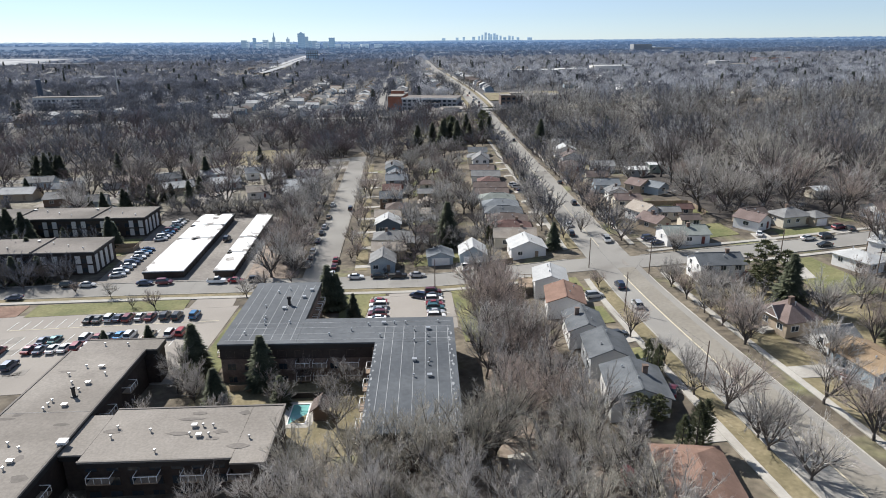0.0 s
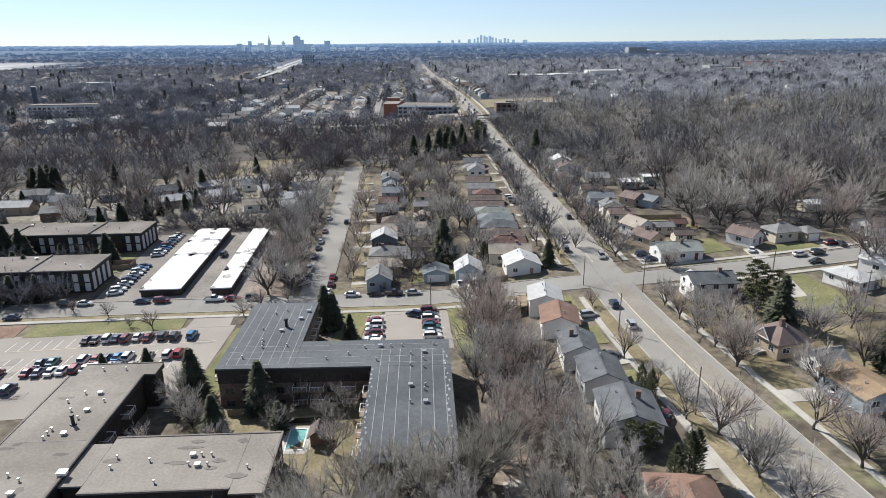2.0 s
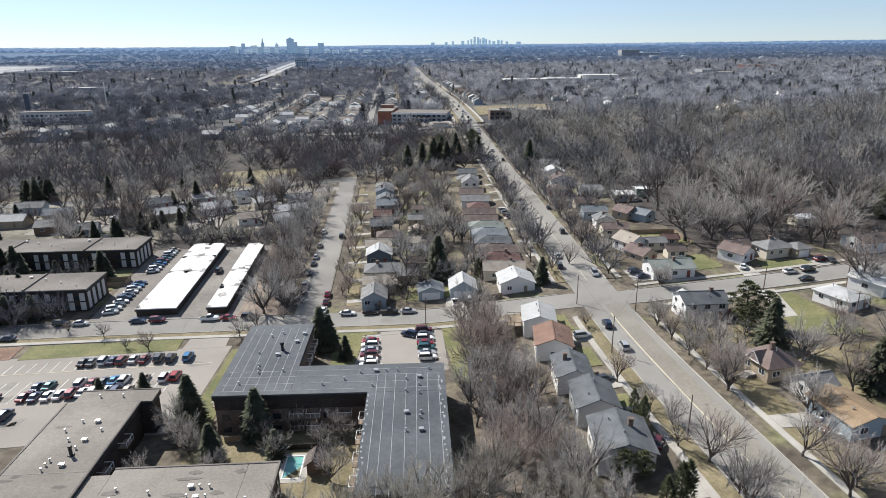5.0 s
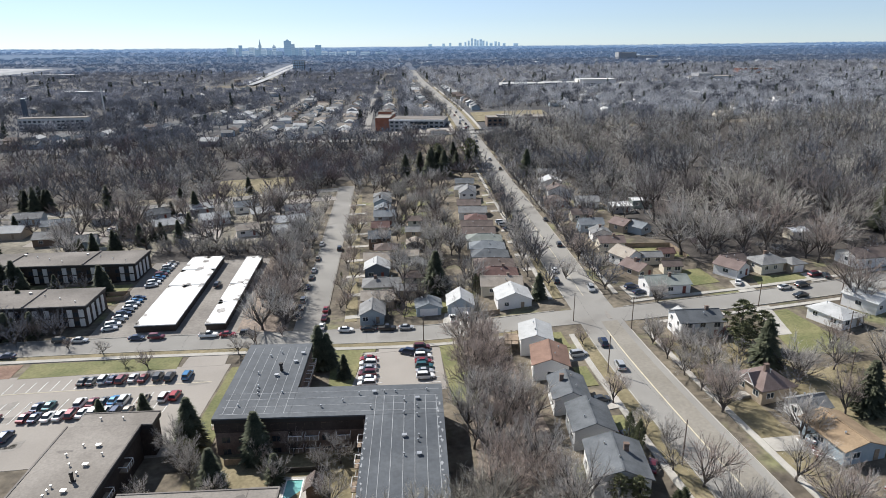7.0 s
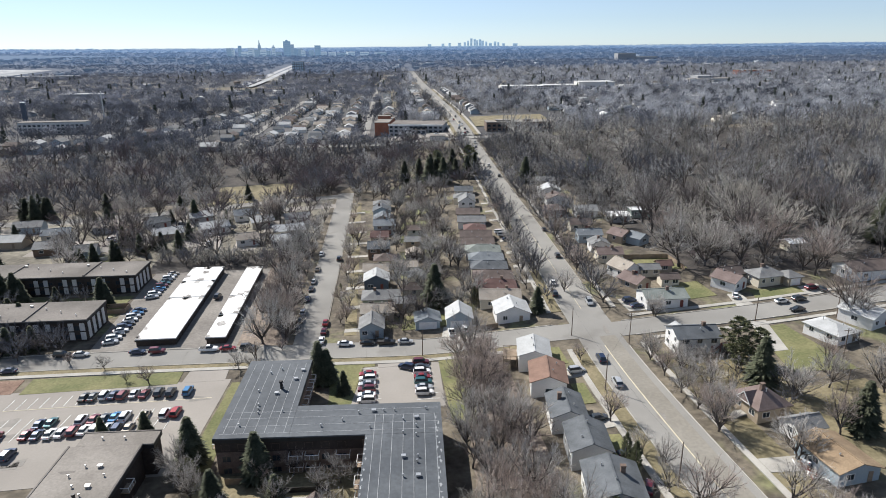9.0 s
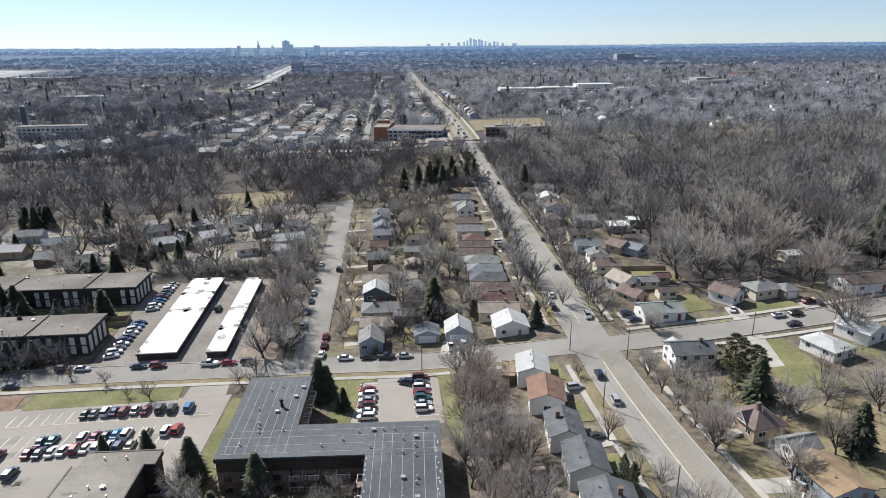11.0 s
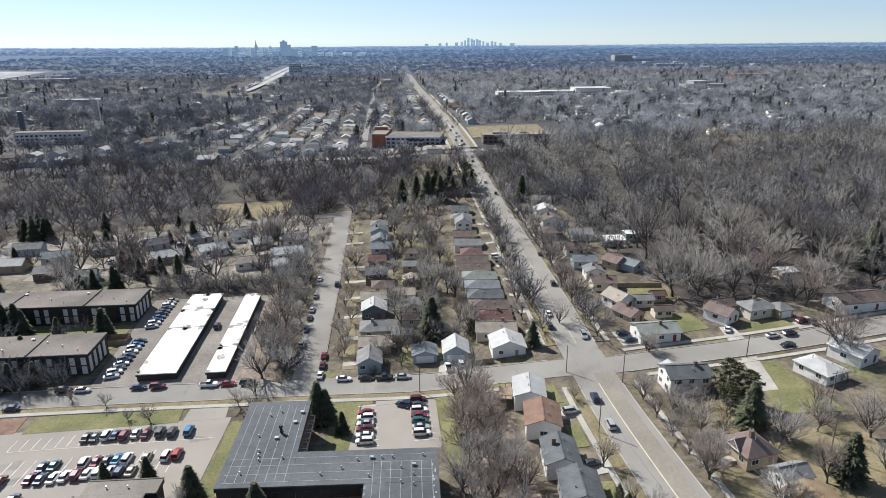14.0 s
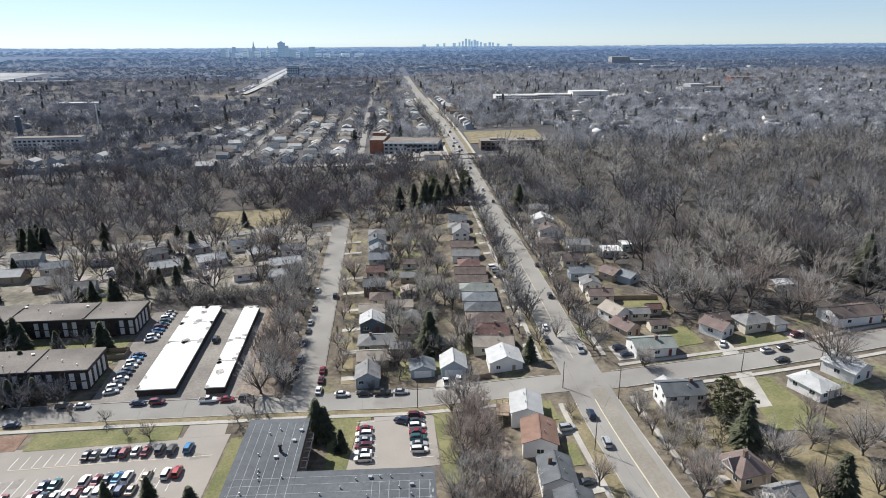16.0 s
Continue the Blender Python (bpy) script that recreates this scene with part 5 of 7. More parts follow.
for x, y, hd, kd, p in ((-92, 162.6, 178, "sedan", "navy"), (-82, 170.2, -2, "suv", "black"), (-77, 169.6, -2, "sedan", "silver"), (-62, 168.6, -2, "sedan", "navy"), (-56.8, 168.2, -2, "suv", "maroon"),
                         (-43, 167, -3, "pickup", "white"), (-37.8, 166.6, -3, "sedan", "red"), (-32.4, 166.2, -3, "suv", "charcoal"), (-6, 163.6, -6, "sedan", "white"), (0.2, 162.9, -6, "sedan", "black"),
                         (5.2, 162.2, -6, "pickup", "black"), (10.4, 161.6, -6, "sedan", "silver"), (-100, 172, -2, "suv", "black"),
                         (-12.6, 167, 85, "sedan", "white"), (-12.2, 173, 86, "sedan", "maroon"), (-12, 179, 86, "sedan", "red"), (-19.6, 176, 86, "suv", "charcoal"), (-19.4, 182, 86, "sedan", "black"), (-19.2, 188, 86, "suv", "silver"),
                         (-18.6, 199, 86, "sedan", "navy"), (-18, 208, 86, "sedan", "charcoal"), (-17.6, 215, 86, "sedan", "silver"), (-9.4, 238.5, 86, "suv", "black"), (-17, 228, 86, "sedan", "tan"), (-16.4, 246, 86, "sedan", "white"),
                         (-107.5, 284, 60, "suv", "white"), (-104.5, 279, 60, "sedan", "blue"), (-83, 304, 20, "suv", "charcoal"), (-66, 283, 80, "sedan", "white"), (-64, 270, 80, "suv", "silver"), (-120, 318, 4, "sedan", "maroon"), (-150, 305, 10, "sedan", "red"), (-41, 292, 80, "suv", "navy"), (56.0, 135.5, 85, "suv", "navy"), (55.3, 123.5, 85, "suv", "silver"), (48.6, 131.5, 4, "suv", "silver"), (59.4, 187, 82, "sedan", "white"), (68.5, 212, 82, "suv", "charcoal"), (65, 169, 262, "suv", "silver"),
                         (57.2, 178, 84, "suv", "charcoal"), (117, 156.6, 8, "sedan", "silver"), (122.5, 157, 8, "suv", "black"), (117.5, 150.6, 186, "sedan", "black"), (107, 163.3, 60, "sedan", "white"), (76.5, 167.4, 10, "suv", "navy"),
                         (77.2, 163.2, 8, "sedan", "navy"), (23.5, 163.4, 88, "pickup", "white"), (27.2, 164.5, 88, "suv", "white"), (131.5, 164, 10, "suv", "maroon"), (134, 163, 80, "sedan", "charcoal"),
                         (46.4, 111.3, 4, "sedan", "charcoal"), (47.5, 98.5, 4, "sedan", "black"), (47.0, 88.5, 60, "sedan", "maroon"), (32.6, 70.5, 80, "suv", "red"), (77.5, 89.5, 30, "sedan", "white"), (80.5, 75, 20, "suv", "silver"),
                         (-48.4, 207, 86, "suv", "charcoal"), (55.5, 243, 0, "suv", "silver"), (56, 237, 0, "sedan", "navy"), (55, 247, 0, "suv", "white"), (56.5, 222, 0, "sedan", "silver"), (73, 245, 82, "sedan", "black"),
                         (77, 380, 82, "suv", "white"), (74, 400, 262, "sedan", "black"), (82, 455, 262, "suv", "silver"), (78, 460, 82, "sedan", "white"), (84, 500, 82, "sedan", "charcoal"), (86, 540, 262, "suv", "white"),
                         (87, 560, 82, "sedan", "silver"), (89.5, 600, 262, "suv", "black"), (92, 650, 82, "sedan", "white"), (85, 580, 262, "sedan", "red"), (80, 440, 82, "sedan", "navy"), (79, 492, 262, "suv", "white"), (81.5, 496, 82, "sedan", "red"), (84.5, 515, 82, "suv", "charcoal"), (80.5, 520, 262, "sedan", "black"), (83, 534, 262, "suv", "silver"), (72, 352, 262, "sedan", "tan"), (77.5, 352, 82, "suv", "black"), (50, 505, 0, "suv", "navy"), (60, 500, 10, "sedan", "white"), (38, 508, 0, "sedan", "charcoal")):
    park(x, y, hd, kd, p, 0.2 if y < 488 else 0.78)
for k, p in enumerate("silver white navy blue maroon teal charcoal white silver tan".split()):
    park(-70.3 + 0.1 * k, 210.5 + 2.55 * k, 14, ("sedan", "suv", "sedan")[k % 3], p, 0.08)
for k, p in enumerate("silver white charcoal white navy charcoal white silver blue navy".split()):
    park(-71.8 + 0.1 * k, 176.5 + 2.55 * k, 14, ("sedan", "suv", "sedan")[k % 3], p, 0.08)


# ---- trees ----
BARK = {k: surf(f"{k}_twigs", a, b, 0.35, 0.95, 2.0, 0.2, vary=0.28, coords="object") for k, a, b in (
    ("grey", (0.31, 0.288, 0.268), (0.55, 0.518, 0.48)), ("brown", (0.26, 0.213, 0.188), (0.45, 0.383, 0.34)), ("red", (0.21, 0.17, 0.16), (0.30, 0.245, 0.23)), ("straw", (0.33, 0.305, 0.26), (0.46, 0.43, 0.37)))}
for m in BARK.values():
    twiggy(island_tint(m, 0.25), 0.2)
M_BARK = surf("tree_bark", (0.065, 0.056, 0.05), (0.125, 0.11, 0.10), 0.5, 0.95, 3.0, 0.25, vary=0.15, coords="object")
M_NEEDLE = surf("spruce_needles", (0.04, 0.048, 0.028), (0.11, 0.116, 0.072), 0.5, 0.9, 2.0, 0.3, vary=0.2, coords="object")
M_CEDAR = surf("cedar_needles", (0.03, 0.038, 0.018), (0.065, 0.07, 0.034), 0.5, 0.9, 2.0, 0.3, vary=0.2, coords="object")
M_PINE = surf("pine_needles", (0.09, 0.10, 0.05), (0.19, 0.19, 0.105), 0.5, 0.9, 2.0, 0.3, vary=0.2, coords="object")


def broom(seed, height, forks, twigs, thin, lean=0.65, low=0.2, stout=1.0, reach=1.0):
    """A bare tree: a trunk that splits into steep stems, limbs that fork again, and sprays of fine twigs at their ends, as two meshes."""
    r = random.Random(seed)
    trunk, crown, tips = Mesh(), Mesh(), []
    share = (low, 0.38, 0.27, 0.18)

    def limb(a, d, depth, rad):
        ln = height * share[depth] * r.uniform(0.75, 1.25)
        mid = a + d * ln * 0.5
        d2 = (d + Vector((r.gauss(0, 0.14), r.gauss(0, 0.14), r.uniform(-0.02, 0.22)))).normalized()
        tip = mid + d2 * ln * 0.5
        m = trunk if depth < 3 else crown
        sides = (6, 4, 3, 3)[depth]
        if depth < 2:
            m.tube(a, mid, rad, rad * 0.8, sides, False)
            m.tube(mid, tip, rad * 0.8, rad * 0.5, sides, False)
        else:
            m.tube(a, tip, rad, rad * 0.4, sides, False)
        if depth == len(forks):
            tips.append((a, tip, d2))
            return
        turn = r.uniform(0, 6.28)
        u = d2.orthogonal().normalized()
        w = d2.cross(u)
        for k in range(forks[depth]):
            f = r.uniform(0.7, 1.0) if depth == 0 else 1.0 if k == 0 else r.uniform(0.3, 0.95)
            p = mid.lerp(tip, f * 2 - 1) if f > 0.5 else a.lerp(mid, f * 2)
            ang = turn + 6.283 * (k + r.uniform(-0.25, 0.25)) / forks[depth]
            out = u * math.cos(ang) + w * math.sin(ang)
            far_out = lean * r.uniform(0.25, 1.3) if depth == 0 else 0.2 if k == 0 else r.uniform(0.45, 0.95)
            limb(p, (d2 + out * far_out + Vector((0, 0, 0.12))).normalized(), depth + 1, rad * (0.62 if depth == 0 else 0.52))

    limb(Vector((0, 0, -0.3)), Vector((r.uniform(-0.08, 0.08), r.uniform(-0.08, 0.08), 1)).normalized(), 0, (height * 0.016 + 0.05) * stout)
    per = max(1, int(twigs / len(tips)))
    for a, tip, d in tips:
        for k in range(per):
            p = a.lerp(tip, r.uniform(0.15, 1.0)) + Vector((r.gauss(0, 1), r.gauss(0, 1), r.gauss(0, 1))) * height * 0.010
            way = (d * 0.8 + Vector((r.gauss(0, 0.45), r.gauss(0, 0.45), r.gauss(0.15, 0.4)))).normalized()
            side = way.cross(Vector((r.uniform(-1, 1), r.uniform(-1, 1), r.uniform(-1, 1)))).normalized() * thin * r.uniform(0.6, 1.3)
            crown.add([p - side, p + side, p + way * height * r.uniform(0.05, 0.13) * reach], [(0, 1, 2)])
    k = height / max(p[2] for p in crown.v)
    for m in (trunk, crown):
        m.v = [(x * k, y * k, z * k) for x, y, z in m.v]
    return trunk, crown


def spruce(seed, height, radius, tris, narrow=False):
    r = random.Random(seed)
    trunk, crown = Mesh(), Mesh()
    trunk.tube((0, 0, -0.3), (0, 0, height * 0.95), height * 0.016 + 0.04, 0.02, 5, False)
    for k in range(tris):
        t = r.random() ** 0.8
        z = height * (0.06 + 0.94 * t)
        tier = 0.78 + 0.22 * math.cos(t * height * 2.4 + seed)
        if narrow:
            rad = radius * (min(1.0, (1 - t) * 3.2) * min(1.0, 0.6 + t * 3)) * r.uniform(0.55, 1.05)
        else:
            rad = radius * (1 - t) ** 0.8 * tier * r.uniform(0.4, 1.0) * (1.0 + 0.45 * noise.noise(Vector((math.cos(t * 90 // 6 * 2.1 + seed) * 2, t * 9, seed))))
        ang = r.uniform(0, 2 * math.pi)
        o = Vector((math.cos(ang), math.sin(ang), 0))
        sd = Vector((-o.y, o.x, 0))
        c = o * rad + Vector((0, 0, z))
        ln = (0.35 if narrow else 0.30 + 0.5 * (1 - t)) * radius * r.uniform(0.5, 1.1)
        w = ln * r.uniform(0.30, 0.55)
        drop = Vector((0, 0, r.uniform(0.5, 1.3) if narrow else -r.uniform(0.1, 0.55)))
        crown.add([c - o * ln * 0.6 - sd * w, c - o * ln * 0.6 + sd * w, c + o * ln + drop * ln], [(0, 1, 2)])
    return trunk, crown


def pine(seed, height, radius, tris):
    """A broad pine: needle clumps at the ends of level limbs, open between them."""
    r = random.Random(seed)
    trunk, crown = Mesh(), Mesh()
    trunk.tube((0, 0, -0.3), (0.2, 0.1, height * 0.9), height * 0.018 + 0.05, 0.03, 6, False)
    clumps = 46
    for k in range(clumps):
        t = (k + 0.5) / clumps
        reach = radius * (0.55 + 0.45 * math.sin(min(1.0, t * 1.5) * 1.9)) * (1.08 - t ** 3) * r.uniform(0.35, 1.05)
        ang = k * 2.4 + r.uniform(-0.4, 0.4)
        c = Vector((math.cos(ang) * reach, math.sin(ang) * reach, height * (0.20 + 0.76 * t)))
        trunk.tube((0.1, 0.05, c.z - 0.4), c, 0.06, 0.02, 3, False)
        size = radius * r.uniform(0.26, 0.42)
        for j in range(tris // clumps):
            d = Vector((r.gauss(0, 1), r.gauss(0, 1), r.gauss(0.2, 0.7))).normalized()
            o = c + Vector((d.x, d.y, d.z * 0.6)) * size * r.uniform(0.5, 1.1)
            side = d.cross(Vector((r.uniform(-1, 1), r.uniform(-1, 1), r.uniform(-1, 1)))).normalized() * size * 0.13
            b = o - d * size * 0.6
            crown.add([b - side, b + side, o], [(0, 1, 2)])
    return trunk, crown


def template(name, pair, mat, label, category):
    ob = thing(name, pose(0, 0, -500), label, category)
    part("trunk", pair[0], M_BARK, ob)
    part("crown", pair[1], mat, ob)
    return ob


def plant(store, x, y, s, turn, lift=0.0):
    """Puts a tree of the store's next kind at (x, y)."""
    base = store[0]
    if len(store) > 1 and store[1] == 0:
        store[1] = 1
        ob = base
        ob.matrix_world = pose(x, y, float(gz(x, y)) + lift, 0, 0, turn) @ Matrix.Scale(s, 4)
        return ob
    ob = copy_thing(base, Matrix.Identity(4))
    ob.matrix_basis = pose(x, y, float(gz(x, y)) + lift, 0, 0, turn) @ Matrix.Scale(s, 4)
    return ob


WORDS = {"grey": "bare grey tree with a fine twiggy crown", "brown": "bare brown tree with a fine twiggy crown", "red": "bare reddish-brown budding tree", "straw": "bare pale straw-coloured tree"}
NEAR = {c: [[template("tree", broom(11 + 7 * i + len(c), 11.5, (5 + i, 5, 4), 2000, 0.02, 0.7 + 0.25 * i, 0.2 - 0.05 * i, 1.25), BARK[c], WORDS[c], "tree"), 0] for i in range(2)] for c in ("grey", "brown", "straw")}
SPRUCE = [[template("spruce", spruce(3 + i, 12, 3.2, 1900), M_NEEDLE, "dark green spruce with drooping branches", "tree"), 0] for i in range(2)]
PINE = [[template("pine", pine(8, 11, 3.9, 2600), M_PINE, "bushy olive green pine tree", "tree"), 0]]
CEDAR = [[template("cedar", spruce(5, 7.5, 1.15, 700, True), M_CEDAR, "dark green narrow columnar cedar", "tree"), 0]]
tr = random.Random(21)


OFF_XY = np.concatenate([l for l, r in KEEP_OFF])
OFF_R = np.concatenate([np.full(len(l), r) for l, r in KEEP_OFF])
GROVE_AT = {"grey": [], "brown": [], "straw": []}
MID_AT = {"grey": [], "brown": [], "red": [], "straw": []}


def is_free(x, y, pad_by=0.0):
    return bool(np.all((OFF_XY[:, 0] - x) ** 2 + (OFF_XY[:, 1] - y) ** 2 > (OFF_R + pad_by) ** 2))


def one(kind, x, y, h, colour="grey"):
    if kind == "grove":
        GROVE_AT[colour].append((x, y, h))
        return
    if kind == "mid":
        MID_AT[colour].append((x, y, h))
        return
    store = {"bare": NEAR.get(colour), "spruce": SPRUCE, "pine": PINE, "cedar": CEDAR}[kind]
    own = {"bare": 11.5, "spruce": 12, "pine": 11, "cedar": 7.5}[kind]
    plant(store[tr.randrange(len(store))], x, y, h / own, tr.uniform(0, 360))


for x, y, h in ((-25, 182, 13), (-54, 151, 6), (-60, 153, 4), (-6, 180, 8), (6, 234, 11), (-2, 255, 12), (25, 226, 14), (61, 180, 9), (79, 156.5, 8), (48.5, 110, 9), (69.5, 104, 10), (88, 109, 9), (128, 141, 12),
                (51.5, 137, 5), (23, 182, 9), (-108, 239, 13), (-68, 161, 5), (-78, 165, 4), (67.5, 102, 9), (53, 74, 10), (70, 72, 10), (54.2, 64, 10), (76, 90.5, 8), (50, 87, 8), (-21, 106, 7), (50, 98, 6), (69, 118, 7),
                (69, 136, 7), (72, 127, 7), (76, 128, 6), (73, 112, 6), (104, 121, 9), (98, 112, 9), (101, 96, 9), (-6, 104, 8), (-10, 103, 6), (-28, 96, 7), (-33, 104, 7), (-40, 98, 6), (-37, 108, 7), (70, 195, 11), (71, 210, 11),
                (52, 200, 11), (53.5, 212, 11), (55, 228, 10), (58, 250, 11), (74, 232, 10), (76, 250, 10), (50.5, 186, 9), (70.5, 180, 9), (60, 270, 10), (80, 275, 11), (63, 290, 10), (83, 300, 10), (22, 205, 10), (24, 214, 9),
                (13, 178, 6), (-5, 190, 7), (-4, 203, 8), (12, 212, 9), (-4, 222, 8), (-5, 240, 9), (-4, 265, 9), (27, 240, 11), (28, 255, 11), (30, 270, 11), (18, 282, 10), (27, 292, 11), (118, 192, 16), (109, 214, 16), (140, 180, 14),
                (113, 100, 9), (120, 108, 10), (-130, 172, 9), (-112, 174, 10), (-92, 174, 8), (-100, 178, 9), (-86, 176, 9), (-117, 180, 10), (-90, 208, 8), (-30, 160.5, 6), (-33, 155, 7), (-29, 152, 6), (-23, 164, 4),
                (-105, 235, 8), (-18, 99, 7), (-15, 108, 6), (-7.7, 92.4, 9), (-36.2, 111.4, 9), (-34, 106.5, 8), (66.9, 101.4, 12), (88.6, 109.9, 11), (88.1, 95.9, 11), (128.4, 143.5, 17), (107.2, 107.7, 13), (75.4, 90.6, 10), (67.1, 132.5, 8.5), (66.9, 124.5, 8.5), (67, 116.6, 8), (67.1, 109.9, 8), (70.5, 121, 8), (73.5, 117, 9),
                (72, 126.5, 8), (77, 122, 7), (79.2, 155.7, 8), (118.9, 129.4, 5), (52.6, 82, 11), (52.8, 71, 11), (52.4, 94, 7), (67.2, 80, 11), (67.4, 70, 11), (103.6, 191.4, 22), (131.2, 187.8, 21), (140.3, 174.7, 19), (112, 190, 20), (122, 186, 18), (150, 182, 17),
                (-115, 255.1, 16), (-94.8, 273.5, 13), (-24.4, 177.7, 11), (-37.8, 296.9, 17), (-44, 300, 15), (-85.3, 301.8, 13), (-81, 300, 12), (-62, 292, 12), (-106, 193, 8), (-98, 170.5, 8), (-88, 190, 5), (-110, 168.5, 9), (-122, 169, 9), (-104, 171, 10), (-93, 169.5, 9), (-116, 172, 11), (-128, 174, 11), (-112, 205, 9), (-96, 204, 8)):
    one(*("mid", x, y, h, "brown") if x < -84 and y < 215 else ("bare", x, y, h, tr.choice(("grey", "grey", "brown"))))
for x, y, h in ((-12, 144.5, 11), (-10, 144, 9), (-6, 138, 6), (21.2, 184.8, 14), (49, 168, 8), (-35.4, 115.2, 10.5), (-47.6, 127, 6), (-56.9, 128.1, 5), (-21.6, 107.6, 10.5), (-28.3, 100.1, 8.5), (-17.5, 100.4, 6), (-101, 279, 8), (-74, 279, 8), (-96, 253, 9),
                (-84, 206, 10), (-107, 250, 7), (88, 335, 14), (122, 331, 14), (184, 200, 16), (85.1, 116.6, 11.5), (92.2, 95.6, 11), (-103.7, 253.2, 8), (-94.2, 251.6, 8), (-112.3, 254.6, 7), (-82.5, 205.7, 8), (-98.8, 272.4, 9), (-78.5, 309.5, 11), (-158, 328, 12), (-155, 322, 12), (-150, 326, 11), (-102.3, 192.9, 8), (-96, 175.5, 6), (112, 94, 11), (190, 208, 16), (118, 100, 8), (-117.8, 213.5, 12), (-113, 212.5, 11), (-110.8, 211.6, 9), (-100.1, 210.9, 6), (-85, 209.3, 9), (-107.5, 197.2, 8), (-121, 214, 12), (-104, 176.5, 9), (-97.5, 174.5, 8), (-109.5, 175.5, 9.5), (-91.5, 175.5, 7.5), (-116, 177, 10)):
    one("spruce", x, y, h)
for x, y, h in ((86.7, 128.7, 11), (89.6, 125, 9.5), (84.6, 124, 7.5), (38.6, 82, 5.6), (41.4, 81.4, 5.2), (-34.5, 109.5, 5)):
    one("pine", x, y, h)
for x, y, h in ((33, 181, 6), (34.6, 182, 5.5), (43.2, 73.0, 8.2), (44.4, 73.4, 8.0), (41.2, 73.2, 6.4), (46.3, 97, 6), (46.6, 93.5, 6.5), (47.2, 95, 5), (-8, 205, 3), (39, 56, 4)):
    one("cedar", x, y, h)
for x, y, h in ((-1, 79, 12), (3, 78, 13), (7, 79.5, 13), (11, 78, 14), (15, 80.5, 14), (17.5, 84, 13), (-5, 77, 12), (5, 74, 13), (-12, 74, 10), (-18, 72, 9), (-24, 72, 9)):
    one("bare", x, y, h, "straw" if x % 2 else "grey")
one("bare", -26.1, 179.4, 15, "brown")
one("bare", -27, 196, 14, "brown")
for k in range(15):
    a, b = tr.gauss(44, 9), tr.gauss(362, 11)
    if is_free(a, b):
        one(tr.choice(("spruce", "pine", "spruce")), a, b, tr.uniform(10, 17))


def fill(kind, corners, count, hs, colours, gap=3.0, centre=None):
    """Scatters trees over a four-cornered patch."""
    a, b, c, d = corners
    done, put = 0, []
    for _ in range(count * 6):
        u, v = tr.random(), tr.random()
        x = (a[0] * (1 - u) + b[0] * u) * (1 - v) + (d[0] * (1 - u) + c[0] * u) * v
        y = (a[1] * (1 - u) + b[1] * u) * (1 - v) + (d[1] * (1 - u) + c[1] * u) * v
        if any((x - p) ** 2 + (y - q) ** 2 < gap * gap for p, q in put) or not is_free(x, y, 0.3):
            continue
        put.append((x, y))
        one(kind, x, y, tr.uniform(*hs), tr.choice(colours))
        done += 1
        if done >= count:
            break


fill("bare", [(17, 84), (31, 84), (28.5, 150), (22, 150)], 31, (9.5, 15), ("brown", "grey", "brown"), 4.2)
fill("bare", [(-14, 58), (34, 56), (34, 84), (-14, 80)], 40, (9, 13.5), ("grey", "straw", "grey"))
fill("bare", [(-38, 52), (-14, 50), (-14, 68), (-42, 70)], 14, (7, 9.5), ("grey", "brown"))
fill("grove", [(-34, 168), (-24, 168), (-22, 262), (-32, 262)], 20, (9, 14), ("grey", "grey", "brown"), 4.5)
fill("grove", [(-140, 163), (-84, 168), (-84, 177), (-140, 176)], 14, (6, 10), ("brown",), 3.8)
fill("grove", [(104, 198), (172, 190), (185, 250), (112, 262)], 26, (17, 25), ("grey", "straw", "brown"), 12.5)
fill("mid", [(104, 180), (172, 176), (186, 222), (108, 226)], 80, (2.5, 5.5), ("brown", "red", "grey"), 2.5)
fill("mid", [(16, 84), (31, 84), (28, 150), (22, 150)], 34, (2.5, 5), ("brown", "red"), 2.4)
fill("mid", [(-14, 46), (36, 46), (36, 84), (-14, 78)], 70, (2, 4.5), ("straw", "brown"), 2.2)
fill("mid", [(-34, 168), (-23, 168), (-22, 262), (-32, 262)], 22, (2, 4), ("brown", "straw"), 2.5)
fill("mid", [(-210, 244), (-24, 244), (-18, 318), (-230, 312)], 24, (5, 10), ("brown", "grey", "red"), 6.0)
for x, y, h in ((-161, 327, 14), (-164, 330, 13), (-152, 327, 14), (-157, 332, 15), (-90, 330, 11), (-89, 262, 11), (-82, 266, 10), (-74, 262, 12), (-42, 318, 13), (-118, 310, 11), (-122, 306, 10), (-114, 306, 9), (-150, 292, 9), (-62, 300, 9), (-90, 312, 8), (-40, 306, 8), (-176, 280, 10), (-168, 300, 11), (-86, 268, 8), (-140, 256, 8), (-128, 338, 12), (-60, 350, 11), (150, 260, 13), (200, 300, 14)):
    one("spruce", x, y, h * 0.78)
fill("mid", [(-78, 236), (-34, 233), (-34, 248), (-78, 252)], 36, (5, 9), ("straw", "straw", "brown"), 2.8)
for k in range(9):
    one("bare", -22.4 + 0.72 * k + tr.uniform(-0.8, 0.3), 170 + 18 * k + tr.uniform(-4, 4), tr.uniform(7, 11), "grey")
    one("bare", -8.2 + 0.72 * k + tr.uniform(-0.2, 1.2), 176 + 19 * k + tr.uniform(-4, 4), tr.uniform(5, 8), tr.choice(("grey", "brown")))
fill("mid", [(104, 262), (185, 240), (430, 470), (105, 470)], 210, (14, 23), ("grey", "straw", "straw", "grey", "brown"), 12.0)
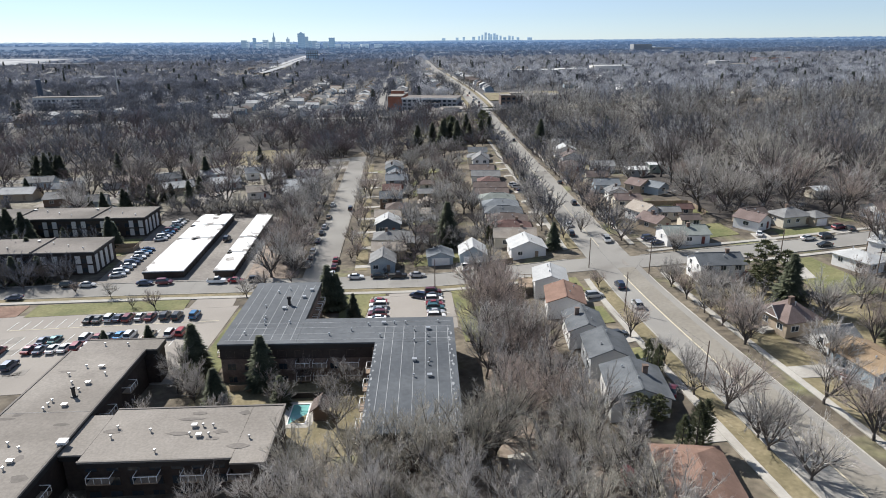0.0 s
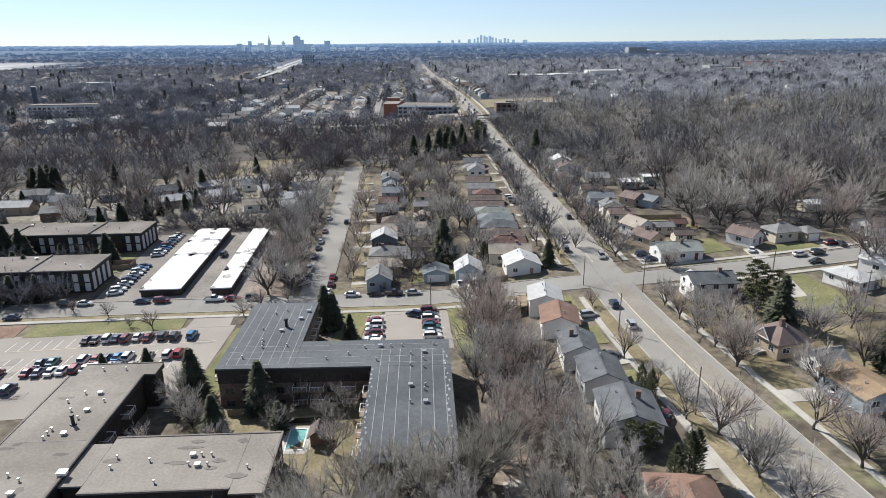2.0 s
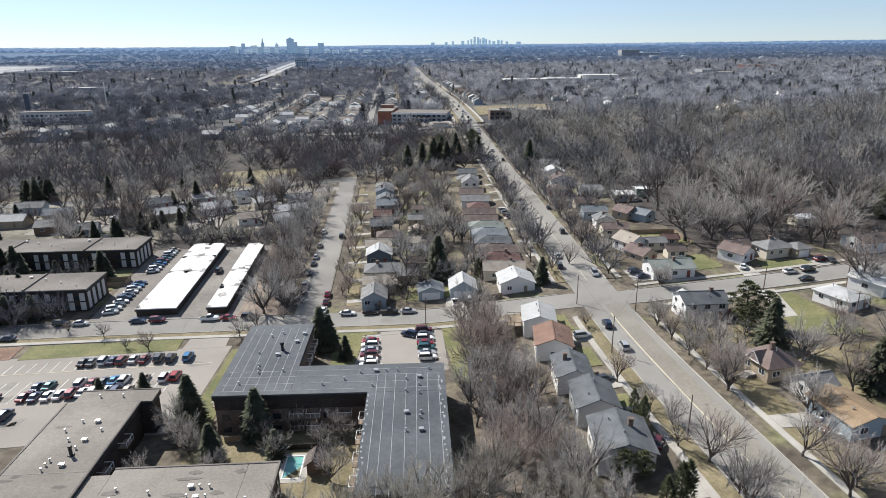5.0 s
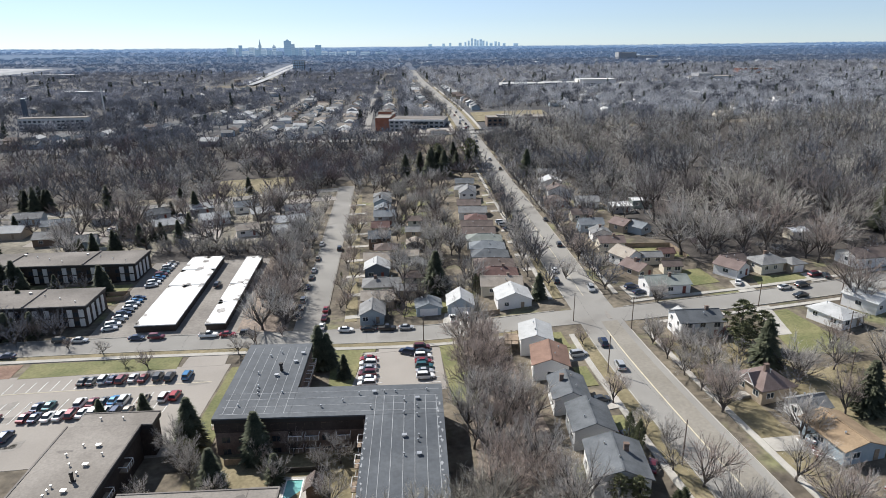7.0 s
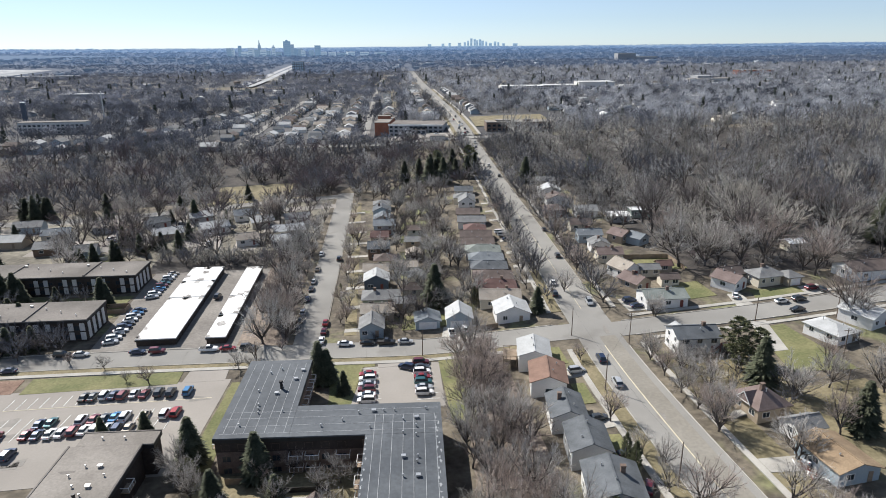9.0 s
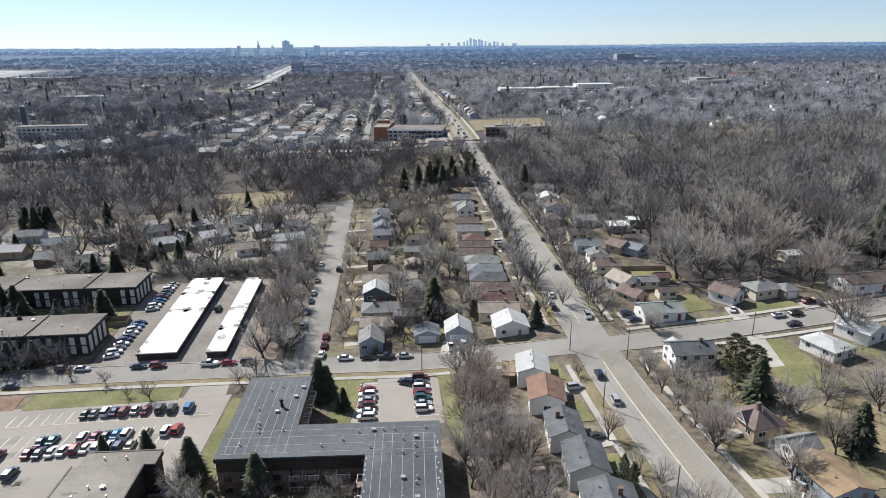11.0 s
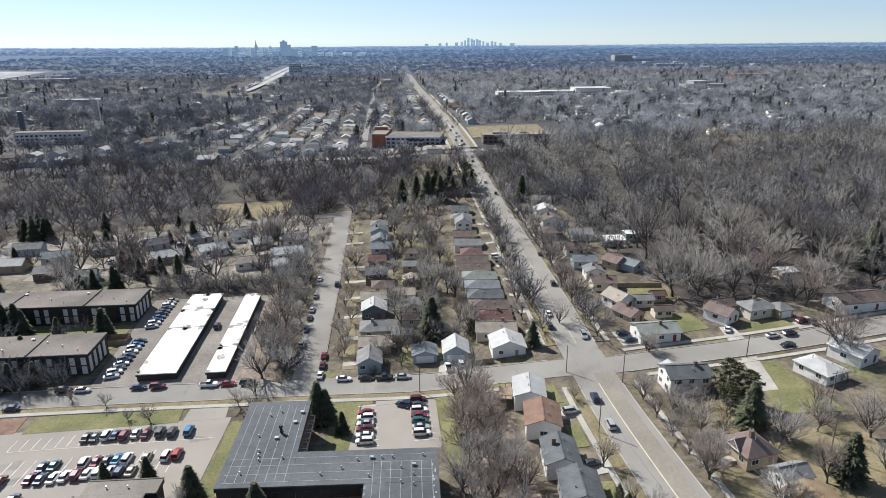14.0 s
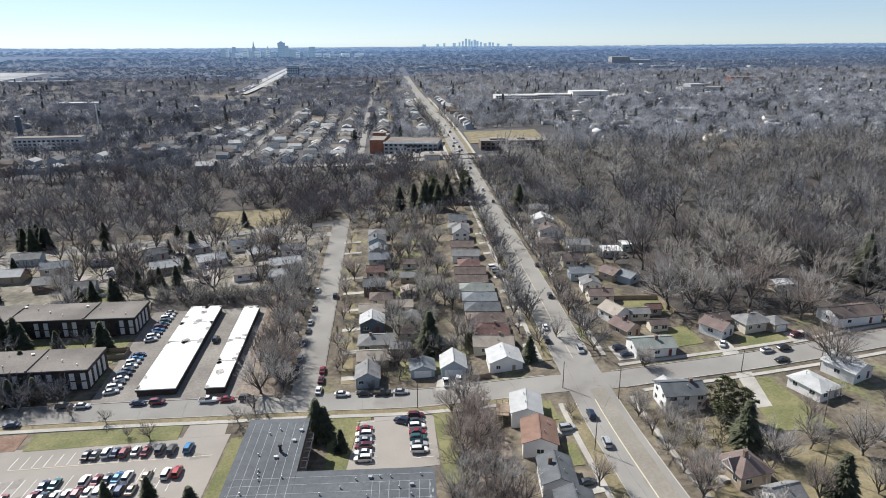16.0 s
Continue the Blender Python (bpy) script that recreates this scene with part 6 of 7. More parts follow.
fill("mid", [(165, 185), (340, 170), (430, 470), (185, 240)], 140, (14, 22), ("grey", "straw", "grey", "brown"), 11.5)
fill("mid", [(140, 120), (330, 100), (340, 170), (165, 178)], 80, (9, 13), ("grey", "brown"), 5.5)
fill("mid", [(-280, 325), (-12, 322), (52, 480), (-340, 490)], 330, (10, 17), ("brown", "red", "brown", "grey"), 8.0)
fill("mid", [(86, 335), (108, 330), (112, 468), (92, 470)], 70, (7, 13), ("brown", "grey"), 3.8)
fill("mid", [(-8, 330), (62, 330), (76, 470), (20, 480)], 90, (9, 13), ("brown", "red", "grey"), 4.6)
fill("mid", [(-66, 345), (-14, 345), (-10, 400), (-66, 400)], 34, (9, 14), ("red", "red", "brown"), 5.0)
fill("grove", [(-190, 250), (-26, 250), (-20, 325), (-200, 322)], 20, (13, 19), ("brown",), 12.0)
fill("mid", [(-230, 236), (-22, 252), (-20, 325), (-260, 325)], 32, (8, 14), ("brown", "red"), 8.0)
fill("grove", [(-2, 165), (34, 165), (42, 335), (12, 335)], 48, (7, 13), ("brown", "grey", "grey"), 5)
fill("mid", [(-2, 165), (34, 165), (42, 335), (12, 335)], 40, (2.5, 6), ("brown", "red"), 3)
fill("mid", [(78, 236), (112, 232), (112, 335), (88, 345)], 45, (7, 12), ("brown", "grey"), 4)
fill("mid", [(70, 60), (125, 55), (130, 130), (92, 112)], 14, (6, 9), ("grey", "brown"), 6)
fill("mid", [(72, 108), (92, 104), (92, 131), (72, 140)], 12, (4, 7), ("grey", "brown"), 3)
fill("mid", [(-200, 165), (-82, 172), (-80, 179), (-200, 182)], 22, (6, 10), ("brown",), 4)
fill("mid", [(68, 485), (90, 485), (112, 900), (84, 900)], 60, (8, 12), ("brown", "grey"), 6)
fill("mid", [(104, 500), (220, 480), (250, 800), (125, 820)], 110, (8, 13), ("brown", "grey"), 7)
for k in range(60):
    y = 100 + 6.2 * k
    for off in (-7.6, 7.6):
        ax = float(np.interp(y, [p[1] for p in AVENUE], [p[0] for p in AVENUE])) + off
        if y > 165 and tr.random() < 0.8:
            one("mid", ax, y + tr.uniform(-2, 2), tr.uniform(7, 11.5), tr.choice(("brown", "brown", "grey")))


# ---- far woods, joined ----
rs = np.random.RandomState(5)


def scatter(name, base_v, base_f, places, mat, label, category="trees"):
    """Many copies of one small shape joined into a single mesh. places: x, y, z, turn, scale, height."""
    n, k = len(places), len(base_v)
    c, s = np.cos(places[:, 3]), np.sin(places[:, 3])
    bx, by, bz = base_v[:, 0][None], base_v[:, 1][None], base_v[:, 2][None]
    vx = places[:, 0:1] + places[:, 4:5] * (bx * c[:, None] - by * s[:, None])
    vy = places[:, 1:2] + places[:, 4:5] * (bx * s[:, None] + by * c[:, None])
    vz = places[:, 2:3] + places[:, 5:6] * bz
    f = (np.array(base_f)[None] + (np.arange(n) * k)[:, None, None]).reshape(-1)
    ob = new(name, raw_mesh(name, np.stack([vx, vy, vz], -1).reshape(-1, 3), f, np.full(len(f) // 3, 3), mat))
    ob.data.attributes.new("tone", "FLOAT", "POINT").data.foreach_set("value", np.repeat(rs.rand(n), k).astype(np.float32))
    return tagged(ob, label, category, kind="stuff")


def tuft(seed, n, wide):
    """A unit crown, one high and about 0.9 across: twig sprays over an uneven dome, and a trunk."""
    r = random.Random(seed)
    v, f = [], []
    for k in range(n):
        ang, c = r.uniform(0, 6.28), r.uniform(-0.55, 1)
        sn = math.sqrt(1 - c * c)
        way = Vector((sn * math.cos(ang), sn * math.sin(ang), c))
        lobe = (0.88 + 0.5 * noise.noise(way * 1.6 + Vector((seed * 3.1, 0, 0)))) * r.uniform(0.8, 1.05)
        o = Vector((way.x * 0.46 * lobe, way.y * 0.46 * lobe, 0.56 + 0.40 * c * lobe))
        d = (way * 0.7 + Vector((r.gauss(0, 0.35), r.gauss(0, 0.35), r.gauss(0.45, 0.35)))).normalized()
        s = d.cross(Vector((r.uniform(-1, 1), r.uniform(-1, 1), r.uniform(-1, 1)))).normalized() * wide * r.uniform(0.7, 1.3)
        v += [o - d * 0.17 - s, o - d * 0.17 + s, o + d * 0.07]
        f.append((3 * k, 3 * k + 1, 3 * k + 2))
    m = len(v)
    v += [Vector((-0.03, 0, -0.05)), Vector((0.03, 0, -0.05)), Vector((0, 0, 0.6)), Vector((0, -0.03, -0.05)), Vector((0, 0.03, -0.05)), Vector((0, 0, 0.6))]
    f += [(m, m + 1, m + 2), (m + 3, m + 4, m + 5)]
    return np.array([tuple(p) for p in v]), f


def cone(seed, n):
    r = random.Random(seed)
    v, f = [], []
    for k in range(n):
        t = r.random()
        ang = r.uniform(0, 6.28)
        o = Vector((math.cos(ang), math.sin(ang), 0))
        sd = Vector((-o.y, o.x, 0))
        rad = 0.24 * (1 - t)
        c = o * rad * 0.5 + Vector((0, 0, 0.05 + 0.9 * t))
        v += [c - sd * 0.09 + Vector((0, 0, 0.12)), c + sd * 0.09 + Vector((0, 0, 0.12)), o * (rad + 0.04) + Vector((0, 0, 0.02 + 0.9 * t))]
        f.append((3 * k, 3 * k + 1, 3 * k + 2))
    return np.array([tuple(p) for p in v]), f


HALF = math.tan(radians(41))


def wedge(lo, hi, count, bias=1.0):
    """Random places in the wide wedge ahead, between two distances, clear of streets and buildings."""
    d = lo + (hi - lo) * rs.rand(count) ** bias
    x = (rs.rand(count) * 2 - 1) * d * HALF - d * 0.08 + 0.13 * d
    pts = np.stack([x, d], 1)
    ok = np.ones(count, bool)
    for line, r in KEEP_OFF:
        if line[:, 1].max() < lo - 60:
            continue
        for p in line if len(line) < 400 else line[::2]:
            ok &= (pts[:, 0] - p[0]) ** 2 + (pts[:, 1] - p[1]) ** 2 > (r + 3.5) ** 2
    return pts[ok]


def woods(name, pts, hlo, hhi, shape, mat, label, fat=1.0):
    n = len(pts)
    h = hlo + (hhi - hlo) * rs.rand(n)
    pl = np.stack([pts[:, 0], pts[:, 1], gz(pts[:, 0], pts[:, 1]), rs.rand(n) * 6.28, h * fat * (0.8 + 0.4 * rs.rand(n)), h], 1)
    return scatter(name, shape[0], shape[1], pl, mat, label)


def flat(pair, height):
    """A tree's two meshes as one unit-high shape of triangles."""
    v, f = [], []
    for m in pair:
        n = len(v)
        v += [tuple(p) for p in m.v]
        for q in m.f:
            for k in range(1, len(q) - 1):
                f.append((q[0] + n, q[k] + n, q[k + 1] + n))
    return np.array(v) / height, f


# Brown and red have base colours shifted blue to imitate haze.
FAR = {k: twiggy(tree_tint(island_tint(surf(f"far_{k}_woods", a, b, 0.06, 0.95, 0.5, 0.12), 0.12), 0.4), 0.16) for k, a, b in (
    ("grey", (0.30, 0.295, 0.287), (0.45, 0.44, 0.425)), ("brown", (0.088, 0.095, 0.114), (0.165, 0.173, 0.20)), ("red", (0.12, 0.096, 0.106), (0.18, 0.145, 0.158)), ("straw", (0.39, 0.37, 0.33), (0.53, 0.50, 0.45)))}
GROVE = {k: twiggy(tree_tint(island_tint(surf(f"grove_{k}_twigs", a, b, 0.11, 0.95, 1.5, 0.15), 0.15), 0.22), 0.2) for k, a, b in (("grey", (0.31, 0.298, 0.282), (0.51, 0.492, 0.465)), ("brown", (0.125, 0.110, 0.107), (0.235, 0.21, 0.20)), ("straw", (0.36, 0.335, 0.295), (0.55, 0.515, 0.46)))}
M_FARGREEN = island_tint(surf("far_conifers", (0.045, 0.056, 0.046), (0.09, 0.10, 0.082), 0.02, 0.95, 0.2, 0.2), 0.4)
for i, (c, at) in enumerate(MID_AT.items()):
    for j in range(2):
        here = np.array(at[j::2])
        pair = broom(70 + 5 * i + j, 11.5, (6, 5), 860, 0.032, 1.0 + 0.35 * j, 0.14, 0.85, 0.8)
        n = len(here)
        pl = np.stack([here[:, 0], here[:, 1], gz(here[:, 0], here[:, 1]), rs.rand(n) * 6.28, here[:, 2] * (0.75 + 0.5 * rs.rand(n)), here[:, 2]], 1)
        words = WORDS[c].replace(" with a fine twiggy crown", "") + "s"
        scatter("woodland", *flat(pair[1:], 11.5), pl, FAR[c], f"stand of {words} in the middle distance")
        scatter("woodland", *flat(pair[:1], 11.5), pl, M_BARK, f"dark trunks of a stand of {words}")

for i, (c, at) in enumerate(GROVE_AT.items()):
    for j in range(2):
        here = np.array(at[j::2])
        pair = broom(31 + 7 * j + len(c), 11.5, (5, 5, 4), 1700, 0.024, 0.85 + 0.35 * j, 0.18, 1.5, 0.8)
        n = len(here)
        pl = np.stack([here[:, 0], here[:, 1], gz(here[:, 0], here[:, 1]), rs.rand(n) * 6.28, here[:, 2] * (0.8 + 0.35 * rs.rand(n)), here[:, 2]], 1)
        words = WORDS[c].replace(" with a fine twiggy crown", "") + "s"
        scatter("woodland", *flat(pair[1:], 11.5), pl, GROVE[c], f"twiggy crowns of a grove of {words}")
        scatter("woodland", *flat(pair[:1], 11.5), pl, M_BARK, f"dark limbs of a grove of {words}")

# far houses, each its own thing, standing in loose rows
far_kinds, far_shapes = [], []
far_more = [[] for _ in range(7)]
for i, (ro, wa, w, d) in enumerate((("grey", "white", 11, 8), ("tan", "cream", 12, 8), ("slate", "white", 10, 8), ("pale", "grey", 12, 9), ("brown", "tan", 11, 8), ("grey", "blue", 10, 8), ("pale", "white", 13, 9))):
    ob = thing("house", pose(0, 0, -500), f"far {WALL_WORDS[wa]} house with a {ROOF_WORDS[ro]} gabled roof", "house", "far houses")
    part("wall", wall_mesh(w, d, 3.2, 2.0, "gable", "x"), WALLS[wa], ob)
    part("roof", roof_mesh(w, d, 3.2, 2.0, 0.4, "gable", "x"), ROOFS[ro], ob)
    far_kinds.append([ob, 0])
    far_shapes.append((wall_mesh(w, d, 3.2, 2.0, "gable", "x"), WALLS[wa], roof_mesh(w, d, 3.2, 2.0, 0.4, "gable", "x"), ROOFS[ro], f"{WALL_WORDS[wa]} houses with {ROOF_WORDS[ro]} roofs"))
taken = []


def far_row(line, offs, gap, lo, hi):
    """Houses along both sides of a far street."""
    pts = dense(line, gap)
    for off in offs:
        for p, q in zip(shifted(pts, off), shifted(pts, off * 1.02)):
            x, y = p[0] + tr.uniform(-2, 2), p[1] + tr.uniform(-2, 2)
            if lo < y < hi and len(taken) < 195 and tr.random() < 0.9 and all((x - a) ** 2 + (y - b) ** 2 > 11 ** 2 for a, b in taken) and is_free(x, y, 4.0):
                taken.append((x, y))
                plant(far_kinds[tr.randrange(7)], x, y, tr.uniform(0.85, 1.1), tr.choice((-6, 84, 84)) + tr.uniform(-4, 4), 0.2)


far_row([(-92, 500), (-90, 543), (-86, 640), (-80, 760), (-70, 900)], (-17, 17), 14, 500, 860)
far_row([(4, 497), (16, 760), (28, 1006)], (-18, 18), 15, 500, 900)
far_row([(-300, 505), (-200, 540), (-150, 620), (-90, 860)], (-16, 16), 15, 500, 800)
far_row([(-46, 505), (-40, 640), (-30, 800)], (-9, 9), 14, 500, 800)
far_row(AVENUE, (-22, 22), 17, 600, 1100)
far_row([(180, 520), (200, 760), (230, 900)], (-16, 16), 18, 500, 900)
far_row([(290, 520), (330, 760), (380, 980)], (-16, 16), 18, 500, 980)
far_row([(430, 520), (480, 760), (540, 980)], (-16, 16), 19, 500, 980)
for x, y in wedge(490, 1300, 700, 0.8):
    if any((x - a) ** 2 + (y - b) ** 2 < 22 ** 2 for a, b in taken) or len(taken) > 300:
        continue
    taken.append((x, y))
    far_more[tr.randrange(7)].append((x, y, tr.uniform(0.9, 1.2)))
for x, y in wedge(500, 1000, 900, 0.9):
    if x < 190 or any((x - a) ** 2 + (y - b) ** 2 < 20 ** 2 for a, b in taken) or len(taken) > 390:
        continue
    taken.append((x, y))
    far_more[(0, 2, 3, 6, 5)[tr.randrange(5)]].append((x, y, tr.uniform(0.9, 1.15)))
for spots, (wm, wmat, rm, rmat, words) in zip(far_more, far_shapes):
    here = np.array(spots)
    n = len(here)
    turn = np.where(rs.rand(n) < 0.5, -0.1, 1.47) + rs.rand(n) * 0.12
    pl = np.stack([here[:, 0], here[:, 1], gz(here[:, 0], here[:, 1]) + 0.2, turn, here[:, 2], here[:, 2]], 1)
    scatter("distant_houses", *flat((wm,), 1.0), pl, wmat, f"walls of scattered distant {words}", "houses")
    scatter("distant_houses", *flat((rm,), 1.0), pl, rmat, f"gabled roofs of scattered distant {words}", "houses")
for y in range(500, 900, 12):
    KEEP_OFF.append((np.array([(-92 + 0.055 * (y - 500), y), (4 + 0.047 * (y - 500), y)]), 1.0))
for x in range(-1250, -690, 40):
    for y in range(1480, 1900, 40):
        KEEP_OFF.append((np.array([(x, y)]), 30.0))
for p in taken:
    KEEP_OFF.append((np.array([p, (p[0], p[1] - 8), (p[0], p[1] - 15)]), 6.0))

for y in range(1040, 2100, 18):
    KEEP_OFF.append((np.array([(-215 + 0.02 * (y - 1200), y), (-170 - 0.01 * (y - 1200), y)]), 13.0))
# Twig colours cooled towards blue, painting haze over the distant woods.
M_HAZEGREY = twiggy(tree_tint(island_tint(surf("far_hazed_grey_woods", (0.29, 0.297, 0.316), (0.45, 0.458, 0.48), 0.025, 0.95, 0.2, 0.2), 0.1), 0.3))
M_HAZEBROWN = twiggy(tree_tint(island_tint(surf("far_hazed_brown_woods", (0.115, 0.125, 0.152), (0.20, 0.212, 0.25), 0.025, 0.95, 0.2, 0.2), 0.1), 0.3))
def sides(pts, share):
    """Splits places into those with mostly dark-barked woods in the west, and the paler rest."""
    dark = rs.rand(len(pts)) < np.where(pts[:, 0] < 0.07 * pts[:, 1], share, 0.24)
    return pts[dark], pts[~dark]


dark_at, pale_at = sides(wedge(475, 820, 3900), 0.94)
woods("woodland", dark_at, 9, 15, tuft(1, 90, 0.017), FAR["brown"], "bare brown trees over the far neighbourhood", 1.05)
woods("woodland", pale_at, 9, 15, tuft(2, 90, 0.017), M_HAZEGREY, "bare grey trees over the far neighbourhood", 1.05)
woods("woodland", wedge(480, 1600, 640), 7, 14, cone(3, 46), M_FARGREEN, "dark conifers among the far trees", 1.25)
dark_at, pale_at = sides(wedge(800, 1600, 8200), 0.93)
woods("woodland", pale_at, 8, 14, tuft(4, 46, 0.028), M_HAZEGREY, "bare grey trees in the distance", 1.15)
woods("woodland", dark_at, 8, 14, tuft(5, 46, 0.028), M_HAZEBROWN, "bare brown trees in the distance", 1.15)


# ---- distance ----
def haze_mix(name, a, b, scale, haze_glow):
    """Far land in two sunlit tones, plus emission that imitates the haze of miles of air before it."""
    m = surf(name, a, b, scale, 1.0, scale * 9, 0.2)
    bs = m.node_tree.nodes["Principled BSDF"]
    bs.inputs["Emission Color"].default_value = (*haze_glow, 1)
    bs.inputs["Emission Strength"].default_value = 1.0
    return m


# Farther bands get darker base colours and stronger blue emission, imitating haze.
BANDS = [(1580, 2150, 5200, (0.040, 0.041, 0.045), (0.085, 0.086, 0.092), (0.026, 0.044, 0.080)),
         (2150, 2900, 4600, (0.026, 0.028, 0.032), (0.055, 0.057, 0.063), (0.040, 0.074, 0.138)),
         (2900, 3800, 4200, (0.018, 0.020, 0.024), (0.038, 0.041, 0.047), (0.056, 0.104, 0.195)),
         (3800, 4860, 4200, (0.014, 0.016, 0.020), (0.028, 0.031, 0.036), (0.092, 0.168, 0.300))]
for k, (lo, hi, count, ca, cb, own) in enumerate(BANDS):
    m_land = haze_mix(f"backdrop_land", ca, cb, 0.006, own)
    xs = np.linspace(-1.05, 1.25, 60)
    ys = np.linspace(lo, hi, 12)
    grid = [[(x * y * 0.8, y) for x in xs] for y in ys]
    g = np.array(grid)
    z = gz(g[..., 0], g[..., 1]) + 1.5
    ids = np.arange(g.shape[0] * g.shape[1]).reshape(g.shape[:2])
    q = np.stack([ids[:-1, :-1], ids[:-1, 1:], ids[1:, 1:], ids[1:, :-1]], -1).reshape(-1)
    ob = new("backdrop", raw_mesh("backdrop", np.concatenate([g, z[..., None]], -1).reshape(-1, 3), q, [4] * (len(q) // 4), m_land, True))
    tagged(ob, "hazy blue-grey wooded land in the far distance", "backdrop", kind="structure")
    m_wood = island_tint(haze_mix(f"backdrop_woods", tuple(c * 1.1 for c in ca), tuple(c * 1.5 for c in cb), 0.004, own), 0.3)
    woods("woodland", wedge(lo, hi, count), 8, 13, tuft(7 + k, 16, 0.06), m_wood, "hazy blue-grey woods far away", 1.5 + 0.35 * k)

BOX = (np.array([(x, y, z) for z in (0, 1) for x, y in ((-0.5, -0.4), (0.5, -0.4), (0.5, 0.4), (-0.5, 0.4))]), [(0, 1, 5), (0, 5, 4), (1, 2, 6), (1, 6, 5), (2, 3, 7), (2, 7, 6), (3, 0, 4), (3, 4, 7), (4, 5, 6), (4, 6, 7)])
# own: bluish emission that imitates haze over the pale houses.
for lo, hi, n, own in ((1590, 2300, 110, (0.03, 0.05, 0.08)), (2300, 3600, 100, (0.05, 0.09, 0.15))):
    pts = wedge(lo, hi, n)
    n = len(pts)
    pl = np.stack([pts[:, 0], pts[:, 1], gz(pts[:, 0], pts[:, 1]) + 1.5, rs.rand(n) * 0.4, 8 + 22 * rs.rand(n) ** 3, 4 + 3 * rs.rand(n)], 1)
    scatter("distant_houses", *BOX, pl, tree_tint(haze_mix("hazy_pale_roofs", (0.12, 0.13, 0.14), (0.26, 0.265, 0.27), 0.01, own), 0.45), "pale distant houses and sheds among the woods", "houses")

# hills at the end of sight and a bluff over the river
def ridge(x0, x1, y0, y1, heights, own, label):
    m = Mesh()
    n = 60
    for i in range(n + 1):
        f = i / n
        x, y = x0 + (x1 - x0) * f, y0 + (y1 - y0) * f
        base = float(gz(x, y))
        h = float(np.interp(f, np.linspace(0, 1, len(heights)), heights)) + 2.0 * noise.noise(Vector((x * 0.01, y * 0.01, 0))) + 0.8 * noise.noise(Vector((x * 0.05, y * 0.05, 3)))
        m.v += [(x, y - 260, base - 6), (x, y, base + h), (x, y + 60, base - 6)]
    for i in range(n):
        a, b = 3 * i, 3 * i + 3
        m.f += [(a, b, b + 1, a + 1), (a + 1, b + 1, b + 2, a + 2)]
    # Blue emission on the slope stands in for haze.
    ob = part("backdrop", m, haze_mix("backdrop_hill", (0.02, 0.025, 0.034), (0.04, 0.046, 0.056), 0.004, own))
    return tagged(ob, label, "backdrop", kind="structure")


def skyline_hills():
    """Low hills all along the end of sight, on an arc about the place."""
    m = Mesh()
    n = 150
    for i in range(n + 1):
        az = -48 + 100 * i / n
        top = float(np.interp(az, (-48, -28, -18, -7, 7, 31, 52), (44, 46, 50, 53, 57, 55, 57))) + 2.2 * noise.noise(Vector((az * 0.35, 0, 0))) + 1.0 * noise.noise(Vector((az * 1.7, 0, 3)))
        c, k = math.cos(radians(az)), math.sin(radians(az))
        m.v += [(k * 4450, c * 4450, 22), (k * 4800, c * 4800, top), (k * 4870, c * 4870, 20)]
    for i in range(n):
        a, b = 3 * i, 3 * i + 3
        m.f += [(a, b, b + 1, a + 1), (a + 1, b + 1, b + 2, a + 2)]
    # Stronger, paler emission here: the horizon's haze painted on to the hills.
    ob = part("backdrop", m, haze_mix("backdrop_hill", (0.02, 0.025, 0.034), (0.04, 0.046, 0.056), 0.004, (0.135, 0.215, 0.335)))
    return tagged(ob, "wooded hills at the horizon, pale blue with haze", "backdrop", kind="structure")


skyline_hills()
ridge(-2300, -640, 2300, 3150, (8, 20, 23, 19, 13, 7, 0), (0.060, 0.116, 0.205), "wooded bluff over the river, dark blue with haze")


def far_tower(x, y, w, h, col, z=None, deep=None, cap=0.0):
    z = float(gz(x, y)) - 4 if z is None else z
    ob = thing("tower", pose(x, y, z, 0, 0, random.Random(int(x)).uniform(-12, 12)), "distant hazy blue-grey city tower block", "tower", "far city towers")
    deep = deep or w
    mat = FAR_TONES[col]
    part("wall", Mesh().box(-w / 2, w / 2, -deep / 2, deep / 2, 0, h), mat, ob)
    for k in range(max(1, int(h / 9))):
        # The bands glow only with painted haze, not with lit rooms.
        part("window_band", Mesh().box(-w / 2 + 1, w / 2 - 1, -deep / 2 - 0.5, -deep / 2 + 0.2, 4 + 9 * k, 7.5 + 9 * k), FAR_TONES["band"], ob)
    if cap:
        part("roof", Mesh().loft([[(-w * 0.3, -w * 0.3, h), (w * 0.3, -w * 0.3, h), (w * 0.3, w * 0.3, h), (-w * 0.3, w * 0.3, h)], [(-w * 0.06, -w * 0.06, h + cap), (w * 0.06, -w * 0.06, h + cap), (w * 0.06, w * 0.06, h + cap), (-w * 0.06, w * 0.06, h + cap)]]), mat, ob)
    return ob


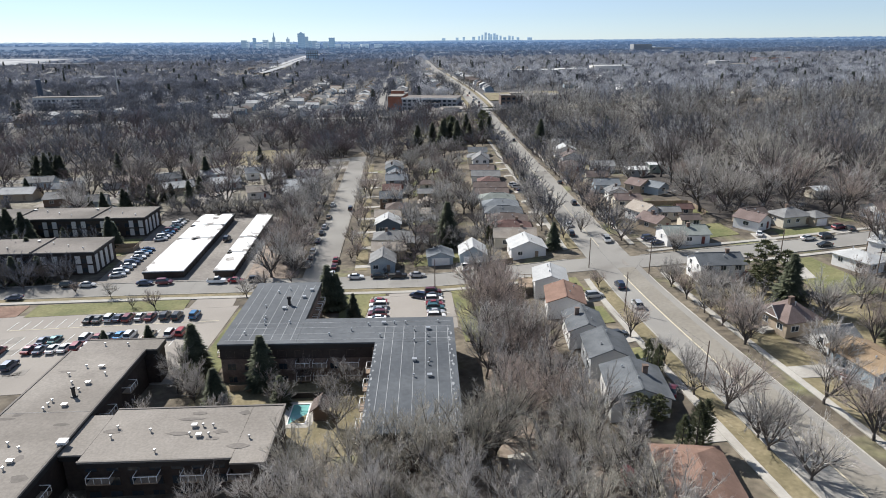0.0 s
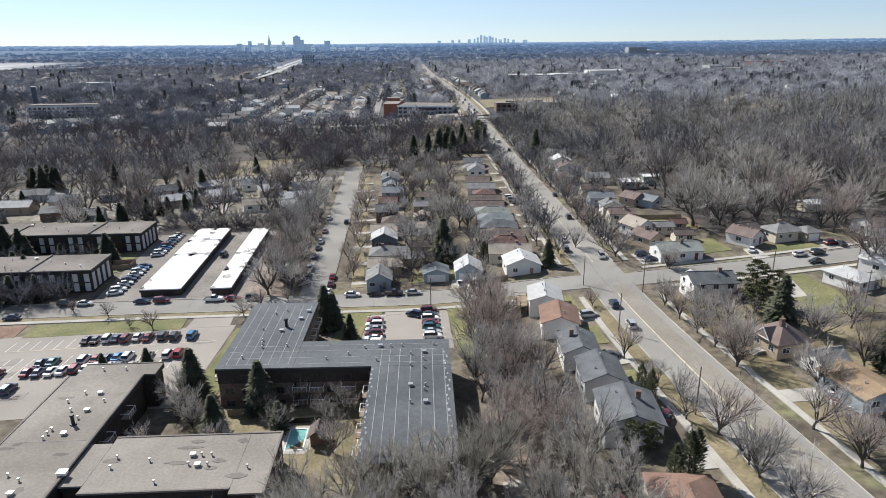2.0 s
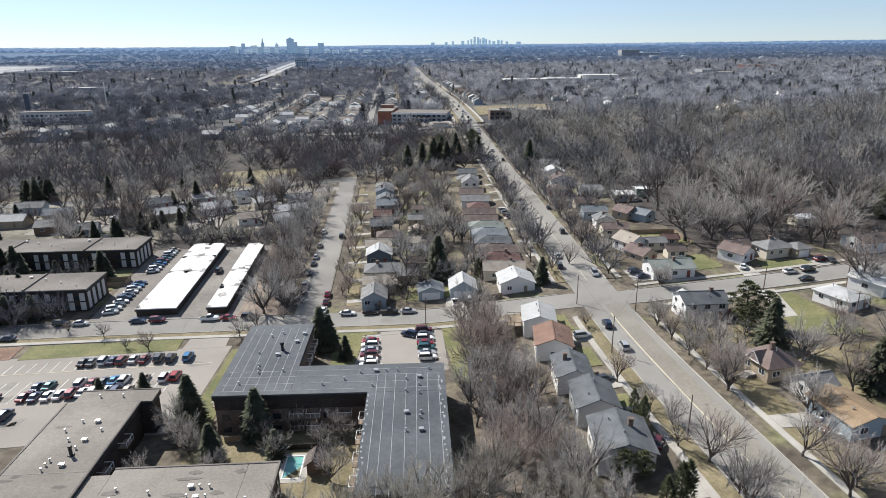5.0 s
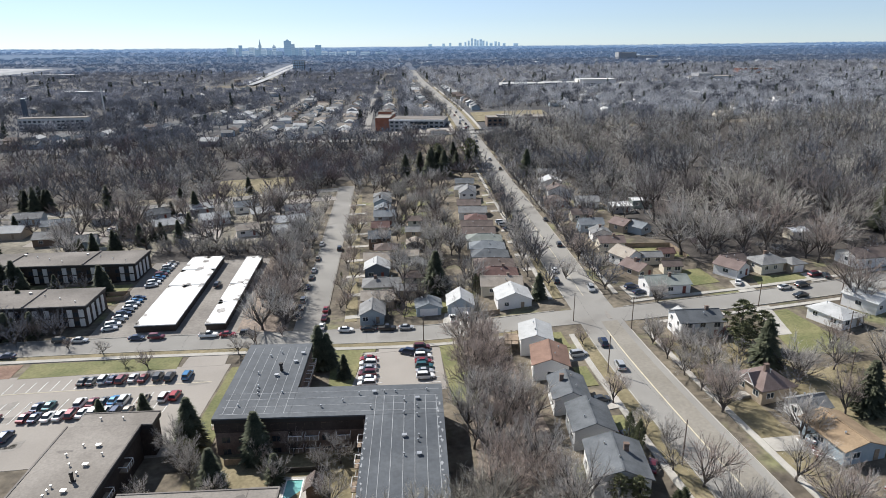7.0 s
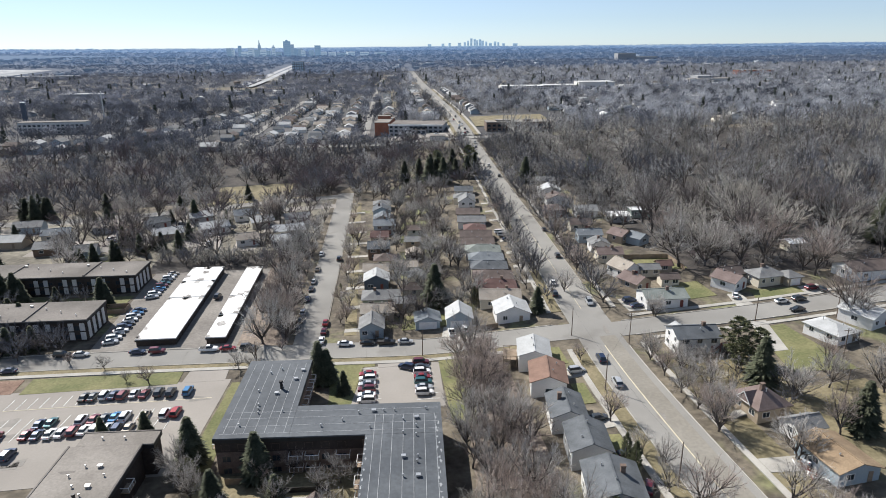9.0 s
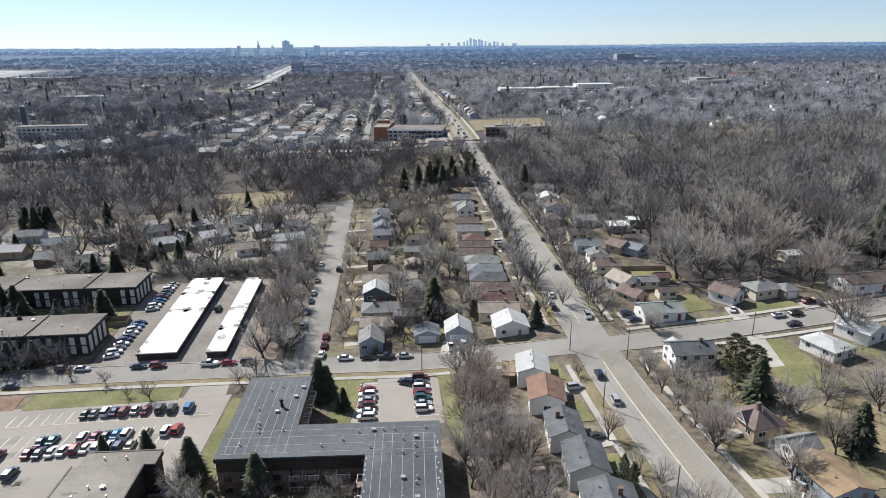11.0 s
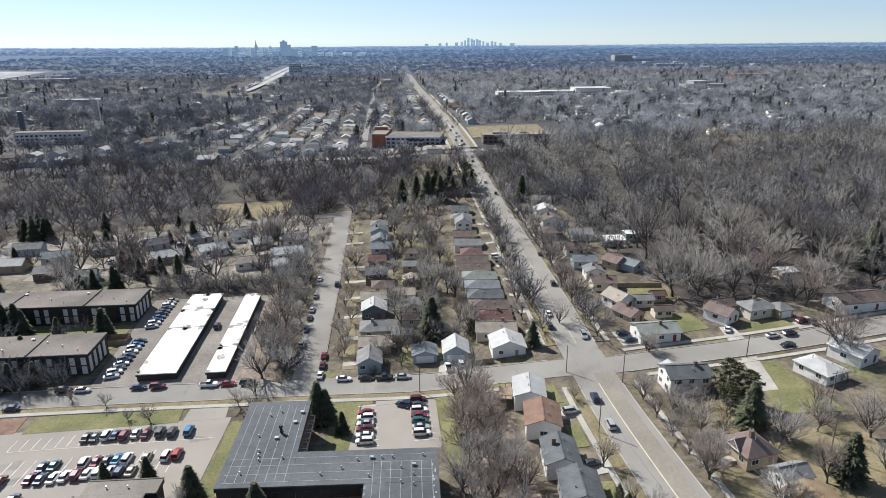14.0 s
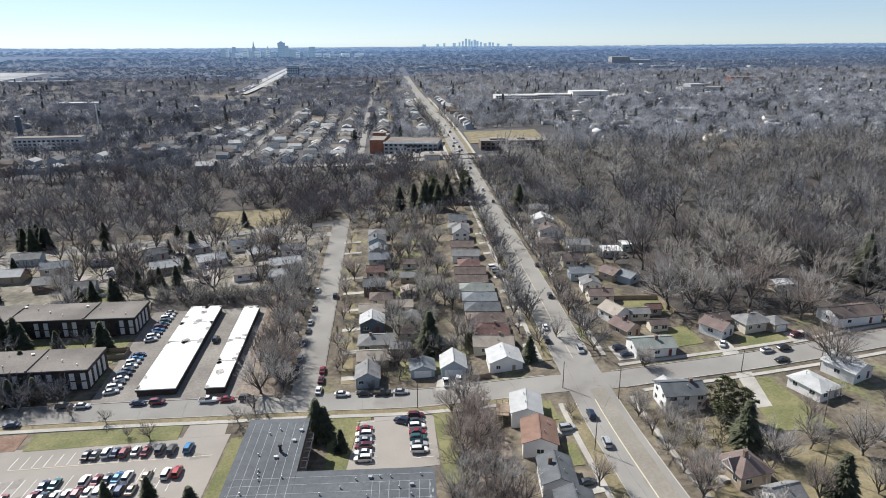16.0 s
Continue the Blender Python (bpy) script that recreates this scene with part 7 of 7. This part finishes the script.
# The emission in these tones paints haze over the buildings; they hold no lamps.
FAR_TONES = {"dark": haze_mix("hazy_dark_glass", (0.06, 0.08, 0.11), (0.09, 0.11, 0.14), 0.02, (0.09, 0.155, 0.235)), "mid": haze_mix("hazy_grey_stone", (0.15, 0.17, 0.19), (0.2, 0.22, 0.24), 0.02, (0.09, 0.14, 0.20)),
             "pale": haze_mix("hazy_pale_stone", (0.26, 0.27, 0.28), (0.33, 0.34, 0.34), 0.02, (0.15, 0.20, 0.26)), "band": haze_mix("hazy_window_band", (0.07, 0.09, 0.12), (0.1, 0.12, 0.15), 0.02, (0.12, 0.18, 0.26)),
             "blue": haze_mix("hazy_blue_block", (0.12, 0.16, 0.2), (0.15, 0.19, 0.23), 0.02, (0.20, 0.29, 0.38))}
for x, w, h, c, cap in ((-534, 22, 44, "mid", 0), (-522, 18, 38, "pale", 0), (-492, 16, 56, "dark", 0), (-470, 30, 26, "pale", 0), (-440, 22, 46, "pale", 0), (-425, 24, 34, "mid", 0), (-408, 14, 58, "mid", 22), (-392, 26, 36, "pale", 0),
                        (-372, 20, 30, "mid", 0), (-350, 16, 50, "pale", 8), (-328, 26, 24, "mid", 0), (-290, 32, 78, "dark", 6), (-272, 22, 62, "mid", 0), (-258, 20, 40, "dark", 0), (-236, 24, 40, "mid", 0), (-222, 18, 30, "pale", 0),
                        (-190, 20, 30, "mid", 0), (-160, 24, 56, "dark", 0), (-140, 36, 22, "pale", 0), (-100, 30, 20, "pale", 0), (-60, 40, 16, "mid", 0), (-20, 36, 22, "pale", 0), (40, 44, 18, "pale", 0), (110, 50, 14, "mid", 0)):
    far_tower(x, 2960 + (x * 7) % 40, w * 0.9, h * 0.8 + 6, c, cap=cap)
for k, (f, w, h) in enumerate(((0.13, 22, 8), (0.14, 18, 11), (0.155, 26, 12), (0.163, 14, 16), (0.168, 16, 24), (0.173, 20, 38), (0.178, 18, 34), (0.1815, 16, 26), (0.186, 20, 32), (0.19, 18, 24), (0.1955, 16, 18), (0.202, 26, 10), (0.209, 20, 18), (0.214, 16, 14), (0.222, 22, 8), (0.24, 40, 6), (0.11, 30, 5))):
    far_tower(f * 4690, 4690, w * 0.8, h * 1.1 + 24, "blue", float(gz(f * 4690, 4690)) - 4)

# dark lattice-fronted block near the freeway
lat = thing("building", pose(-143, 1712, float(gz(-143, 1712)) - 1, 0, 0, 4), "dark block with a pale lattice front", "building")
part("wall", Mesh().box(-15, 15, 0, 18, 0, 26), plain("dark_lattice_glass", (0.05, 0.06, 0.075), 0.4), lat)
# Front squares carry the same haze emission as the far towers.
for i in range(5):
    for j in range(4):
        part("window", Mesh().box(-14 + 5.8 * i, -10.8 + 5.8 * i, -0.5, 0.2, 3 + 6 * j, 6.4 + 6 * j), FAR_TONES["band"], lat)
M_PALE = surf("pale_far_concrete", (0.31, 0.315, 0.32), (0.42, 0.425, 0.43), 0.02, 0.9, 0.2, 0.06)
FREEWAY = smooth_line([(-196, 1190), (-190, 1270), (-186, 1440), (-183, 1700), (-178, 2000), (-160, 2300)])
ribbon("road", FREEWAY, 13, M_PALE, 2.3, "pale concrete freeway carriageway in the distance", "road", 3, 30, off=-10)
ribbon("road", FREEWAY, 13, M_PALE, 2.3, "pale concrete freeway carriageway in the distance", "road", 3, 30, off=8)
ribbon("road", smooth_line([(-172, 1700), (-160, 1480), (-140, 1300), (-128, 1262)]), 9, M_PALE, 2.4, "pale freeway ramp in the distance", "road", 3, 30)
# Dry grass with its yellow greyed down to imitate haze.
pad("lawn", [(-196, 1380), (-150, 1310), (-158, 1500), (-182, 1660)], surf("far_hazed_dry_grass", (0.17, 0.165, 0.14), (0.23, 0.22, 0.19), 0.02, 0.95, 0.2, 0.2), 2.0, "dry grass between the freeway ramps", "lawn", 30)
pad("river_flat", [(-1350, 1470), (-760, 1500), (-790, 1880), (-1350, 1950)], surf("river_sand", (0.20, 0.21, 0.22), (0.40, 0.41, 0.42), 0.012, 0.95, 0.06, 0.3), 2.5, "pale sandy river flats", "ground", 60)
for x, y, w, d, h, wl, rf, lb in ((-80, 1290, 50, 14, 5, M_PALE, M_PALE, "row of pale low flat-roofed buildings"), (-20, 1300, 44, 14, 5, M_PALE, M_PALE, "pale low flat-roofed building far away"), (-70, 1390, 46, 14, 5, M_PALE, M_PALE, "pale low flat-roofed building far away"),
                                  (0, 1400, 48, 14, 5, M_PALE, M_PALE, "pale low flat-roofed building far away"), (62, 1330, 30, 12, 6, M_PALE, M_PALE, "pale low flat-roofed building far away"), (835, 2070, 60, 30, 22, M_PALE, M_PALE, "large pale hospital block far away"),
                                  (895, 2060, 70, 30, 12, M_PALE, M_PALE, "pale hospital wing far away"), (835, 1770, 95, 20, 7, M_PALE, M_PALE, "long pale warehouse far away"), (862, 1580, 44, 16, 7, M_PALE, M_PALE, "pale low warehouse far away"),
                                  (743, 1225, 75, 24, 9, M_REDBRICK, M_GREYROOF, "long red brick school far away"), (850, 1228, 80, 14, 5, M_PALE, M_PALE, "long white shed far away"), (526, 1000, 80, 24, 8, M_PANEL, M_GRAVEL, "pale stone school far away"), (545, 1012, 26, 24, 12, M_PALE, M_PALE, "white school hall far away"),
                                  (355, 690, 24, 12, 5, M_PALE, M_PALE, "low white building far away"), (-420, 1000, 60, 18, 8, M_PALE, M_PALE, "pale low building far away"), (-700, 1480, 120, 20, 8, M_PALE, M_PALE, "long pale sheds on the flats")):
    hall(x, y, 0, [(0, w, 0, d, h)], wl, rf, lb, 0)
pad("sports_field", [(365, 630), (420, 615), (425, 660), (372, 672)], M_CONC, 0.6, "pale bare sports field", "field", 20)

# ---- yard and street details ----
# swimming pool with its deck and fence
pz = float(gz(-14.5, 97.5))
pool = thing("swimming_pool", pose(-14.2, 97.2, pz, 0, 0, -4) @ Matrix.Scale(0.84, 4), "small turquoise swimming pool with a pale deck", "pool")
part("deck", Mesh().box(-3.2, 3.2, -5.0, -3.6, 0.05, 0.25).box(-3.2, 3.2, 3.6, 4.6, 0.05, 0.25).box(-3.2, -1.7, -3.6, 3.6, 0.05, 0.25).box(1.7, 3.2, -3.6, 3.6, 0.05, 0.25), M_CONC, pool)
part("water", Mesh().box(-1.7, 1.7, -3.6, 3.6, 0.0, 0.14), M_WATER, pool, "clear turquoise pool water")
part("coping", Mesh().box(-1.9, -1.65, -3.8, 3.8, 0.2, 0.3).box(1.65, 1.9, -3.8, 3.8, 0.2, 0.3).box(-1.65, 1.65, -3.8, -3.55, 0.2, 0.3).box(-1.65, 1.65, 3.55, 3.8, 0.2, 0.3), M_WHITE, pool)
house(-10.4, 96.2, 2.2, 3.2, 2.0, -5, "gable", "y", "brown", "brown", 0.9, windows=(0, 0, 0, 0), name="shed")


def fence(pts, h, mat, label, board=0.16, gap=0.02, spacing=2.4):
    """A board fence along a line: each post and each panel of boards."""
    ob = thing("fence", pose(0, 0, 0), label, "fence")
    line = dense(pts, spacing)
    for (x0, y0), (x1, y1) in zip(line, line[1:]):
        z0, z1 = float(gz(x0, y0)), float(gz(x1, y1))
        part("post", Mesh().box(x0 - 0.06, x0 + 0.06, y0 - 0.06, y0 + 0.06, z0 - 0.3, z0 + h + 0.1), mat, ob)
        ux, uy = (x1 - x0), (y1 - y0)
        ln = math.hypot(ux, uy)
        sx, sy = -uy / ln * 0.03, ux / ln * 0.03
        base = [(x0 - sx, y0 - sy, z0), (x1 - sx, y1 - sy, z1), (x1 + sx, y1 + sy, z1), (x0 + sx, y0 + sy, z0)]
        m = Mesh().loft([base, [(p, q, r + h) for p, q, r in base]])
        part("fence_panel", m, mat, ob)
    return ob


fence([(26, 162.8), (31, 163.2), (36.5, 162.6)], 1.5, M_WOOD, "weathered brown board fence beside the driveway")
fence([(89, 204), (104, 200.5)], 1.6, M_WOOD, "weathered board fence behind the houses")
fence([(104, 200.5), (104, 188)], 1.6, M_WOOD, "weathered board fence down a side yard")
fence([(-82, 199), (-75, 199), (-75, 204), (-82, 204)], 1.5, M_WOOD, "timber fence round a bin enclosure")
fence([(-130, 243), (-95, 258)], 1.6, M_WHITE, "long pale board fence behind the blocks")
fence([(-27.5, 107), (-22, 106.5)], 1.4, M_WOOD, "short timber screen fence in the courtyard")
fence([(-18.3, 92), (-18.3, 103), (-8, 102)], 1.2, M_FASCIA, "dark pool fence in the courtyard")
# timber deck and steps on the pale-roofed house
dk = thing("timber_deck", pose(35.0, 142.5, float(gz(35, 142.5)), 0, 0, -12), "weathered timber deck with posts and rails", "deck")
part("floor", Mesh().box(-1.6, 1.8, -3, 3, 2.2, 2.35), M_WOOD, dk)
for u in (-1.5, 0.1, 1.7):
    for v in (-2.9, 2.9):
        part("post", Mesh().box(u - 0.07, u + 0.07, v - 0.07, v + 0.07, -0.5, 3.3), M_WOOD, dk)
part("rail", Mesh().box(-1.6, 1.8, -3.0, -2.92, 3.2, 3.3).box(-1.6, -1.52, -3, 3, 3.2, 3.3).box(-1.6, 1.8, 2.92, 3.0, 3.2, 3.3), M_WOOD, dk)
for k in range(7):
    part("step", Mesh().box(-1.4, -0.3, -3.3 - 0.28 * k, -3.0 - 0.28 * k, 2.0 - 0.3 * k, 2.06 - 0.3 * k), M_WOOD, dk)
# red stairs behind the white two-storey house
st = thing("timber_stairs", pose(85.6, 132.4, float(gz(85.6, 132.4)), 0, 0, 0), "red stained timber stairs and landing", "stairs")
part("landing", Mesh().box(-1.2, 1.2, -0.6, 0.8, 2.0, 2.15), M_REDWOOD, st)
for k in range(7):
    part("step", Mesh().box(-1.5 - 0.28 * k, -1.2 - 0.28 * k, -0.6, 0.4, 1.75 - 0.27 * k, 1.82 - 0.27 * k), M_REDWOOD, st)
part("rail", Mesh().box(-1.2, 1.2, -0.62, -0.55, 2.9, 3.0).box(-1.2, -1.12, -0.62, -0.5, 0, 3.0).box(1.12, 1.2, -0.62, -0.5, 0, 3.0), M_REDWOOD, st)


# lumber and offcuts beside the rust-roofed house
lumber = thing("lumber_pile", pose(75.2, 87.4, float(gz(75.2, 87.4)), 0, 0, 8), "untidy pile of orange and pale boards", "lumber")
lr = random.Random(12)
for k in range(18):
    m = Mesh().box(-lr.uniform(0.9, 1.9), lr.uniform(0.9, 1.9), -0.1, 0.1, 0, 0.06)
    b = part("board", m, (M_WOOD, M_REDWOOD, M_WHITE, ROOFS["orange"])[k % 4], lumber)
    b.matrix_local = pose(lr.uniform(-0.9, 0.9), lr.uniform(-2.6, 2.6), 0.1 + 0.045 * k, lr.uniform(-4, 4), lr.uniform(-6, 6), lr.uniform(30, 130))


# utility poles and cables
def pole(x, y, h, arms=1, name="utility_pole", label="weathered wooden utility pole with a crossarm"):
    ob = thing(name, pose(x, y, float(gz(x, y)), 0, 0, 4), label, "pole")
    part("post", Mesh().tube((0, 0, -0.5), (0, 0, h), 0.14, 0.09, 8), M_POLE, ob)
    for k in range(arms):
        part("crossarm", Mesh().box(-1.1, 1.1, -0.06, 0.06, h - 0.6 - 0.9 * k, h - 0.48 - 0.9 * k), M_POLE, ob)
        for u in (-1.0, -0.4, 0.4, 1.0):
            part("insulator", Mesh().tube((u, 0, h - 0.48 - 0.9 * k), (u, 0, h - 0.3 - 0.9 * k), 0.05, 0.04, 6), M_WHITE, ob)
    return ob


POLES = [(65.6, 141.5, 9), (52.0, 122, 9), (53.6, 150.5, 8), (52, 88, 9), (108, 121, 9), (14.3, 153.2, 7.5), (-29, 158.2, 6), (68.5, 178, 9), (70.8, 205, 9), (76, 240, 9), (103, 147, 7), (95, 104, 9), (125, 145, 8)]
for k, (x, y, h) in enumerate(POLES):
    pole(x, y, h, 1 if k % 4 == 0 else 0, label="weathered wooden utility pole with a crossarm" if k % 4 == 0 else "plain weathered wooden utility pole")


def cable(a, b, ha, hb):
    pa, pb = Vector((a[0], a[1], float(gz(*a)) + ha)), Vector((b[0], b[1], float(gz(*b)) + hb))
    line = [pa.lerp(pb, k / 8) - Vector((0, 0, 3.2 * k / 8 * (1 - k / 8))) for k in range(9)]
    side = (pb - pa).cross(Vector((0, 0, 1))).normalized() * 0.013
    ob = part("overhead_cable", Mesh().loft([[tuple(p - side), tuple(p + side), tuple(p + Vector((0, 0, 0.022)))] for p in line]), M_WIRE)
    tagged(ob, "thin black overhead cable between the poles", "cable")


for a, b in (((52, 88), (52.0, 122)), ((52.0, 122), (53.6, 150.5)), ((65.6, 141.5), (68.5, 178)), ((68.5, 178), (70.8, 205)), ((70.8, 205), (76, 240)), ((108, 121), (95, 104)), ((108, 121), (125, 145)), ((65.6, 141.5), (52.0, 122))):
    cable(a, b, 8.0, 8.0)

# stall lines in the lots
for k in range(15):
    u = -84 + 2.62 * k
    ribbon("stall_line", [(u, 143.2), (u + 0.35, 147.8)], 0.16, M_PAINT_W, 0.1, "faded white parking stall line", "road marking", 2, clear=False)
for k in range(16):
    u = -84 + 2.62 * k
    ribbon("stall_line", [(u, 129.2), (u + 0.75, 138.6)], 0.16, M_PAINT_W, 0.1, "faded white parking stall line", "road marking", 2, clear=False)
ribbon("stall_line", [(-84, 143), (-37, 141.5)], 0.2, M_PAINT_Y, 0.1, "faded yellow line across the parking lot", "road marking", 2, clear=False)
for k in range(8):
    for u0, u1 in ((-2.6, 2.6), (10.8, 16)):
        ribbon("stall_line", [(u0, 149.3 - 2.55 * k), (u1, 149 - 2.55 * k)], 0.14, M_PAINT_W, 0.1, "faded white parking stall line", "road marking", 2, clear=False)
